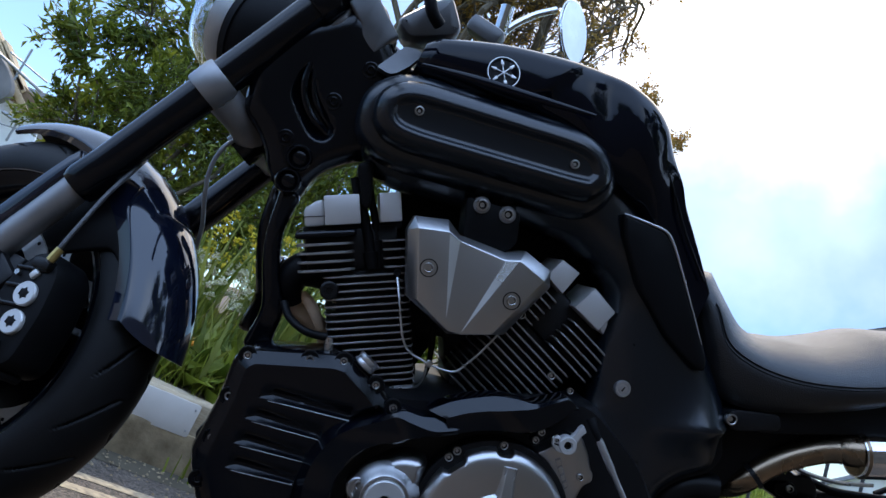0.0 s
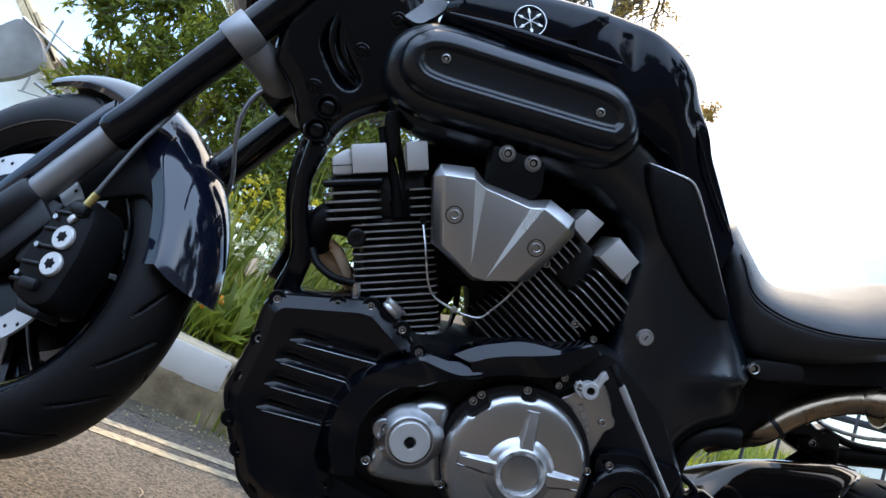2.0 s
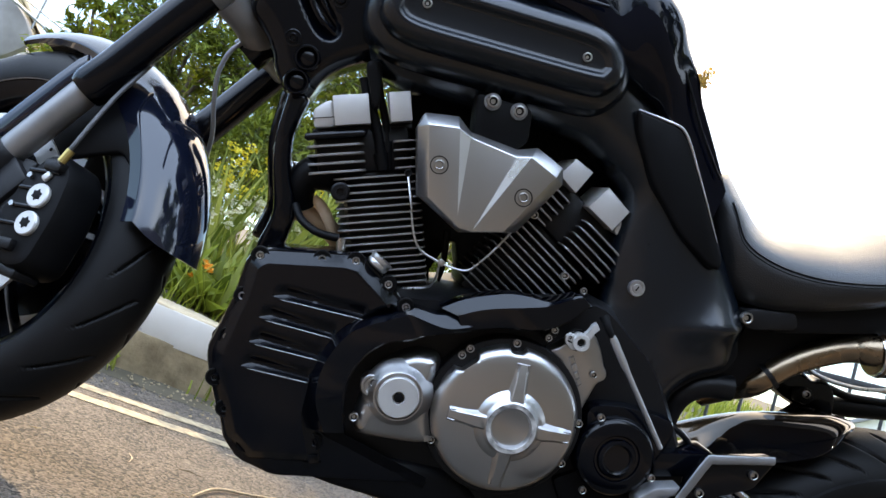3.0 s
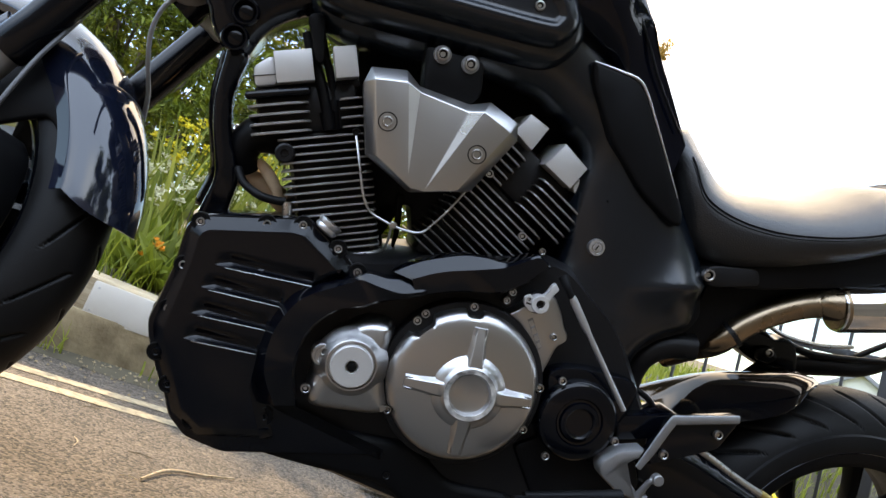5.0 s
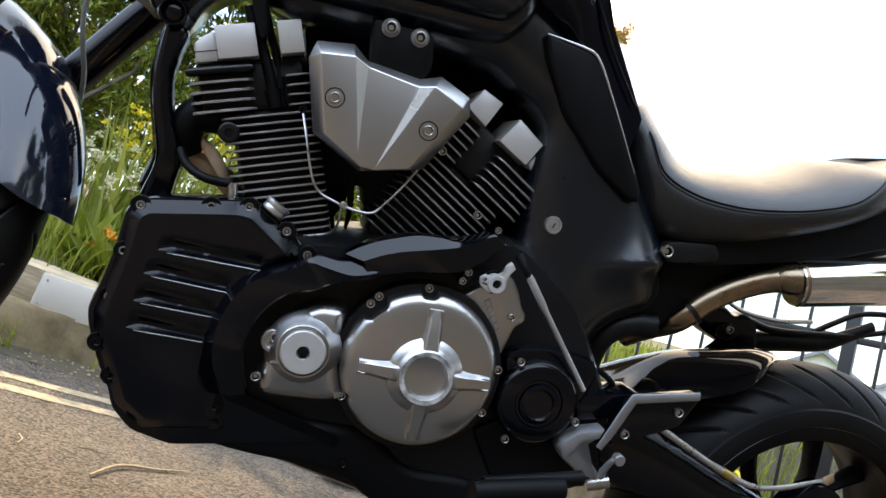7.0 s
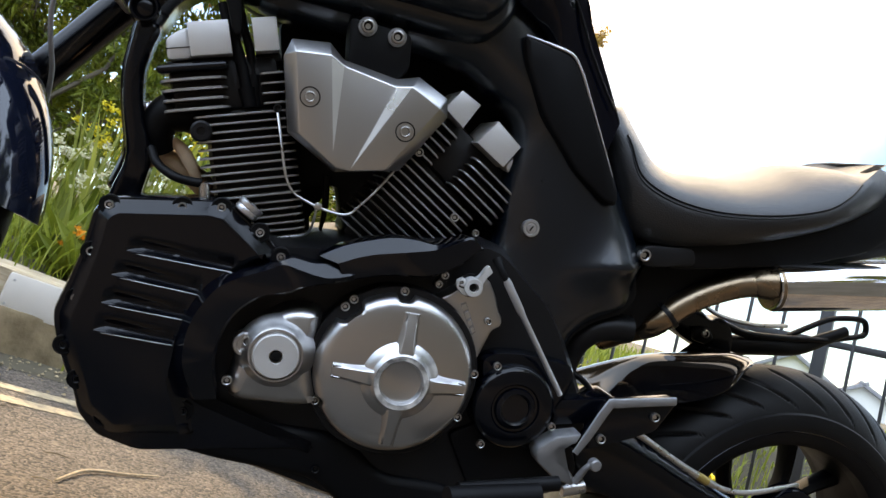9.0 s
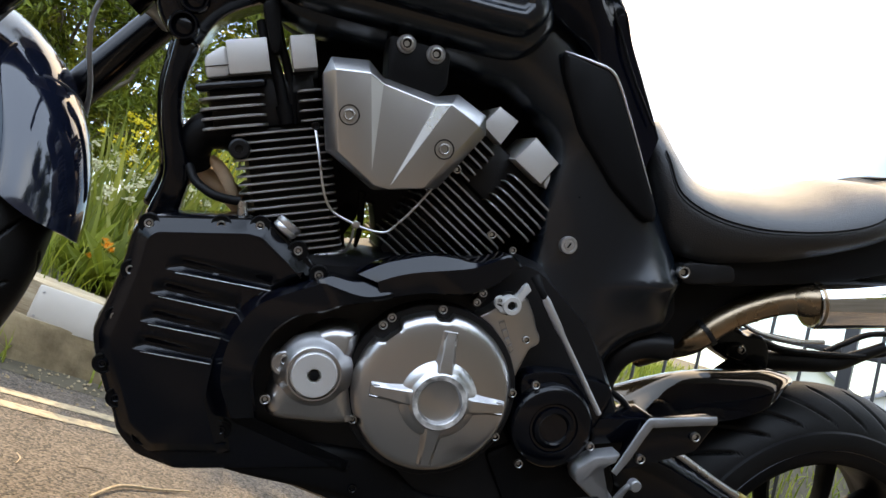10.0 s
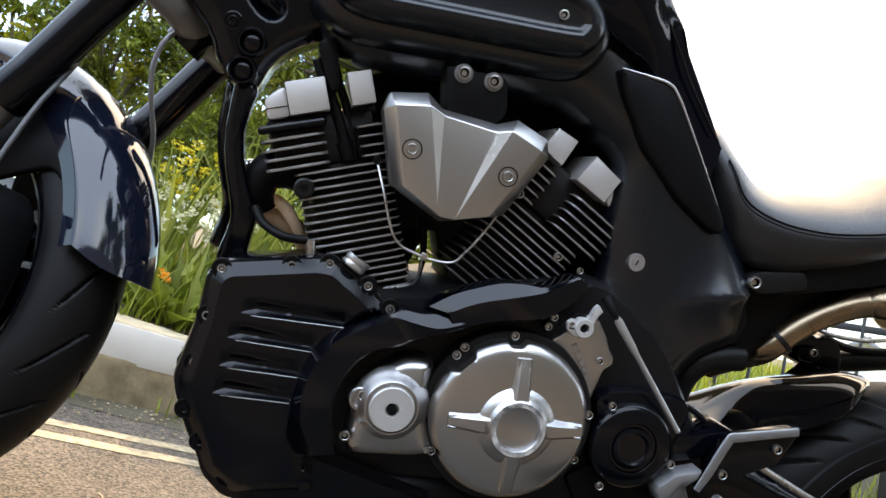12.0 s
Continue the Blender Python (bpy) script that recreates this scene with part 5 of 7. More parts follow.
# clutch cover: round silver casting with four ribs and a hub ring
CX, CZ = 0.7830, 0.3925
CLU = pose(CX, -0.15, CZ)
rows = []
for y, k in ((0.05, 1.0), (-0.026, 1.0), (-0.033, 0.992), (-0.039, 0.968), (-0.0435, 0.925), (-0.0453, 0.895), (-0.0465, 0.86), (-0.0485, 0.76), (-0.0505, 0.6), (-0.052, 0.45), (-0.053, 0.2)):
    row = []
    for q in range(240):
        a = 2 * math.pi * q / 240
        r = 0.1045 * k
        for na, wide, deep in ((106, 6.5, 0.0095), (148, 10.5, 0.011), (19, 2.6, 0.005), (347, 2.6, 0.005), (222, 3.2, 0.006)):
            dd = abs((math.degrees(a) - na + 180) % 360 - 180)
            r = min(r, 0.1045 - deep * max(0.0, 1 - (dd / wide) ** 8) if dd < wide else r)
        row.append((r * math.cos(a), y, r * math.sin(a)))
    rows.append(row)
cb = ribbon(rows, closed=True)
cb.verts.ensure_lookup_table()
cb.faces.new([cb.verts[len(cb.verts) - 240 + i] for i in range(240)])
clutch = part("clutch_cover", cb, SILVER, bike, "round silver clutch cover with four ribs", sharp=50, m=CLU)
hub = part("hub_ring", lathe([(0.053, -0.0490), (0.0505, -0.0515), (0.0470, -0.0555), (0.0430, -0.0586), (0.0400, -0.0602), (0.0382, -0.0615), (0.0368, -0.0645), (0.0350, -0.066), (0.0285, -0.066), (0.0272, -0.0645), (0.0262, -0.059), (0.0225, -0.0572), (0, -0.057)], n=64), SILVER, clutch, "raised hub of the clutch cover", m=pose(0.005, 0, -0.002))
part("worn_ring", lathe([(0.0352, -0.0655), (0.0348, -0.0668), (0.0287, -0.0668), (0.0280, -0.0650)], n=64), WORN, hub, "worn scuffed bright ring")
for a in (103, 13, -77, 193):
    ca, sa = math.cos(radians(a)), math.sin(radians(a))
    rows = []
    for k in range(11):
        u = k / 10
        rr = 0.033 + 0.054 * u
        w = 0.0098 - 0.0040 * u
        h = -0.0650 + 0.0135 * u ** 1.2
        c = Vector((rr * ca, 0, rr * sa))
        nrm = Vector((-sa, 0, ca))
        foot = 0.0040 + 0.010 * (1 - u) ** 3
        rows.append([tuple(c + nrm * (w + foot) + Vector((0, -0.0485, 0))), tuple(c + nrm * (w + foot * 0.3) + Vector((0, -0.0525 + 0.2 * (h + 0.0525), 0))), tuple(c + nrm * w + Vector((0, h + 0.0016, 0))), tuple(c + nrm * w * 0.8 + Vector((0, h, 0))), tuple(c - nrm * w * 0.8 + Vector((0, h, 0))), tuple(c - nrm * w + Vector((0, h + 0.0016, 0))), tuple(c - nrm * (w + foot * 0.3) + Vector((0, -0.0525 + 0.2 * (h + 0.0525), 0))), tuple(c - nrm * (w + foot) + Vector((0, -0.0485, 0)))])
    rows.append([tuple(Vector(q) + Vector((0.002 * ca, 0.010, 0.002 * sa))) for q in rows[-1]])
    part("clutch_rib", ribbon(rows), SILVER, clutch, sharp=40, m=pose(0.005, 0, -0.002))
part("clutch_gasket", lathe([(0.085, 0.06), (0.1135, 0.06), (0.1135, -0.022), (0.112, -0.024), (0.085, -0.024)], n=64), CAST, bike, "black casing rim round the clutch", m=CLU)
for a, rr in ((149.5, 0.1085), (142, 0.1105), (106.6, 0.1075), (20, 0.1085), (346.7, 0.1085), (222, 0.107)):
    bolt(rr * math.cos(radians(a)), -0.026, rr * math.sin(radians(a)), 0.0058, clutch, STEEL)

# generator cover with large plug
GEN = rounded([(0.5896, 0.3091), (0.5867, 0.3581), (0.5938, 0.3842), (0.6244, 0.4257), (0.6666, 0.4342), (0.6723, 0.4130), (0.6775, 0.3759), (0.7005, 0.3337), (0.7148, 0.3195), (0.6907, 0.3037), (0.6090, 0.2819), (0.5956, 0.2921)], 0.02, 4)
gen = part("generator_cover", relief(GEN, [(-0.10, 0), (-0.160, 0), (-0.176, 0.006), (-0.182, 0.016)]), SILVER, bike, "silver generator cover", sharp=60)
GX, GZ = (0.6327, 0.3604)
part("cover_dome", lathe([(0.050, 0.012), (0.043, 0.0045), (0.038, 0.0), (0.035, -0.005), (0.0335, -0.0065), (0.0315, -0.0065), (0.0305, -0.003), (0, -0.003)], n=48), SILVER, gen, m=pose(GX, -0.187, GZ))
plug = part("inspection_plug", lathe([(0, 0.01), (0.0285, 0.01), (0.0285, -0.003), (0.027, -0.005), (0.009, -0.005), (0.008, -0.003), (0.0075, 0.003), (0, 0.003)], n=40), PALE, gen, "machined alloy inspection plug", m=pose(GX, -0.1945, GZ))
hexa = [(0.0068 * math.cos(k * math.pi / 3 + 0.3), 0.0068 * math.sin(k * math.pi / 3 + 0.3)) for k in range(6)]
# black insert that puts the hex socket's shade into colour
part("hex_recess", prism(hexa, 0.002, -0.0045, 0.0003), DULL, plug)
LUG = (0.5937, 0.3567)
part("bolt_lug", lathe([(0.0155, 0.02), (0.0155, -0.004), (0.014, -0.0055), (0.0105, -0.0055), (0.0095, -0.004), (0, -0.004)], n=24), SILVER, gen, m=pose(LUG[0], -0.178, LUG[1]))
for x, z in [(0.5910, 0.3073), (0.5938, 0.3621)]:
    bolt(x, -0.183, z, 0.0065, gen, STEEL)

# clutch lever plate and rod
LEVP = rounded([(0.7999, 0.5049), (0.8106, 0.5153), (0.8200, 0.5287), (0.8320, 0.5457), (0.8524, 0.5527), (0.8703, 0.5356), (0.8832, 0.5180), (0.8911, 0.5127), (0.8944, 0.5021), (0.8845, 0.4911), (0.8840, 0.4754), (0.8820, 0.4461), (0.8555, 0.4721), (0.8239, 0.4981)], 0.005)
lev = part("lever_plate", relief(LEVP, [(-0.10, 0), (-0.166, 0), (-0.1695, 0.0015), (-0.1705, 0.004)]), SILVER, bike, "silver release lever plate")
BOSS = (0.8305, 0.5357)
part("lever_boss", lathe([(0.0125, 0.012), (0.0125, -0.006), (0.0115, -0.0075), (0.0065, -0.0075), (0.006, -0.006), (0.0058, -0.002), (0, -0.0015)], n=28), PALE, lev, "pale clamp boss of the release lever", m=pose(BOSS[0], -0.184, BOSS[1]))
# black ring drawn as the shade beneath the boss
part("boss_shadow_gap", lathe([(0.0155, 0.006), (0.0155, -0.001), (0.012, -0.0012)], n=28), DULL, lev, m=pose(BOSS[0], -0.171, BOSS[1]))
part("release_lever", prism(rounded([(0.8288, 0.5479), (0.8334, 0.5540), (0.8344, 0.5641), (0.8381, 0.5706), (0.8465, 0.5637), (0.8428, 0.5556), (0.8410, 0.5435), (0.8388, 0.5377)], 0.0015), -0.178, -0.189, 0.0012), PALE, lev, "pale alloy release lever")
part("lever_jaw", prism(rounded([(0.8076, 0.5364), (0.8129, 0.5427), (0.8207, 0.5404), (0.8294, 0.5223), (0.8214, 0.5213), (0.8100, 0.5278)], 0.002), -0.178, -0.187, 0.0012), PALE, lev)
part("jaw_slot", prism([(0.8115, 0.5310), (0.8276, 0.5323), (0.8286, 0.5303), (0.8125, 0.5290)], -0.1868, -0.1874, 0.0001), DULL, lev)
part("boss_bolt", lathe([(0, 0.002), (0.0052, 0.002), (0.0050, -0.002), (0.0032, -0.0026), (0.003, 0.0), (0, 0.0)], n=16), CAST, lev, m=pose(BOSS[0], -0.186, BOSS[1]))
bolt(0.8131, -0.1880, 0.5359, 0.0034, lev, STEEL)
part("lever_link", prism(rounded([(0.7860, 0.5163), (0.7874, 0.5278), (0.7906, 0.5392), (0.7988, 0.5402), (0.8009, 0.5320), (0.7969, 0.5185), (0.7925, 0.5133)], 0.004), -0.15, -0.172, 0.0015), CAST, lev, "black link plate")
for x, z in [(0.7899, 0.5211), (0.7928, 0.5349), (0.8729, 0.5015)]:
    bolt(x, -0.1745, z, 0.0050, lev, STEEL)
for k in range(5):
    part("lever_label", prism([(0.8287, 0.5084), (0.8346, 0.5143), (0.8642, 0.4816), (0.8611, 0.4752)], -0.1700, -0.1712, 0.0004) if k == 0 else prism([(x + 0.0006, z) for x, z in ([(0.8304, 0.5066), (0.8352, 0.5112), (0.8405, 0.5058), (0.8360, 0.5005)], [(0.8384, 0.4990), (0.8422, 0.5039), (0.8481, 0.4971), (0.8443, 0.4921)], [(0.8471, 0.4899), (0.8502, 0.4945), (0.8551, 0.4898), (0.8520, 0.4851)], [(0.8548, 0.4829), (0.8571, 0.4872), (0.8621, 0.4825), (0.8597, 0.4781)])[k - 1]], -0.1705, -0.1716, 0.0003), SILVER if k else GREY, lev)
rod = part("shift_rod", tube([(0.8656, -0.1900, 0.5638), (0.8703, -0.1900, 0.5593), (0.9007, -0.1900, 0.5339), (0.9094, -0.1900, 0.5269), (1.0039, -0.1900, 0.4498)], [0.0040, 0.0056, 0.0054, 0.0040, 0.0038], n=14, smooth=1), ALLOY, bike, "pale gear linkage rod")
part("rod_joint", tube([(0.8463, -0.1800, 0.5822), (0.8557, -0.1880, 0.5713), (0.8665, -0.1900, 0.5617)], [0.0075, 0.0055, 0.0045], n=12), DULL, rod, "black rubber joint boot")

# sprocket cover
SPX, SPZ = (0.9552, 0.4086)
part("sprocket_cover", lathe([(0.058, 0.06), (0.058, -0.006), (0.055, -0.012), (0.050, -0.015), (0.034, -0.016), (0.032, -0.0135), (0.029, -0.0135), (0.027, -0.018), (0.022, -0.0195), (0.0195, -0.018), (0.0185, -0.0155), (0, -0.015)], n=56), SATIN, bike, "round black sprocket cover", m=pose(SPX, -0.17, SPZ))
part("sprocket_hood", prism(rounded([(0.8887, 0.4505), (0.9041, 0.4678), (0.9459, 0.4823), (1.0147, 0.4905), (1.0265, 0.4763), (1.0258, 0.4499), (1.0171, 0.4118), (0.9466, 0.4442), (0.9055, 0.4193)], 0.012), -0.08, -0.168, 0.008), SATIN, bike, "black hood over the sprocket")
part("chain_guard", prism(rounded([(1.0093, 0.4357), (1.0948, 0.4721), (1.1042, 0.4687), (1.1029, 0.4371), (1.0256, 0.4027)], 0.006), -0.10, -0.165, 0.004), SATIN, bike, "black chain guard")
part("lower_case", prism(rounded([(0.8959, 0.3353), (0.9453, 0.3802), (1.0127, 0.3539), (1.0682, 0.3926), (1.0986, 0.3507), (1.0736, 0.3059), (0.9645, 0.2661)], 0.01), -0.05, -0.15, 0.006), DULL, bike)
for x, z in [(0.9067, 0.4527), (1.0141, 0.4046), (0.9308, 0.3475)]:
    bolt(x, -0.186, z, 0.0055, bike, STEEL, name="cover_bolt")
part("hose_loop", tube([(1.0242, -0.1000, 0.4563), (1.0414, -0.1000, 0.4705), (1.0649, -0.1000, 0.4726), (1.0899, -0.1000, 0.4623)], 0.004, n=10), STEEL, bike, "grey hose")

# footrest hanger, heel plate, footrest, gear pedal
HANG = rounded([(1.0568, 0.4125), (1.0229, 0.3957), (1.0119, 0.3810), (1.0053, 0.3740), (1.0057, 0.3638), (1.0145, 0.3532), (1.0439, 0.3417), (1.0742, 0.3401), (1.0783, 0.3487), (1.0582, 0.3613), (1.0377, 0.3674), (1.0307, 0.3761), (1.0359, 0.3860), (1.0556, 0.3963)], 0.003)
part("footrest_hanger", relief(HANG, [(-0.165, 0), (-0.190, 0), (-0.1935, 0.0015), (-0.1945, 0.0035)]), GREY, bike, "grey cast footrest hanger", sharp=30)
HEEL = [(1.0578, 0.3845), (1.0767, 0.4667), (1.1640, 0.5070), (1.1697, 0.4997), (1.1567, 0.4531), (1.1296, 0.4323)]
heel = part("heel_plate", prism(rounded(HEEL, 0.006), -0.17, -0.192, 0.002), SATIN, bike, "black heel plate with bright edge")
part("heel_edge", tube([(1.0583, -0.1940, 0.3843), (1.0650, -0.1950, 0.4137), (1.0745, -0.1960, 0.4628), (1.0861, -0.1960, 0.4707), (1.1647, -0.1950, 0.5038)], [0.005, 0.0065, 0.0068, 0.0068, 0.006], n=10, smooth=3, flat=0.55), GREY, heel, "bright alloy edge")
for x, z in [(1.1458, 0.4722), (1.0841, 0.4158)]:
    bolt(x, -0.195, z, 0.0065, heel, STEEL)
ped = part("gear_pedal", tube([(1.0730, -0.2000, 0.3486), (1.0737, -0.2050, 0.3650), (1.0749, -0.2100, 0.3764), (1.0812, -0.2120, 0.3840)], [0.0055, 0.0048, 0.0042, 0.006], n=12), GREY, bike, "grey gear pedal arm")
part("pedal_end", lathe([(0, 0.006), (0.0078, 0.006), (0.0078, -0.005), (0.0066, -0.0065), (0, -0.0065)], n=20), GREY, ped, m=pose(*(1.0817, -0.2130, 0.3838)))
peg = part("footrest", tube([(0.9036, -0.2500, 0.2993), (1.0322, -0.2350, 0.3476)], 0.010, n=16, smooth=1), DULL, bike, "black rider footrest")
part("footrest_rubber", tube([(0.8847, -0.2750, 0.2919), (1.0049, -0.2500, 0.3284)], 0.015, n=14, smooth=1), DULL, peg, "black footrest rubber")
part("stand_spring", tube([(1.0803, -0.1600, 0.3219), (1.1099, -0.1600, 0.3381)], 0.010, n=12, smooth=1), STEEL, bike)
part("side_stand", tube([(0.93, -0.13, 0.25), (0.99, -0.20, 0.14), (1.04, -0.255, 0.012), (1.045, -0.26, -0.030)], [0.015, 0.013, 0.012, 0.012], n=12), SATIN, bike, "black side stand")
part("stand_foot", block((0.07, 0.04, 0.012), pose(1.045, -0.262, -0.034, -9, 0, 0), 0.003), SATIN, bike)

# swinging arm, hugger, rear brake line
part("swinging_arm", crowned(rounded([(1.0422, 0.3964), (1.1025, 0.4286), (1.1837, 0.4236), (1.3189, 0.4000), (1.4870, 0.3695), (1.5211, 0.3277), (1.4924, 0.2984), (1.3743, 0.3158), (1.2145, 0.3249), (1.1114, 0.3149)], 0.03), -0.06, -0.115, -0.143, 0.04), SATIN, bike, "satin black swinging arm", sharp=70)
part("swinging_arm", mirrored(relief(rounded([(1.0422, 0.3964), (1.1025, 0.4286), (1.1837, 0.4236), (1.3189, 0.4000), (1.4870, 0.3695), (1.5211, 0.3277), (1.4924, 0.2984), (1.3743, 0.3158), (1.2145, 0.3249), (1.1114, 0.3149)], 0.03), [(-0.07, 0.0), (-0.13, 0.0), (-0.137, 0.010)])), SATIN, bike, "satin black swinging arm", sharp=70)
part("arm_end", prism(rounded([(1.4234, 0.4192), (1.4562, 0.4505), (1.4932, 0.4446), (1.5233, 0.4211), (1.5057, 0.3707), (1.4428, 0.3632), (1.4068, 0.3891)], 0.02), -0.10, -0.14, 0.006), SATIN, bike)
line = part("brake_line", tube([(1.1571, -0.1500, 0.4356), (1.2414, -0.1500, 0.4176), (1.2840, -0.1500, 0.4104), (1.3295, -0.1500, 0.4067), (1.3846, -0.1400, 0.4165), (1.4699, -0.1200, 0.4509)], [0.005, 0.005, 0.006, 0.0045, 0.004, 0.004], n=10), STEEL, bike, "grey braided rear line")
part("line_clip", tube([(1.2772, -0.1500, 0.4116), (1.2976, -0.1500, 0.4080)], 0.0065, n=12, smooth=1), BRASS, line, "brass clip")
HUG_LOW = [(1.0892, 0.4342), (1.1217, 0.4488), (1.1620, 0.4660), (1.2200, 0.4900), (1.2680, 0.5167), (1.3035, 0.5470), (1.3230, 0.5850)]
HUG_TOP = [(1.1221, 0.4509), (1.1459, 0.4784), (1.1818, 0.5190), (1.2224, 0.5456), (1.2862, 0.5726), (1.3385, 0.5938), (1.3783, 0.6028)]


def hug_section(k):
    """One arch over the wheel, from its near lower edge over the crown to the far one."""
    (xl, zl), (xt, zt) = HUG_LOW[k], HUG_TOP[k]
    w = (0.084, 0.092, 0.099, 0.102, 0.101, 0.096, 0.084)[k]
    half = []
    for a in (0, 12, 26, 40, 54, 68, 80):
        f = math.sin(radians(a))
        half.append((xl + (xt - xl) * f, w * (0.5 * math.cos(radians(a)) + 0.5 * (1 - math.sin(radians(a)))), zl + (zt - zl) * f))
    return [(x, -y, z) for x, y, z in half] + [(xt, 0, zt + 0.001)] + [(x, y, z) for x, y, z in reversed(half)]


cols = [spline(list(c), 6) for c in zip(*[hug_section(k) for k in range(7)])]
hug = part("rear_hugger", shell(ribbon([[tuple(q) for q in c] for c in cols]), 0.0015), GLOSSY, bike, "gloss black rear hugger mudguard", sharp=70)
part("hugger_line", tube([tuple(q + Vector((0, -0.0006, 0))) for q in cols[2][16:34]], [0.0002] + [0.0009] * 16 + [0.0002], n=6, smooth=1), SATIN, hug, "pressed crease line")
part("rear_hose", tube([(1.0180, -0.1100, 0.4720), (1.0330, -0.1150, 0.4760), (1.0520, -0.1180, 0.4740), (1.0740, -0.1180, 0.4660), (1.0950, -0.1150, 0.4480)], 0.0045, n=10), DULL, bike, "black hose arching beside the pivot")

part("pivot_block", prism(rounded([(0.8609, 0.5853), (1.0626, 0.6637), (1.0895, 0.6147), (1.0804, 0.5828), (1.0442, 0.5554), (1.0222, 0.5239), (1.0209, 0.4787), (1.0297, 0.4448), (0.9921, 0.4017), (0.9369, 0.4166)], 0.01), 0.06, -0.112, 0.006), DULL, bike, "black casting behind the pivot")
part("downpipe", tube([(1.0641, -0.0600, 0.4409), (1.0480, -0.0700, 0.4857), (1.0488, -0.0800, 0.5241), (1.0711, -0.0850, 0.5518), (1.1127, -0.0850, 0.5662)], [0.017, 0.018, 0.019, 0.020, 0.0205], n=18), CAST, bike, "black rear exhaust downpipe")
part("header_pipe", tube([(0.3700, -0.030, 0.5240), (0.3891, -0.025, 0.5200), (0.4190, -0.020, 0.5177), (0.4531, -0.010, 0.5089), (0.4822, 0.0, 0.4922)], [0.0145, 0.0165, 0.0170, 0.0160, 0.015], n=20), RUSTED, bike, "rusty brown exhaust header")
part("heat_shield", tube([(0.4060, -0.050, 0.5480), (0.4230, -0.052, 0.5400), (0.4400, -0.052, 0.5270), (0.4560, -0.048, 0.5110)], [0.006, 0.0085, 0.0085, 0.006], n=14, flat=0.5), RUSTED, bike, "bronzed edge of the header shield")
port = part("exhaust_port", tube([(0.4350, -0.045, 0.5980), (0.4050, -0.055, 0.5900), (0.3850, -0.055, 0.5720), (0.3840, -0.050, 0.5480), (0.3980, -0.040, 0.5300)], [0.032, 0.029, 0.025, 0.022, 0.018], n=24), DULL, bike, "black exhaust port elbow")
# added chrome dome in place of a bright spot of unknown origin
part("bright_dome", turned(lathe([(0, -0.012), (0.006, -0.011), (0.011, -0.006), (0.0125, 0.0), (0.0125, 0.02), (0, 0.02)], n=20), pose(0.3600, -0.005, 0.5715)), CHROME, port, "chrome dome standing in for an unidentified bright spot")
# exhaust
ex = part("exhaust_pipe", tube([(1.1172, 0.0000, 0.5340), (1.1310, -0.0400, 0.5618), (1.1474, -0.0800, 0.5892), (1.1715, -0.0900, 0.6318), (1.1990, -0.0950, 0.6633), (1.2312, -0.1080, 0.6930), (1.2540, -0.1240, 0.7090), (1.2780, -0.1340, 0.7200)], [0.021, 0.020, 0.0195, 0.0195, 0.020, 0.020, 0.0205, 0.0215], n=22), BRONZED, bike, "heat-bronzed steel exhaust pipe")
part("pipe_clamp", tube([(1.1573, -0.0870, 0.6064), (1.1607, -0.0880, 0.6127)], 0.0225, n=22, smooth=1), CAST, ex, "dark steel pipe clamp")
part("pipe_weld", tube([(1.1848, -0.0925, 0.6474), (1.1859, -0.0928, 0.6488)], 0.0207, n=22, smooth=1), BRONZED, ex)
part("pipe_collar", tube([(1.2510, -0.1215, 0.7070), (1.2535, -0.1235, 0.7088), (1.2600, -0.1265, 0.7118), (1.2740, -0.1325, 0.7182)], [0.0207, 0.0232, 0.0236, 0.0245], n=28, smooth=1), BRONZED, ex, "flared collar at the silencer")
for p, q in (((1.2052, -0.0967, 0.6695), (1.2066, -0.0971, 0.6708)), ((1.2475, -0.1190, 0.7045), (1.2492, -0.1200, 0.7057))):
    part("pipe_weld", tube([p, q], 0.0211, n=24, smooth=1), BRONZED, ex)
sil = part("silencer", tube([(1.2700, -0.1250, 0.7100), (1.2770, -0.1250, 0.7130), (1.4761, -0.1250, 0.7981), (1.8006, -0.1250, 0.9389)], [0.034, 0.0365, 0.037, 0.037], n=36, smooth=1), CHROME, bike, "polished steel silencer")
part("silencer_end", tube([(1.2690, -0.1250, 0.7097), (1.2700, -0.1250, 0.7101), (1.2725, -0.1250, 0.7112), (1.2765, -0.1250, 0.7129)], [0.0150, 0.0320, 0.0350, 0.0366], n=36, smooth=1), BRONZED, sil, "dark silencer end cone")
part("silencer", mirrored(tube([(1.2700, -0.1250, 0.7100), (1.2770, -0.1250, 0.7130), (1.4761, -0.1250, 0.7981), (1.8006, -0.1250, 0.9389)], [0.034, 0.0365, 0.037, 0.037], n=36, smooth=1)), CHROME, bike, "polished steel silencer")
# passenger footrest on the far side
pb = part("passenger_bracket", prism(rounded([(1.2563, 0.6110), (1.2822, 0.6378), (1.3153, 0.6462), (1.3420, 0.6349), (1.3601, 0.6522), (1.3894, 0.6368), (1.4057, 0.6028), (1.3966, 0.5836), (1.3723, 0.5778), (1.3286, 0.5834), (1.2899, 0.5891)], 0.012), 0.125, 0.085, 0.006), SATIN, bike, "black passenger footrest bracket")
part("bracket_lug", prism(rounded([(1.3080, 0.6092), (1.3365, 0.6226), (1.3532, 0.6080), (1.3437, 0.5921), (1.3154, 0.5900)], 0.006), 0.085, 0.072, 0.004), DULL, pb)
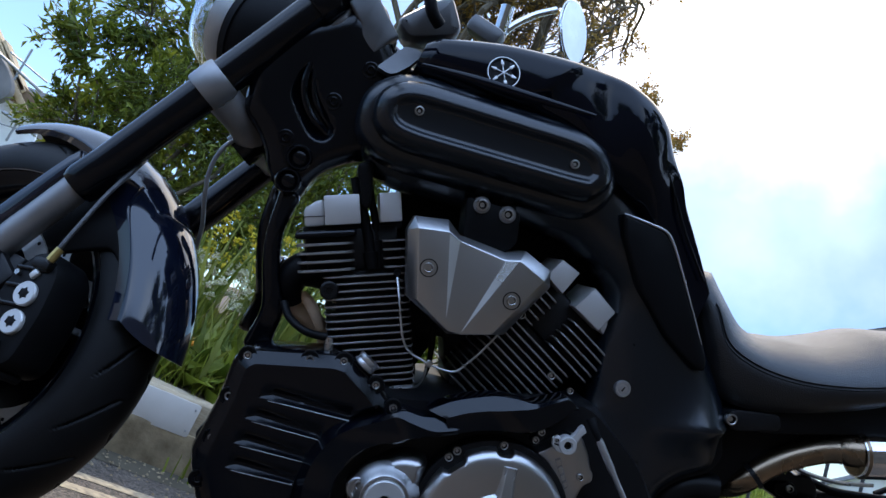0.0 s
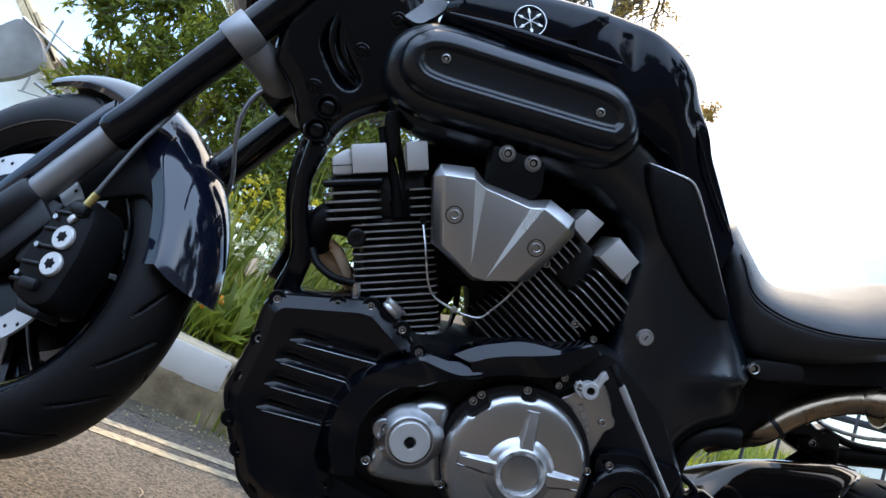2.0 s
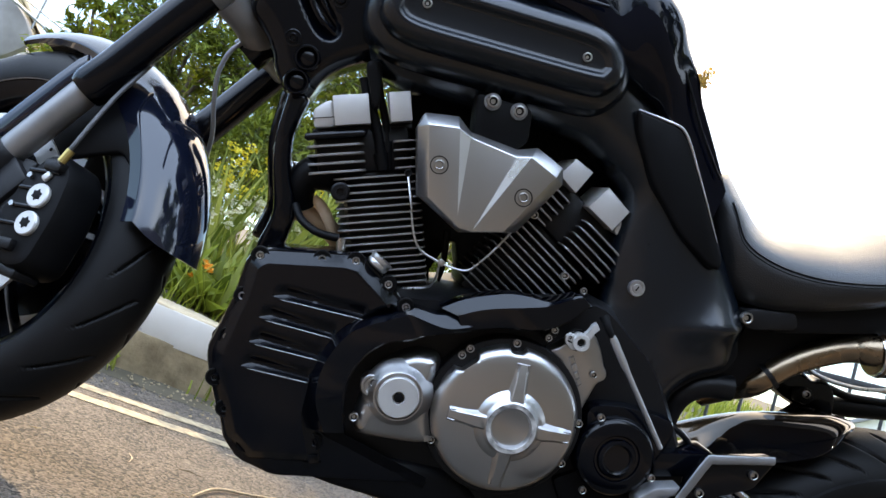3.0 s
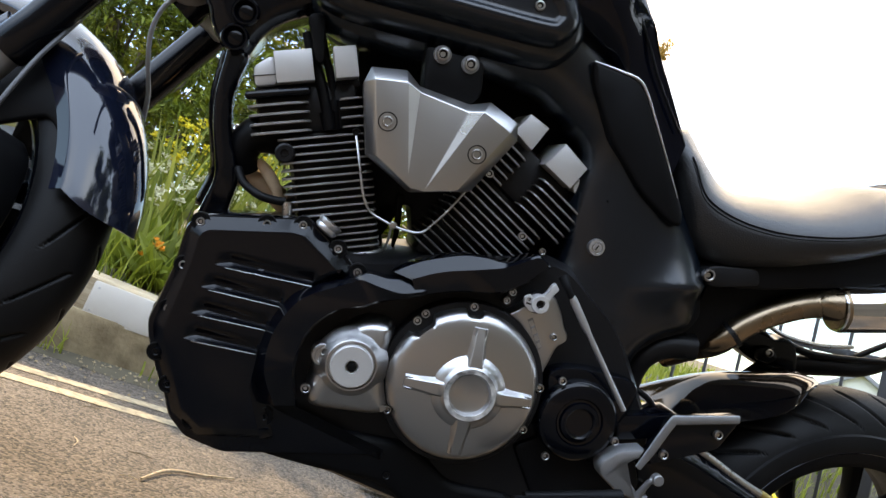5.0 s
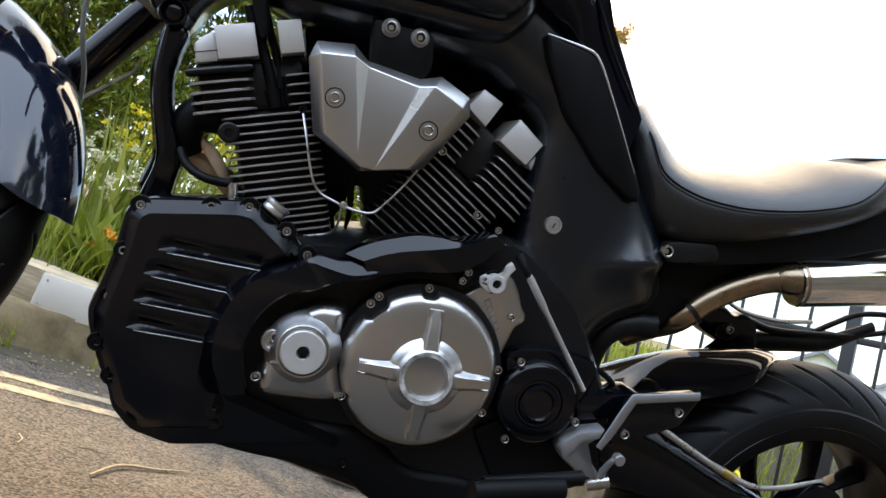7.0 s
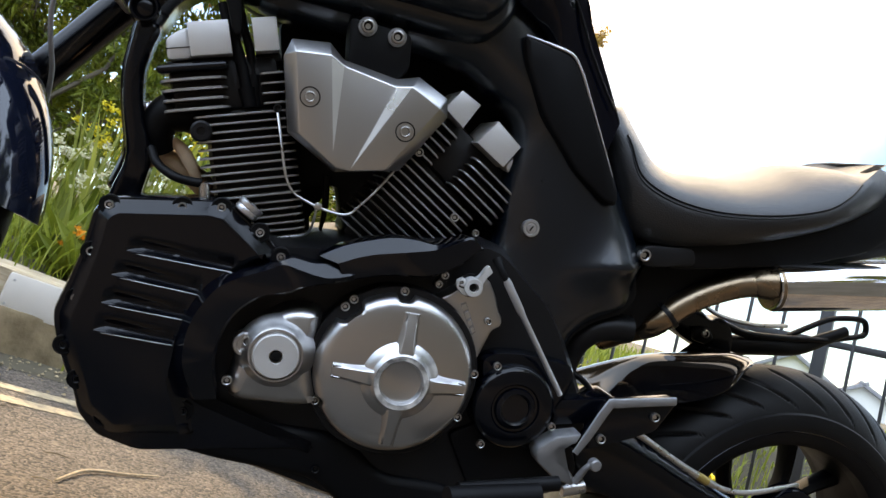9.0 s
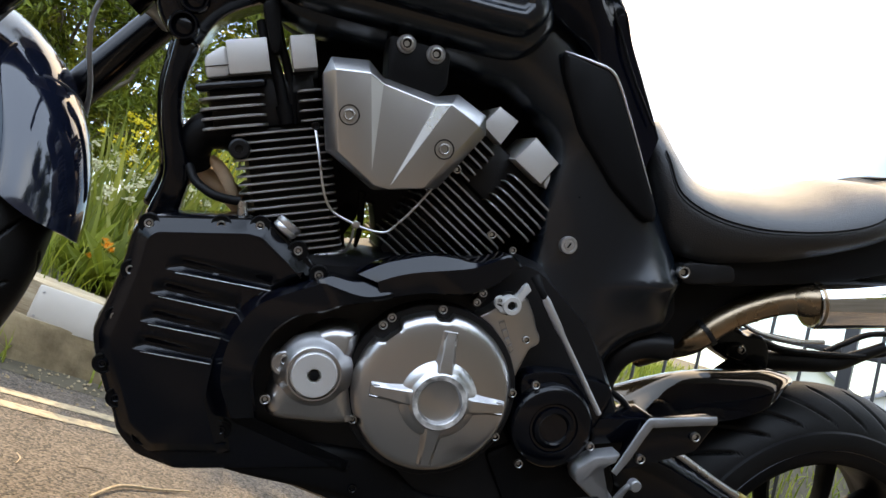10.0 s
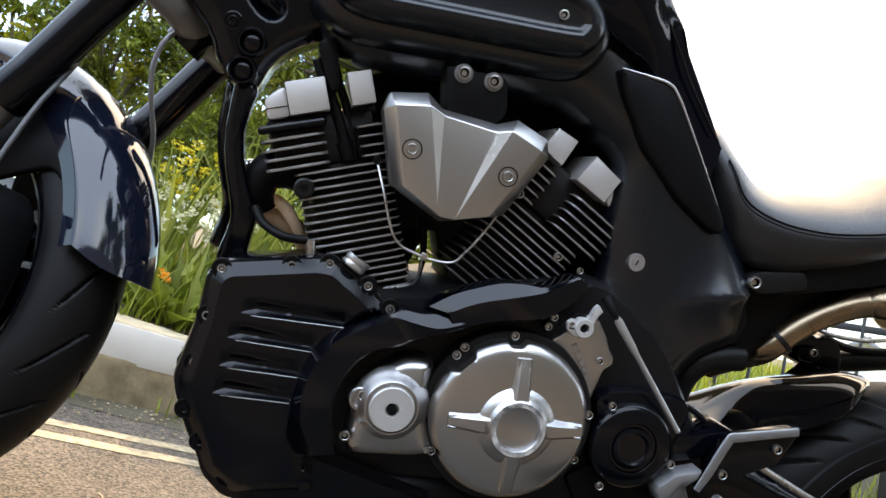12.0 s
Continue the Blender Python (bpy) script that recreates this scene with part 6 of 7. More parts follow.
part("bracket_arm", tube([(1.3986, 0.1100, 0.6059), (1.4734, 0.1100, 0.6333), (1.5420, 0.1100, 0.6580), (1.5906, 0.1100, 0.6949), (1.6251, 0.1100, 0.7245)], [0.019, 0.018, 0.015, 0.012, 0.010], n=14, flat=0.8), DULL, pb)
part("footrest_loop", tube([(1.5233, 0.1200, 0.6713), (1.5586, 0.1200, 0.7054), (1.5925, 0.1200, 0.7340), (1.6416, 0.1200, 0.7546), (1.6638, 0.1200, 0.7552), (1.6732, 0.1200, 0.7349), (1.6474, 0.1200, 0.7174), (1.5809, 0.1200, 0.6831)], 0.0055, n=10), DULL, pb)
part("bracket_stay", tube([(1.3746, 0.1000, 0.6379), (1.4243, 0.1000, 0.6405), (1.4898, 0.1000, 0.6593), (1.5878, 0.1000, 0.6930)], [0.008, 0.007, 0.006, 0.004], n=10), DULL, pb)
bolt(1.3313, 0.0700, 0.6098, 0.0070, pb, STEEL)
part("brake_pedal_line", tube([(1.2775, 0.0500, 0.6562), (1.3339, 0.0600, 0.6488), (1.4095, 0.0700, 0.6594), (1.4808, 0.0800, 0.6833)], 0.004, n=8), STEEL, pb)

# brake line at the fork, silver tank bracket, mirror
hose = part("front_brake_hose", tube([(0.1700, -0.1350, 0.4090), (0.1690, -0.1280, 0.4590), (0.1640, -0.1120, 0.5280), (0.1580, -0.0900, 0.5830), (0.1510, -0.0700, 0.6310)], 0.0035, n=10), BRAID, bike, "grey braided front brake hose", m=TURN)
part("hose_fitting", tube([(0.1710, -0.1350, 0.4120), (0.1740, -0.1340, 0.4320)], 0.006, n=10, smooth=1), BRASS, hose, "brass hose fitting")
part("front_brake_hose", tube([(0.2158, -0.0200, 0.7147), (0.2027, -0.0300, 0.6883), (0.2003, -0.0300, 0.6508), (0.2105, -0.0200, 0.6088), (0.2237, 0.0000, 0.5677), (0.2287, 0.0200, 0.5257)], 0.0035, n=10), GREY, bike, "grey braided brake hose looping behind the fork")
CLAMP = rounded([(0.2669, 0.9636), (0.3100, 0.9877), (0.3374, 0.9671), (0.3618, 0.9505), (0.3517, 0.9355), (0.3404, 0.9105), (0.3264, 0.9159), (0.3124, 0.9251), (0.3050, 0.9398), (0.2888, 0.9496)], 0.004)
part("riser_clamp", prism(CLAMP, 0.0, -0.085, 0.004), DARKALLOY, bike, "silver cast clamp at the steering head")
BRK = rounded([(0.3535, 0.8906), (0.3663, 0.9264), (0.3750, 0.9488), (0.3935, 0.9543), (0.4055, 0.9526), (0.3943, 0.9204), (0.3830, 0.8975), (0.3740, 0.8898)], 0.004, 2)
bm = bmesh.new()
low = min(z for x, z in BRK)
face = [bm.verts.new((x, -0.112 + (z - low) * 0.95, z)) for x, z in BRK]
rear_ = [bm.verts.new((x, -0.060 + (z - low) * 0.5, z)) for x, z in BRK]
bm.faces.new(face)
bm.faces.new(rear_)
for i in range(len(BRK)):
    bm.faces.new((face[i - 1], face[i], rear_[i], rear_[i - 1]))
part("head_bracket", bm, DARKALLOY, bike, "silver plate in front of the tank")
part("instrument_pod", prism(rounded([(0.3419, 0.9872), (0.3824, 1.0450), (0.4039, 1.0620), (0.4401, 1.0213), (0.4331, 1.0053), (0.3715, 0.9684)], 0.012), 0.07, -0.03, 0.012), DARKALLOY, bike, "silver instrument surround")
part("instrument_cable", tube([(0.3669, -0.0600, 1.0418), (0.3860, -0.0600, 1.0140), (0.4053, -0.0500, 1.0034)], 0.010, n=12), DULL, bike, "black cable boot")
MIR = (0.6261, 0.2000, 1.1796)
mir = part("mirror", turned(lathe([(0, 0.010), (0.02, 0.009), (0.04, 0.006), (0.05, 0.0), (0.05, -0.004), (0.047, -0.005), (0, -0.004)], n=40), Matrix.Translation(MIR) @ pose(0, 0, 0, -20, -5, 44) @ Matrix.Diagonal((1.0, 1.0, 1.25, 1))), CHROME, bike, "round mirror with chrome shell")
part("mirror_glass", turned(lathe([(0.0475, -0.0052), (0.0465, -0.0062), (0, -0.0062)], n=40), Matrix.Translation(MIR) @ pose(0, 0, 0, -20, -5, 44) @ Matrix.Diagonal((1.0, 1.0, 1.25, 1))), CHROME, mir, "bright mirror glass")
part("mirror_stalk", tube([(0.5819, 0.2050, 1.2042), (0.5487, 0.2000, 1.1724), (0.5203, 0.1900, 1.1303), (0.5114, 0.1900, 1.1019)], 0.0065, n=12), CHROME, bike, "chrome mirror stalk")
part("lever_perch", tube([(0.4987, 0.1900, 1.1605), (0.5076, 0.1900, 1.1091)], 0.013, n=16, smooth=1), CHROME, bike, "chrome lever perch")
part("bar_switch", block((0.07, 0.04, 0.035), pose(*(0.4832, 0.1800, 1.0954), 0, 10, -20), 0.010), DARKALLOY, bike, "silver switch housing")

# ---- street, kerb and bank ----
KA = radians(24)
KD, KN, K0 = Vector((math.cos(KA), math.sin(KA), 0)), Vector((-math.sin(KA), math.cos(KA), 0)), Vector((0.16, 0.90, 0))
KERB = Matrix.Translation(K0) @ Matrix.Rotation(KA, 4, "Z")  # local x along the kerb, y behind it
UPRIGHT = pose(0, 0, 0, 0, -8, 0)


def rise(a, p):
    """Height of the bank at a metres along the kerb and p metres behind it."""
    return 0.19 + 0.10 * min(p, 1.5) + 0.03 * max(0, min(p, 6) - 1.5) + 0.135 * max(0.0, a - 0.6) * min(1, p / 0.4) + 0.03 * noise.noise((a * 2.1, p * 2.1, 0.3))


road_bm = bmesh.new()
bmesh.ops.create_grid(road_bm, x_segments=60, y_segments=40, size=1)
for v in road_bm.verts:
    v.co = Vector((v.co.x * 40, -1.9 + v.co.y * 1.92, 0))
road = finish("road", road_bm, ASPHALT, m=KERB)
tagged(road, "worn grey-brown asphalt road with gritty chippings", "road", kind="structure")
for k, p in enumerate((-0.275, -0.385)):
    bm = bmesh.new()
    rows = []
    rnd_l = random.Random(5 + k)
    for j in range(161):
        x = -8 + 0.1 * j
        rows.append([(x, p - 0.024 + rnd_l.uniform(-0.003, 0.003), 0.0015), (x, p, 0.003), (x, p + 0.024 + rnd_l.uniform(-0.003, 0.003), 0.0015)])
    ob = finish("road_marking", ribbon(rows, bm), YELLOW, m=KERB)
    tagged(ob, "worn pale yellow no-parking line on asphalt", "road marking", "double yellow lines", "structure")

# far ground down the hill
bm = bmesh.new()
bmesh.ops.create_circle(bm, cap_ends=True, segments=64, radius=1500)
far = finish("ground", bm, material("far_meadow", (0.07, 0.10, 0.03), 0.95, second=(0.14, 0.16, 0.06), scale=0.05), m=Matrix.Translation((0, 0, -6.0)) @ UPRIGHT)
tagged(far, "distant green ground falling away below the street", "ground", kind="structure")
bm = bmesh.new()
rows = []
for i in range(141):
    a = -9 + 0.15 * i
    rows.append([(a, p, rise(a, p)) for p in [0.06 + 0.12 * j for j in range(12)] + [1.6 + 0.4 * j for j in range(18)]])
bank = finish("bank", ribbon(rows, bm), SOIL, m=KERB, sharp=80)
tagged(bank, "earth bank behind the kerb under grass and flowers", "bank", kind="structure")

# kerb: rough concrete blocks below, weathered sleepers on top
rk = random.Random(11)
kerb = new("kerb")
kerb.matrix_world = KERB
tagged(kerb, "low stained concrete kerb at the road's edge", "kerb", kind="structure")
for j in range(-5, 6):
    L = 1.45
    bm = block((L - 0.004, 0.16, 0.135), None, 0.006)
    bmesh.ops.subdivide_edges(bm, edges=[e for e in bm.edges if e.calc_length() > 0.1], cuts=14, use_grid_fill=True)
    for v in bm.verts:
        v.co += Vector((0, 0.010, 0.006)) * noise.noise(v.co * 11 + Vector((j * 3.1, 0, 0)))
    part("kerb_block", bm, CONCRETE, kerb, m=pose(L * j + 0.22, 0.085, 0.052, rk.uniform(-2, 2), rk.uniform(-0.5, 0.5), rk.uniform(-0.6, 0.6)))
for j in range(-4, 6):
    L = 1.3
    bm = block((L - 0.006, 0.12, 0.098), None, 0.008)
    bmesh.ops.subdivide_edges(bm, edges=[e for e in bm.edges if e.calc_length() > 0.5], cuts=40, use_grid_fill=True)
    bmesh.ops.subdivide_edges(bm, edges=[e for e in bm.edges if e.calc_length() > 0.06], cuts=6, use_grid_fill=True)
    for v in bm.verts:
        c = v.co
        v.co += Vector((0, 0.005 * noise.noise((c.x * 3 + j * 5, c.y * 60, c.z * 60)), 0.007 * noise.noise((c.x * 5 + j * 7, c.y * 40, c.z * 30))))
    sl = finish("timber_edging", bm, TIMBER, m=KERB @ pose(L * j + 0.25, 0.075, 0.163, 0, 0, rk.uniform(-0.4, 0.4)), sharp=60)
    tagged(sl, "weathered split timber sleeper along the kerb top", "timber edging", "kerb sleepers")
plate = finish("metal_plate", prism(rounded([(-0.066, 0.112), (0.155, 0.112), (0.155, 0.204), (-0.066, 0.204)], 0.008, 4), 0.012, 0.005, 0.001), PLATE, m=KERB)
tagged(plate, "pale grey painted metal plate screwed to the timber", "metal plate")
for x, z in ((-0.052, 0.128), (-0.052, 0.188), (0.143, 0.128), (0.143, 0.188)):
    part("screw", lathe([(0, 0.002), (0.0035, 0.002), (0.003, -0.0008), (0, -0.001)], n=10), STEEL, plate, m=pose(x, 0.0045, z))


# dirt and loose grit in the gutter
rg = random.Random(77)
rows = []
for j in range(241):
    x = -6 + 0.05 * j
    w = 0.075 + 0.035 * noise.noise((x * 3.1, 0.4, 0)) + 0.02 * noise.noise((x * 14, 0, 3))
    rows.append([(x, 0.012, 0.016), (x, -w * 0.35, 0.010 + 0.004 * noise.noise((x * 20, 1, 0))), (x, -w * 0.7, 0.0055), (x, -w, 0.0012)])
dirt = finish("gutter_dirt", ribbon(rows), SOIL, m=KERB, sharp=80)
tagged(dirt, "brown dirt gathered in the gutter along the kerb", "dirt", kind="structure")
verts, faces = [], []
for k in range(700):
    cx, cy, r = rg.uniform(-1.2, 1.6), -abs(rg.gauss(0, 0.10)), rg.uniform(0.0015, 0.006)
    b0 = len(verts)
    for sx, sy, sz in ((1, 0, 0), (-1, 0, 0), (0, 1, 0), (0, -1, 0), (0, 0, 1), (0, 0, -0.4)):
        verts.append((cx + sx * r * rg.uniform(0.7, 1.2), cy + sy * r * rg.uniform(0.7, 1.2), 0.004 + max(0, 0.012 + cy * 0.12) + sz * r * rg.uniform(0.6, 1)))
    faces += [(b0 + a, b0 + b, b0 + c) for a, b, c in ((0, 2, 4), (2, 1, 4), (1, 3, 4), (3, 0, 4), (2, 0, 5), (1, 2, 5), (3, 1, 5), (0, 3, 5))]
me = bpy.data.meshes.new("grit")
me.from_pydata(verts, [], faces)
me.materials.append(CONCRETE)
ob = new("grit", me)
ob.matrix_world = KERB
tagged(ob, "loose brown grit and small stones beside the kerb", "grit", kind="stuff")

# the far side of the street: an unseen wall added to darken the paint's reflections
opp = finish("unseen_wall", relief([(-14, -0.3), (14, -0.3), (14, 1.8), (-14, 1.8)], [(-3.5, 0), (-3.9, 0)]), material("dark_stone", (0.020, 0.024, 0.026), 0.95, second=(0.050, 0.056, 0.060), scale=3, bump=0.8, bump_scale=25), m=KERB)
tagged(opp, "unseen dark grey stone wall added to darken reflections", "wall", kind="structure")
# ---- planting ----
def leaf_mesh(name, pos, way, size, wide, mat, rng, droop=0.25):
    """Many pointed, folded leaves in one mesh: places, directions, lengths."""
    n = len(pos)
    way = way / np.linalg.norm(way, axis=1, keepdims=True)
    ref = rng.normal(size=(n, 3))
    side = np.cross(way, ref)
    side /= np.linalg.norm(side, axis=1, keepdims=True)
    up = np.cross(side, way)
    s = size[:, None]
    b = pos
    m = pos + way * s * 0.5 - up * s * 0.05
    t = pos + way * s - up * s * droop
    l = pos + way * s * 0.42 + side * s * wide + up * s * 0.06
    r = pos + way * s * 0.42 - side * s * wide + up * s * 0.06
    verts = np.stack([b, l, r, m, t], 1).reshape(-1, 3)
    k = np.arange(n)[:, None] * 5
    faces = np.concatenate([k + [0, 2, 3], k + [0, 3, 1], k + [3, 2, 4], k + [3, 4, 1]], 1).reshape(-1, 3)
    me = bpy.data.meshes.new(name)
    me.from_pydata(verts.tolist(), [], faces.tolist())
    me.materials.append(mat)
    return me


def blade_mesh(name, pos, height, lean, width, mat, rng, seg=4):
    """Grass or strap leaves: bent tapering blades."""
    n = len(pos)
    ang = rng.uniform(0, 2 * np.pi, n)
    d = np.stack([np.cos(ang), np.sin(ang), np.zeros(n)], 1)
    w = np.stack([-np.sin(ang + rng.normal(0, 0.8, n)), np.cos(ang), np.zeros(n)], 1)
    vs = []
    for j in range(seg + 1):
        u = j / seg
        c = pos + d * (lean * u ** 2)[:, None] + np.array([0, 0, 1.0]) * (height * (u - 0.35 * (lean / (height + 1e-6)) * u ** 3))[:, None]
        ww = (width * (1 - u ** 2.2) + 0.0003)[:, None]
        vs += [c - w * ww, c + w * ww]
    verts = np.stack(vs, 1).reshape(-1, 3)
    k = np.arange(n)[:, None] * (2 * (seg + 1))
    faces = np.concatenate([k + [2 * j, 2 * j + 1, 2 * j + 3, 2 * j + 2] for j in range(seg)], 1).reshape(-1, 4)
    me = bpy.data.meshes.new(name)
    me.from_pydata(verts.tolist(), [], faces.tolist())
    me.materials.append(mat)
    return me


def on_bank(rng, n, a0, a1, p0, p1):
    a, p = rng.uniform(a0, a1, n), rng.uniform(p0, p1, n)
    return np.array([tuple(KERB @ Vector((x, y, rise(x, y) - 0.01))) for x, y in zip(a, p)])


def limb(bm, a, b, r0, r1, rng, wob=0.06):
    pts = [Vector(a).lerp(Vector(b), u) + Vector(rng.normal(0, wob, 3)) * math.sin(math.pi * u) for u in (0, 0.25, 0.5, 0.75, 1)]
    tube(pts, [r0 + (r1 - r0) * u for u in (0, 0.25, 0.5, 0.75, 1)], n=6, smooth=2, bm=bm)
    return pts


def shrub(name, label, base, blobs, count, size, mat, seed, extra=None):
    """A leafy bush: stems to each mass of leaves, and leaves in drooping sprays round them."""
    rng = np.random.default_rng(seed)
    root = new(name)
    root.matrix_world = Matrix.Translation(base)
    tagged(root, label, "shrub")
    bm = bmesh.new()
    pos, way, siz = [], [], []
    for c, r in blobs:
        c = Vector(c) - Vector(base)
        limb(bm, (rng.normal(0, 0.06), rng.normal(0, 0.06), 0), c, 0.014, 0.005, rng)
        sprays = int(26 * r * r / 0.16) + 6
        for k in range(sprays):
            q = rng.normal(size=3)
            q /= np.linalg.norm(q)
            tip = c + Vector(q * r * rng.uniform(0.55, 1.12) * np.array([1, 1, 0.9]))
            pts = limb(bm, c + Vector(q * r * 0.1), tip, 0.004, 0.0014, rng, 0.03)
            m = max(4, int(count * r * r / sprays))
            for j in range(m):
                u = rng.uniform(0.25, 1.05)
                i = min(3, int(u * 4))
                o = pts[i].lerp(pts[min(4, i + 1)], min(1, u * 4 - i)) + Vector(rng.normal(0, 0.022, 3))
                pos.append(o)
                w = q * 0.8 + rng.normal(0, 0.75, 3) + np.array([0, 0, -0.15])
                way.append(w)
                siz.append(size * rng.uniform(0.55, 1.25))
    part("stem", bm, BARK, root)
    fo = new("foliage", leaf_mesh("foliage", np.array(pos), np.array(way), np.array(siz), 0.16, mat, rng))
    fo.parent = root
    return root


shrub("shrub", "tall leafy green shrub with long narrow leaves behind the kerb", (-0.55, 2.2, 0.3),
      [((-0.95, 2.3, 1.25), 0.22), ((-0.80, 2.4, 1.50), 0.30), ((-0.55, 2.3, 1.15), 0.36), ((-0.45, 2.5, 1.55), 0.34), ((-0.75, 2.3, 0.90), 0.30), ((-0.20, 2.4, 1.20), 0.36), ((-0.10, 2.5, 1.62), 0.34), ((-0.45, 2.4, 0.75), 0.36), ((-0.05, 2.3, 0.82), 0.30), ((-0.30, 2.7, 1.95), 0.34), ((-0.62, 2.7, 1.90), 0.30)], 19000, 0.050, SHRUB, 21)
shrub("shrub", "dense green bush behind the flowers", (0.5, 2.7, 0.4),
      [((0.25, 2.6, 1.05), 0.36), ((0.60, 2.7, 0.95), 0.36), ((0.30, 2.8, 1.50), 0.36), ((0.75, 2.9, 1.35), 0.34), ((1.05, 2.9, 0.95), 0.32), ((0.95, 3.0, 0.65), 0.3), ((0.4, 2.6, 0.65), 0.3), ((0.1, 3.1, 1.9), 0.4), ((0.5, 3.1, 1.8), 0.35)], 11000, 0.058, SHRUB, 22)
shrub("shrub", "taller russet-tinged shrub behind the green one", (-0.6, 3.4, 0.4),
      [((-0.85, 3.4, 1.85), 0.34), ((-0.45, 3.5, 2.15), 0.36), ((-0.10, 3.5, 1.95), 0.36), ((-0.65, 3.4, 2.45), 0.30)], 1800, 0.06, RUSSET, 23)
# one leggy spray that stands out against the sky
rng = np.random.default_rng(31)
spray = new("leafy_sprig")
spray.matrix_world = Matrix.Translation((-0.62, 2.1, 1.0))
tagged(spray, "leggy green sprig standing out from the shrub", "sprig")
bm = bmesh.new()
pts = spline([(0, 0, -0.6), (-0.10, 0, 0.0), (-0.22, 0.02, 0.12), (-0.38, 0.0, 0.30)], 8)
tube(pts, [0.005 - 0.003 * k / (len(pts) - 1) for k in range(len(pts))], n=6, smooth=1, bm=bm)
part("stem", bm, BARK, spray)
pp = np.array([tuple(pts[int(rng.uniform(8, len(pts) - 1))]) for _ in range(110)]) + rng.normal(0, 0.02, (110, 3))
ob = new("foliage", leaf_mesh("foliage", pp, rng.normal(0, 1, (110, 3)) + np.array([-0.3, 0, 0]), rng.uniform(0.05, 0.085, 110), 0.17, SHRUB, rng))
ob.parent = spray

rng = np.random.default_rng(41)
n = 10500
pos = on_bank(rng, n, -1.6, 1.6, 0.10, 1.5)
me = blade_mesh("grass", pos, rng.uniform(0.05, 0.20, n), rng.uniform(0.01, 0.12, n), rng.uniform(0.0012, 0.0030, n), GRASS, rng)
tagged(new("grass", me), "long uneven green grass on the bank", "grass", kind="stuff")
n = 9000
pos = on_bank(rng, n, 1.6, 7.5, 0.0, 2.6)
me = blade_mesh("grass", pos, rng.uniform(0.06, 0.20, n), rng.uniform(0.01, 0.1, n), rng.uniform(0.003, 0.006, n), GRASS, rng)
tagged(new("grass", me), "bright sunlit grass below the railings", "grass", kind="stuff")


def strap_plant(x, y, n, h, seed):
    rg = np.random.default_rng(seed)
    z = rise(*[(KERB.inverted() @ Vector((x, y, 0)))[i] for i in (0, 1)])
    ps = np.stack([rg.normal(0, 0.05, n), rg.normal(0, 0.05, n), np.full(n, -0.02)], 1)
    ob = new("strap_leaf_plant", blade_mesh("strap_leaf_plant", ps, rg.uniform(0.6, 1.0, n) * h, rg.uniform(0.08, 0.45, n) * h, rg.uniform(0.006, 0.013, n), STRAP, rg, 6))
    ob.matrix_world = Matrix.Translation((x, y, z))
    tagged(ob, "clump of long arching strap leaves on the bank", "plant", "strap-leaved plants")


for i, (x, y, n, h) in enumerate(((0.12, 1.45, 26, 0.62), (0.30, 1.55, 28, 0.68), (0.02, 1.75, 24, 0.60), (0.45, 1.75, 26, 0.72), (0.62, 1.65, 20, 0.6), (0.34, 1.85, 30, 0.85), (0.16, 1.25, 14, 0.34), (0.28, 1.30, 12, 0.30))):
    strap_plant(x, y, n, h, 50 + i)


def flower_patch(name, label, spots, heads, petal, mat, seed, height):
    """Stalks with small clustered flower heads."""
    for i, (x, y) in enumerate(spots):
        rg = np.random.default_rng(seed + i)
        l = KERB.inverted() @ Vector((x, y, 0))
        root = new(name)
        root.matrix_world = Matrix.Translation((x, y, rise(l.x, l.y) - 0.01))
        tagged(root, label, "flowers", label.split(" ")[0] + " flowers on the bank")
        bm = bmesh.new()
        pos, way = [], []
        for k in range(heads):
            top = Vector((rg.normal(0, 0.05), rg.normal(0, 0.05), height * rg.uniform(0.7, 1.15)))
            tube([(top.x * 0.2, top.y * 0.2, 0), (top.x * 0.5, top.y * 0.5, top.z * 0.6), tuple(top)], 0.0013, n=5, smooth=2, bm=bm)
            for j in range(9):
                o = top + Vector(rg.normal(0, petal * 0.6, 3))
                for q in range(5):
                    pos.append(tuple(o))
                    a = 2 * np.pi * q / 5
                    way.append((math.cos(a), math.sin(a) - 0.5, 0.35 + rg.normal(0, 0.3)))
        part("stalk", bm, GRASS, root)
        nn = len(pos)
        fl = new("petals", leaf_mesh("petals", np.array(pos), np.array(way), rg.uniform(0.6, 1.1, nn) * petal, 0.34, mat, rg, 0.1))
        fl.parent = root
        fl["kind"] = "stuff"


flower_patch("white_flowers", "white bell flowers in loose heads on thin stalks", [(-0.02, 1.40), (0.08, 1.52), (0.16, 1.38), (0.22, 1.62), (-0.10, 1.60), (0.05, 1.30), (0.12, 1.62), (0.20, 1.46), (-0.06, 1.72), (0.28, 1.72)], 6, 0.013, PETAL_W, 61, 0.33)
flower_patch("yellow_flowers", "yellow small flowers on leafy stalks among the grass", [(-0.02, 1.80), (0.12, 1.85), (0.24, 1.78), (0.0, 1.95), (0.34, 2.0), (0.18, 1.74), (0.30, 1.88)], 7, 0.015, PETAL_Y, 71, 0.48)
flower_patch("orange_flowers", "orange wallflower low beside the timber edging", [(0.13, 1.10)], 2, 0.016, PETAL_O, 81, 0.13)
flower_patch("plum_flowers", "plum pansies low beside the timber edging", [(0.30, 1.22)], 2, 0.015, PETAL_P, 82, 0.14)
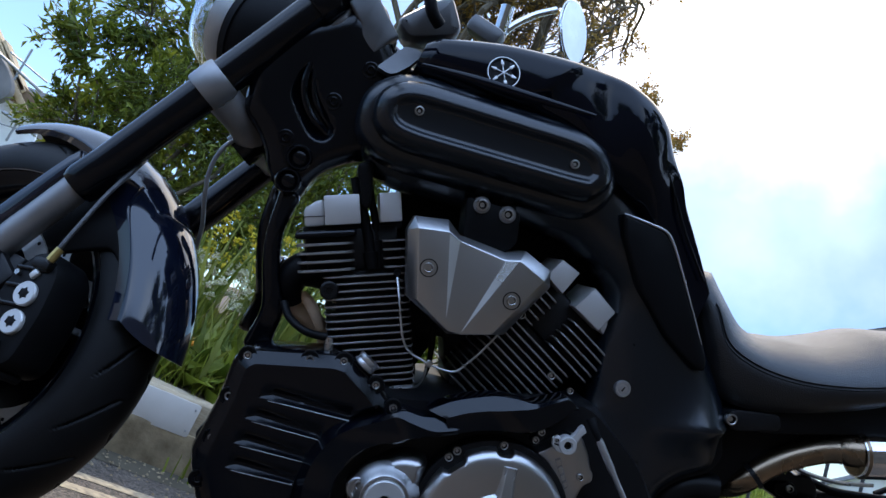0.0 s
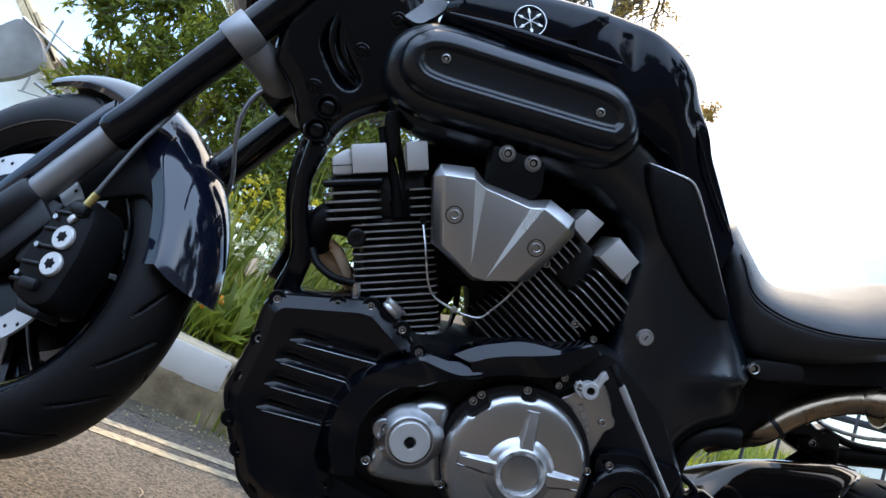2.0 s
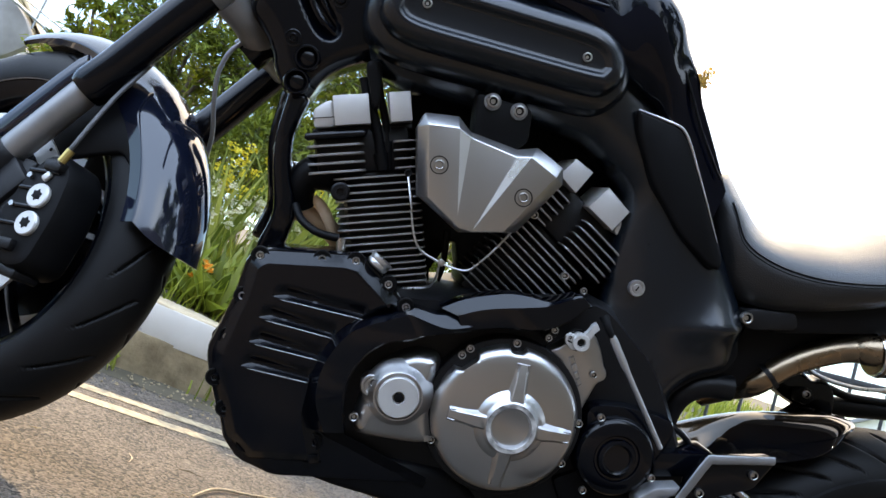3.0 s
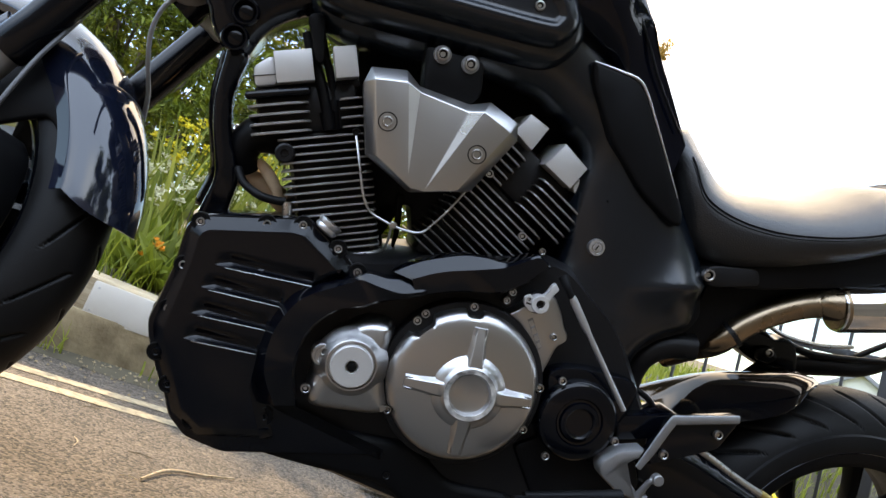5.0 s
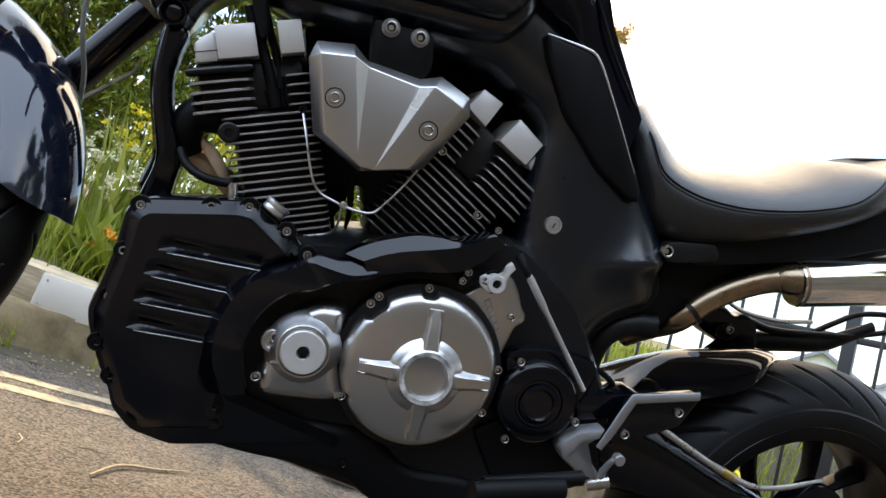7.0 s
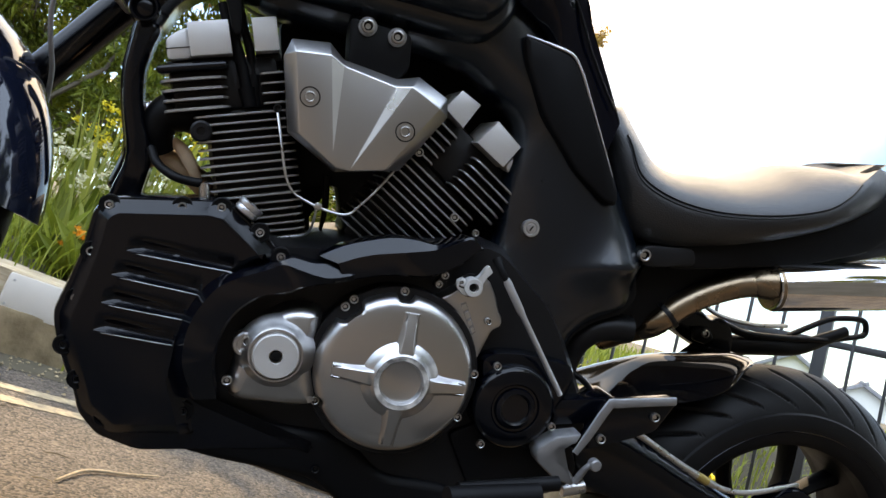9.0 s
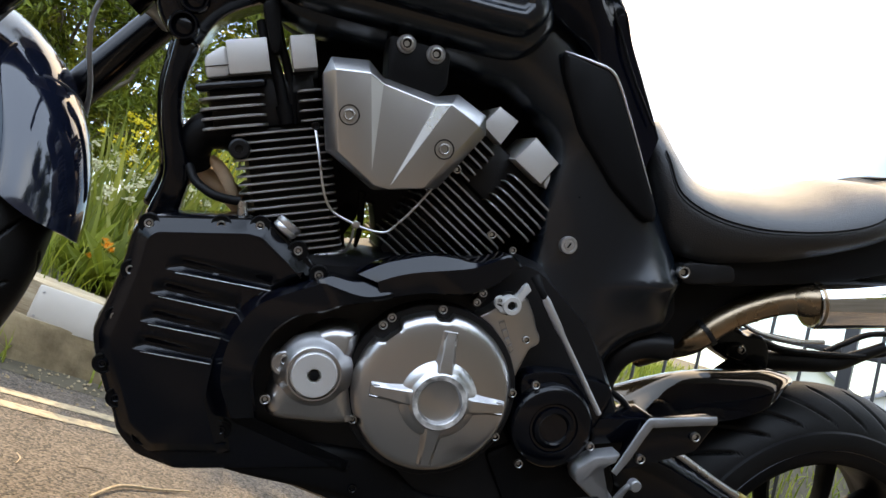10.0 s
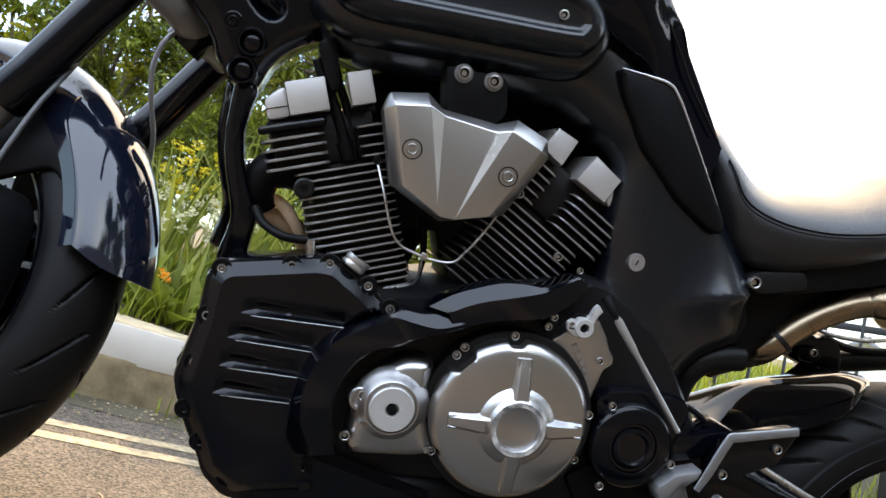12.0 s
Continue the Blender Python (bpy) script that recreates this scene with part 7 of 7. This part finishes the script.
flower_patch("yellow_flowers", "yellow daffodil-like flowers below the railings", [(2.55, 1.95), (2.7, 1.9), (2.85, 1.85)], 3, 0.05, PETAL_Y, 91, 0.34)
# broad dock-like leaves low on the bank
rng = np.random.default_rng(141)
for i, (x, y) in enumerate(((0.20, 1.18), (0.32, 1.34), (0.24, 1.42), (0.40, 1.40), (0.10, 1.22), (0.30, 1.20), (0.44, 1.28), (0.16, 1.34), (0.36, 1.52), (0.50, 1.46), (0.08, 1.44), (0.26, 1.56))):
    l = KERB.inverted() @ Vector((x, y, 0))
    n = 20
    way = rng.normal(0, 1, (n, 3)) * np.array([1, 1, 0.4]) + np.array([0, -0.3, 0.95])
    ob = new("dock_plant", leaf_mesh("dock_plant", rng.normal(0, 0.015, (n, 3)), way, rng.uniform(0.10, 0.22, n), 0.19, SHRUB, rng, 0.3))
    ob.matrix_world = Matrix.Translation((x, y, rise(l.x, l.y)))
    tagged(ob, "broad-leaved green plant low on the bank", "plant", "broad-leaved plants")
# weeds in the gutter
rg = np.random.default_rng(100)
tufts = np.array((-0.10, 0.17, 0.40, -0.16, -0.45))
n = 8 * len(tufts)
ps = np.stack([np.repeat(tufts, 8) + rg.normal(0, 0.028, n), rg.normal(-0.030, 0.010, n), np.full(n, 0.004)], 1)
ob = new("gutter_weed", blade_mesh("gutter_weed", ps, rg.uniform(0.03, 0.11, n), rg.uniform(0.0, 0.10, n), rg.uniform(0.0014, 0.0030, n), GRASS, rg))
ob.matrix_world = KERB
tagged(ob, "small tufts of weeds growing along the gutter", "weed", kind="stuff")
# fallen twigs on the road
tw = finish("twig", tube([(0.435, 0.098, 0.004), (0.462, 0.185, 0.006), (0.49, 0.225, 0.005), (0.53, 0.26, 0.004), (0.585, 0.318, 0.004)], [0.002, 0.003, 0.003, 0.0025, 0.0015], n=7), TIMBER)
tagged(tw, "pale dry curved twig lying on the asphalt", "twig")
rows = []
for i in range(9):
    u = i / 8
    w = 0.042 * math.sin(math.pi * min(1, u * 0.92 + 0.05)) ** 0.8
    rows.append([(0.13 * u - 0.065, w * v, 0.006 + 0.020 * abs(v) ** 1.5 + 0.010 * math.sin(5 * u + 1) ** 2 + 0.004 * noise.noise((u * 6, v * 4, 2))) for v in (-1, -0.6, -0.25, 0, 0.25, 0.6, 1)])
dry = finish("dry_leaf", shell(ribbon(rows), 0.001), material("dry_leaf_brown", (0.16, 0.065, 0.022), 0.75, second=(0.30, 0.15, 0.06), scale=40, bump=0.5, bump_scale=120), m=Matrix.Translation((0.945, 0.70, 0.0)) @ Matrix.Rotation(radians(25), 4, "Z"))
tagged(dry, "curled dry brown leaf lying on the asphalt", "leaf")
rg = random.Random(7)
for i in range(14):
    x, y = rg.uniform(-0.2, 0.9), rg.uniform(0.05, 0.55)
    a, L = rg.uniform(0, 6.28), rg.uniform(0.02, 0.07)
    t2 = finish("twig", tube([(0, 0, 0.002), (L * 0.5, 0.004, 0.003), (L, -0.003, 0.002)], [0.0008, 0.0012, 0.0006], n=5, smooth=2), BARK if i % 2 else TIMBER, m=Matrix.Translation((x, y, 0.001)) @ Matrix.Rotation(a, 4, "Z"))
    tagged(t2, "small dry twig fragment on the asphalt", "twig", "twig fragments")


# ---- trees ----
def tree(name, label, base, top, heart, reach, seed, levels, leaf, mat, n_leaf, strays=()):
    """Trunk, limbs that stay within a crown about heart, fine twigs and small leaves at their tips."""
    rng = np.random.default_rng(seed)
    root = new(name)
    root.matrix_world = Matrix.Translation(base)
    tagged(root, label, "tree")
    bm = bmesh.new()
    tips = []
    heart, reach = Vector(heart) - Vector(base), Vector(reach)

    def grow(a, d, length, r, lev):
        b = a + d * length
        off = Vector([(b[i] - heart[i]) / reach[i] for i in range(3)])
        if off.length > 1 and lev < levels:
            d = (d + (heart - a).normalized() * 0.9).normalized()
            b = a + d * length
        pts = limb(bm, a, b, r, r * 0.65, rng, 0.07 * length)
        if lev <= 2:
            tips.extend(pts[2:])
        if lev == 0:
            return
        for k in range(4 if lev > 1 else 3):
            nd = Vector(np.array(d) + rng.normal(0, 0.6, 3) + np.array([0, 0, 0.04])).normalized()
            grow(pts[4] if k < 2 else pts[3 - k % 2], nd, length * rng.uniform(0.55, 0.82), r * rng.uniform(0.5, 0.66), lev - 1)

    grow(Vector((0, 0, 0)), Vector((0.02, 0, 1)).normalized(), top, 0.16, levels)
    for way in strays:
        end = Vector(way) - Vector(base)
        fork = heart + Vector((0.6, 0, -0.9))
        pts = limb(bm, fork, end, 0.035, 0.010, rng, 0.12)
        for k in range(7):
            grow(pts[4] if k < 4 else pts[3], Vector(np.array([0.5, 0, 0.1]) + rng.normal(0, 0.7, 3)).normalized(), 0.16, 0.009, 1)
    part("trunk", bm, BARK, root)
    spots = np.array([tuple(tips[int(i)]) for i in rng.uniform(0, len(tips), n_leaf // 9)]) + rng.normal(0, 0.03, (n_leaf // 9, 3))
    tp = np.repeat(spots, 9, 0)
    n_leaf = len(tp)
    tp = tp + rng.normal(0, 0.028, (n_leaf, 3))
    ob = new("crown", leaf_mesh("crown", tp, rng.normal(0, 1, (n_leaf, 3)), rng.uniform(0.5, 1.2, n_leaf) * leaf, 0.34, mat, rng))
    ob.parent = root
    return root


shrub("shrub", "broad green bush filling the back of the bank", (0.0, 3.6, 0.4), [((-0.5, 3.6, 0.9), 0.42), ((-0.1, 3.5, 1.1), 0.42), ((0.35, 3.6, 1.0), 0.42), ((0.8, 3.6, 0.9), 0.42), ((0.2, 3.7, 1.6), 0.42), ((1.3, 3.7, 0.85), 0.38), ((-0.9, 3.5, 1.2), 0.4)], 5000, 0.085, SHRUB, 24)
tree("tree", "spring tree with twisting bare branches and bronze buds", (1.5, 9.0, 0.2), 3.3, (1.35, 9.0, 6.2), (1.75, 1.0, 1.7), 207, 5, 0.050, BUD, 38000, ((4.1, 9.0, 5.25), (3.5, 9.0, 5.62)))

# unseen trees across the street, read from reflections, placed to darken the paint
for x, y, h, sd in ((-5.2, -9.4, 3.6, 301), (-0.8, -10.2, 4.4, 302), (4.2, -6.0, 7.6, 303), (6.6, -3.6, 8.6, 304), (6.4, -1.2, 9.0, 305)):
    rq = random.Random(sd)
    masses = [((x + rq.uniform(-1.6, 1.6), y + rq.uniform(-0.9, 0.9), h * rq.uniform(0.30, 1.0)), rq.uniform(0.75, 1.1)) for _ in range(int(4 + h * 1.6))]
    ob = shrub("tree", "unseen broad dark green tree behind the wall across the street", (x, y, 0), masses, 330, 0.26, SHRUB, sd)
    ob["category"] = "tree"

# ---- railings, houses ----
fc, fd = Vector((3.35, 2.05, 0)), Vector((0.66, -0.75, 0))
fn = Vector((0.75, 0.66, 0))
rows = []
for k in range(36):
    s = -2.4 + 0.2 * k
    rows.append([tuple(fc + fd * s + fn * p + Vector((0, 0, z + 0.03 * noise.noise((s * 2, p * 3, 1))))) for p, z in ((-0.75, -0.03), (-0.5, 0.05), (-0.28, 0.16), (-0.1, 0.27), (0.3, 0.29), (1.0, 0.29), (2.2, 0.25), (2.4, -0.6))])
verge = finish("verge", ribbon(rows), SOIL, sharp=80)
tagged(verge, "grassy raised verge under the railings at the road's end", "verge", kind="structure")
rng = np.random.default_rng(43)
n = 9000
ss, pp_ = rng.uniform(-2.3, 4.4, n), rng.uniform(-0.7, 1.2, n)
zz = np.interp(pp_, [-0.75, -0.5, -0.28, -0.1, 0.3, 1.2], [-0.03, 0.05, 0.16, 0.27, 0.29, 0.29])
pos = np.array(fc)[None] + ss[:, None] * np.array(fd)[None] + pp_[:, None] * np.array(fn)[None]
pos[:, 2] = zz - 0.01
me = blade_mesh("grass", pos, rng.uniform(0.05, 0.17, n), rng.uniform(0.01, 0.09, n), rng.uniform(0.002, 0.005, n), GRASS, rng)
tagged(new("grass", me), "long sunlit grass on the verge under the railings", "grass", kind="stuff")
fence = new("railings")
fence.matrix_world = Matrix.Translation(fc + Vector((0, 0, 0.55))) @ UPRIGHT @ Matrix.Rotation(math.atan2(fd.y, fd.x), 4, "Z")
tagged(fence, "black iron railings with a thick post above the grass", "railings")
for k in range(-11, 9):
    x = 0.165 * k
    if k == 0:
        part("post", block((0.06, 0.06, 1.15), pose(0.03, 0, 0.35), 0.004), IRON, fence, "thick iron post")
    else:
        part("bar", block((0.016, 0.016, 1.12), pose(x, 0, 0.30), 0.003), IRON, fence)
for z in (0.10, 0.62):
    part("rail", block((3.4, 0.012, 0.035), pose(-0.2, 0, z), 0.003), IRON, fence)


def house(name, label, at, yaw, w, d, h, roof_h, wall_mat, roof_mat, chimney=True):
    """A gabled house with windows, door side hidden, slate roof and chimney."""
    root = new(name)
    root.matrix_world = at @ pose(0, 0, 0, 0, 0, yaw)
    tagged(root, label, "house")
    wall = relief([(-w / 2, 0), (w / 2, 0), (w / 2, h), (0, h + roof_h), (-w / 2, h)], [(d / 2, 0), (-d / 2, 0)])
    wl_ = part("wall", wall, wall_mat, root)
    for sd in (-1, 1):
        sl = math.hypot(w / 2, roof_h) + 0.3
        part("roof", block((sl, d + 0.4, 0.12), Matrix.Translation((sd * w / 4, 0, h + roof_h / 2 + 0.05)) @ pose(0, 0, 0, 0, sd * math.degrees(math.atan2(roof_h, w / 2)), 0), 0.02), roof_mat, root)
    for x in (-w / 4, w / 4):
        wf = part("window", block((0.95, 0.10, 1.2), pose(x, -d / 2, h - 1.1), 0.01), PLATE, root)
        part("pane", block((0.8, 0.02, 1.05), pose(x, -d / 2 - 0.05, h - 1.1), 0.005), CHROME, wf)
    if chimney:
        ch = part("chimney", block((0.8, 0.6, 1.5), pose(w * 0.2, 0, h + roof_h + 0.25), 0.02), BRICKRED, root, "red brick chimney stack")
        for x in (-0.2, 0.2):
            part("chimney_pot", tube([(w * 0.2 + x, 0, h + roof_h + 0.95), (w * 0.2 + x, 0, h + roof_h + 1.35)], 0.12, n=12, smooth=1), BRICKRED, ch)
    return root


house("house", "pale lime-washed house with slate roof down the hill", Matrix.Translation((20.0, 22.0, -1.0)) @ UPRIGHT, -40, 6, 8, 4.0, 1.8, LIMEWASH, SLATE, False)
house("house", "pale house with a red brick chimney down the hill", Matrix.Translation((22.6, 22.0, -0.6)) @ UPRIGHT, -40, 7, 8, 3.6, 1.8, LIMEWASH, SLATE, True)
# building under repair beyond the shrubs: raw verge boards, grey boarding, slate, white sheeting, poles
site = new("building_under_repair")
tagged(site, "building under repair with raw timber verge, slates and white sheeting", "building")
part("wall", prism([(-6.50, 1.33), (-6.05, 2.24), (-5.75, 2.29), (-5.16, 2.20), (-4.63, 1.24), (-6.03, 0.49)], 18.0, 14.0, 0.01), STONE, site, "grey stone wall")
part("roof", prism([(-6.10, 2.60), (-5.70, 2.65), (-5.15, 2.68), (-4.92, 2.27), (-5.52, 2.12)], 17.5, 14.6, 0.02), SLATE, site, "grey slate roof")
for q in ([(-6.84, 3.15), (-6.67, 3.18), (-5.63, 2.34), (-5.28, 2.06), (-5.52, 2.10)], [(-6.62, 3.16), (-6.55, 3.18), (-5.53, 2.38), (-5.59, 2.32)], [(-6.29, 2.93), (-6.24, 3.01), (-5.52, 2.37), (-5.56, 2.30)]):
    part("verge_board", prism(q, 13.75, 13.5 - 0.1, 0.01), RAWWOOD, site, "raw timber verge board")
part("fascia", prism([(-5.77, 2.27), (-5.61, 2.45), (-5.01, 2.23), (-5.02, 2.11), (-5.75, 2.13)], 13.7, 13.45, 0.01), FASCIA, site, "brown timber fascia")
part("boarding", prism(rounded([(-6.60, 2.24), (-6.26, 2.71), (-6.05, 2.69), (-5.74, 2.49), (-5.56, 2.27), (-5.54, 2.10), (-5.76, 1.80), (-6.17, 1.48)], 0.12, 4), 13.2, 13.0, 0.03), GREYBOARD, site, "grey weathered boarding under the eave")
part("sheeting", prism([(-6.50, 1.61), (-5.83, 2.10), (-5.17, 1.95), (-5.06, 1.66), (-6.10, 0.92)], 13.8, 13.7, 0.005), SHEET, site, "white sheeting behind scaffold poles")
for a, b, r in (([(-6.15, 2.71)][0], [(-5.08, 2.40)][0], 0.028), ([(-5.84, 2.77)][0], [(-5.09, 2.59)][0], 0.015), ([(-5.57, 2.98)][0], [(-5.56, 2.38)][0], 0.02), ([(-5.56, 1.59)][0], [(-5.56, 1.87)][0], 0.02), ([(-5.45, 1.82)][0], [(-4.81, 1.71)][0], 0.03), ([(-5.16, 1.41)][0], [(-5.16, 1.87)][0], 0.02), ([(-5.62, 1.58)][0], [(-4.90, 1.71)][0], 0.012)):
    part("scaffold_pole", tube([(a[0], 12.9, a[1]), (b[0], 12.9, b[1])], r, n=8, smooth=1), GREY, site)

# the whole street stands on its hill
for ob in list(scene.objects):
    if ob.parent is None and ob.type in {"MESH", "EMPTY"}:
        ob.matrix_basis = HILL @ ob.matrix_basis
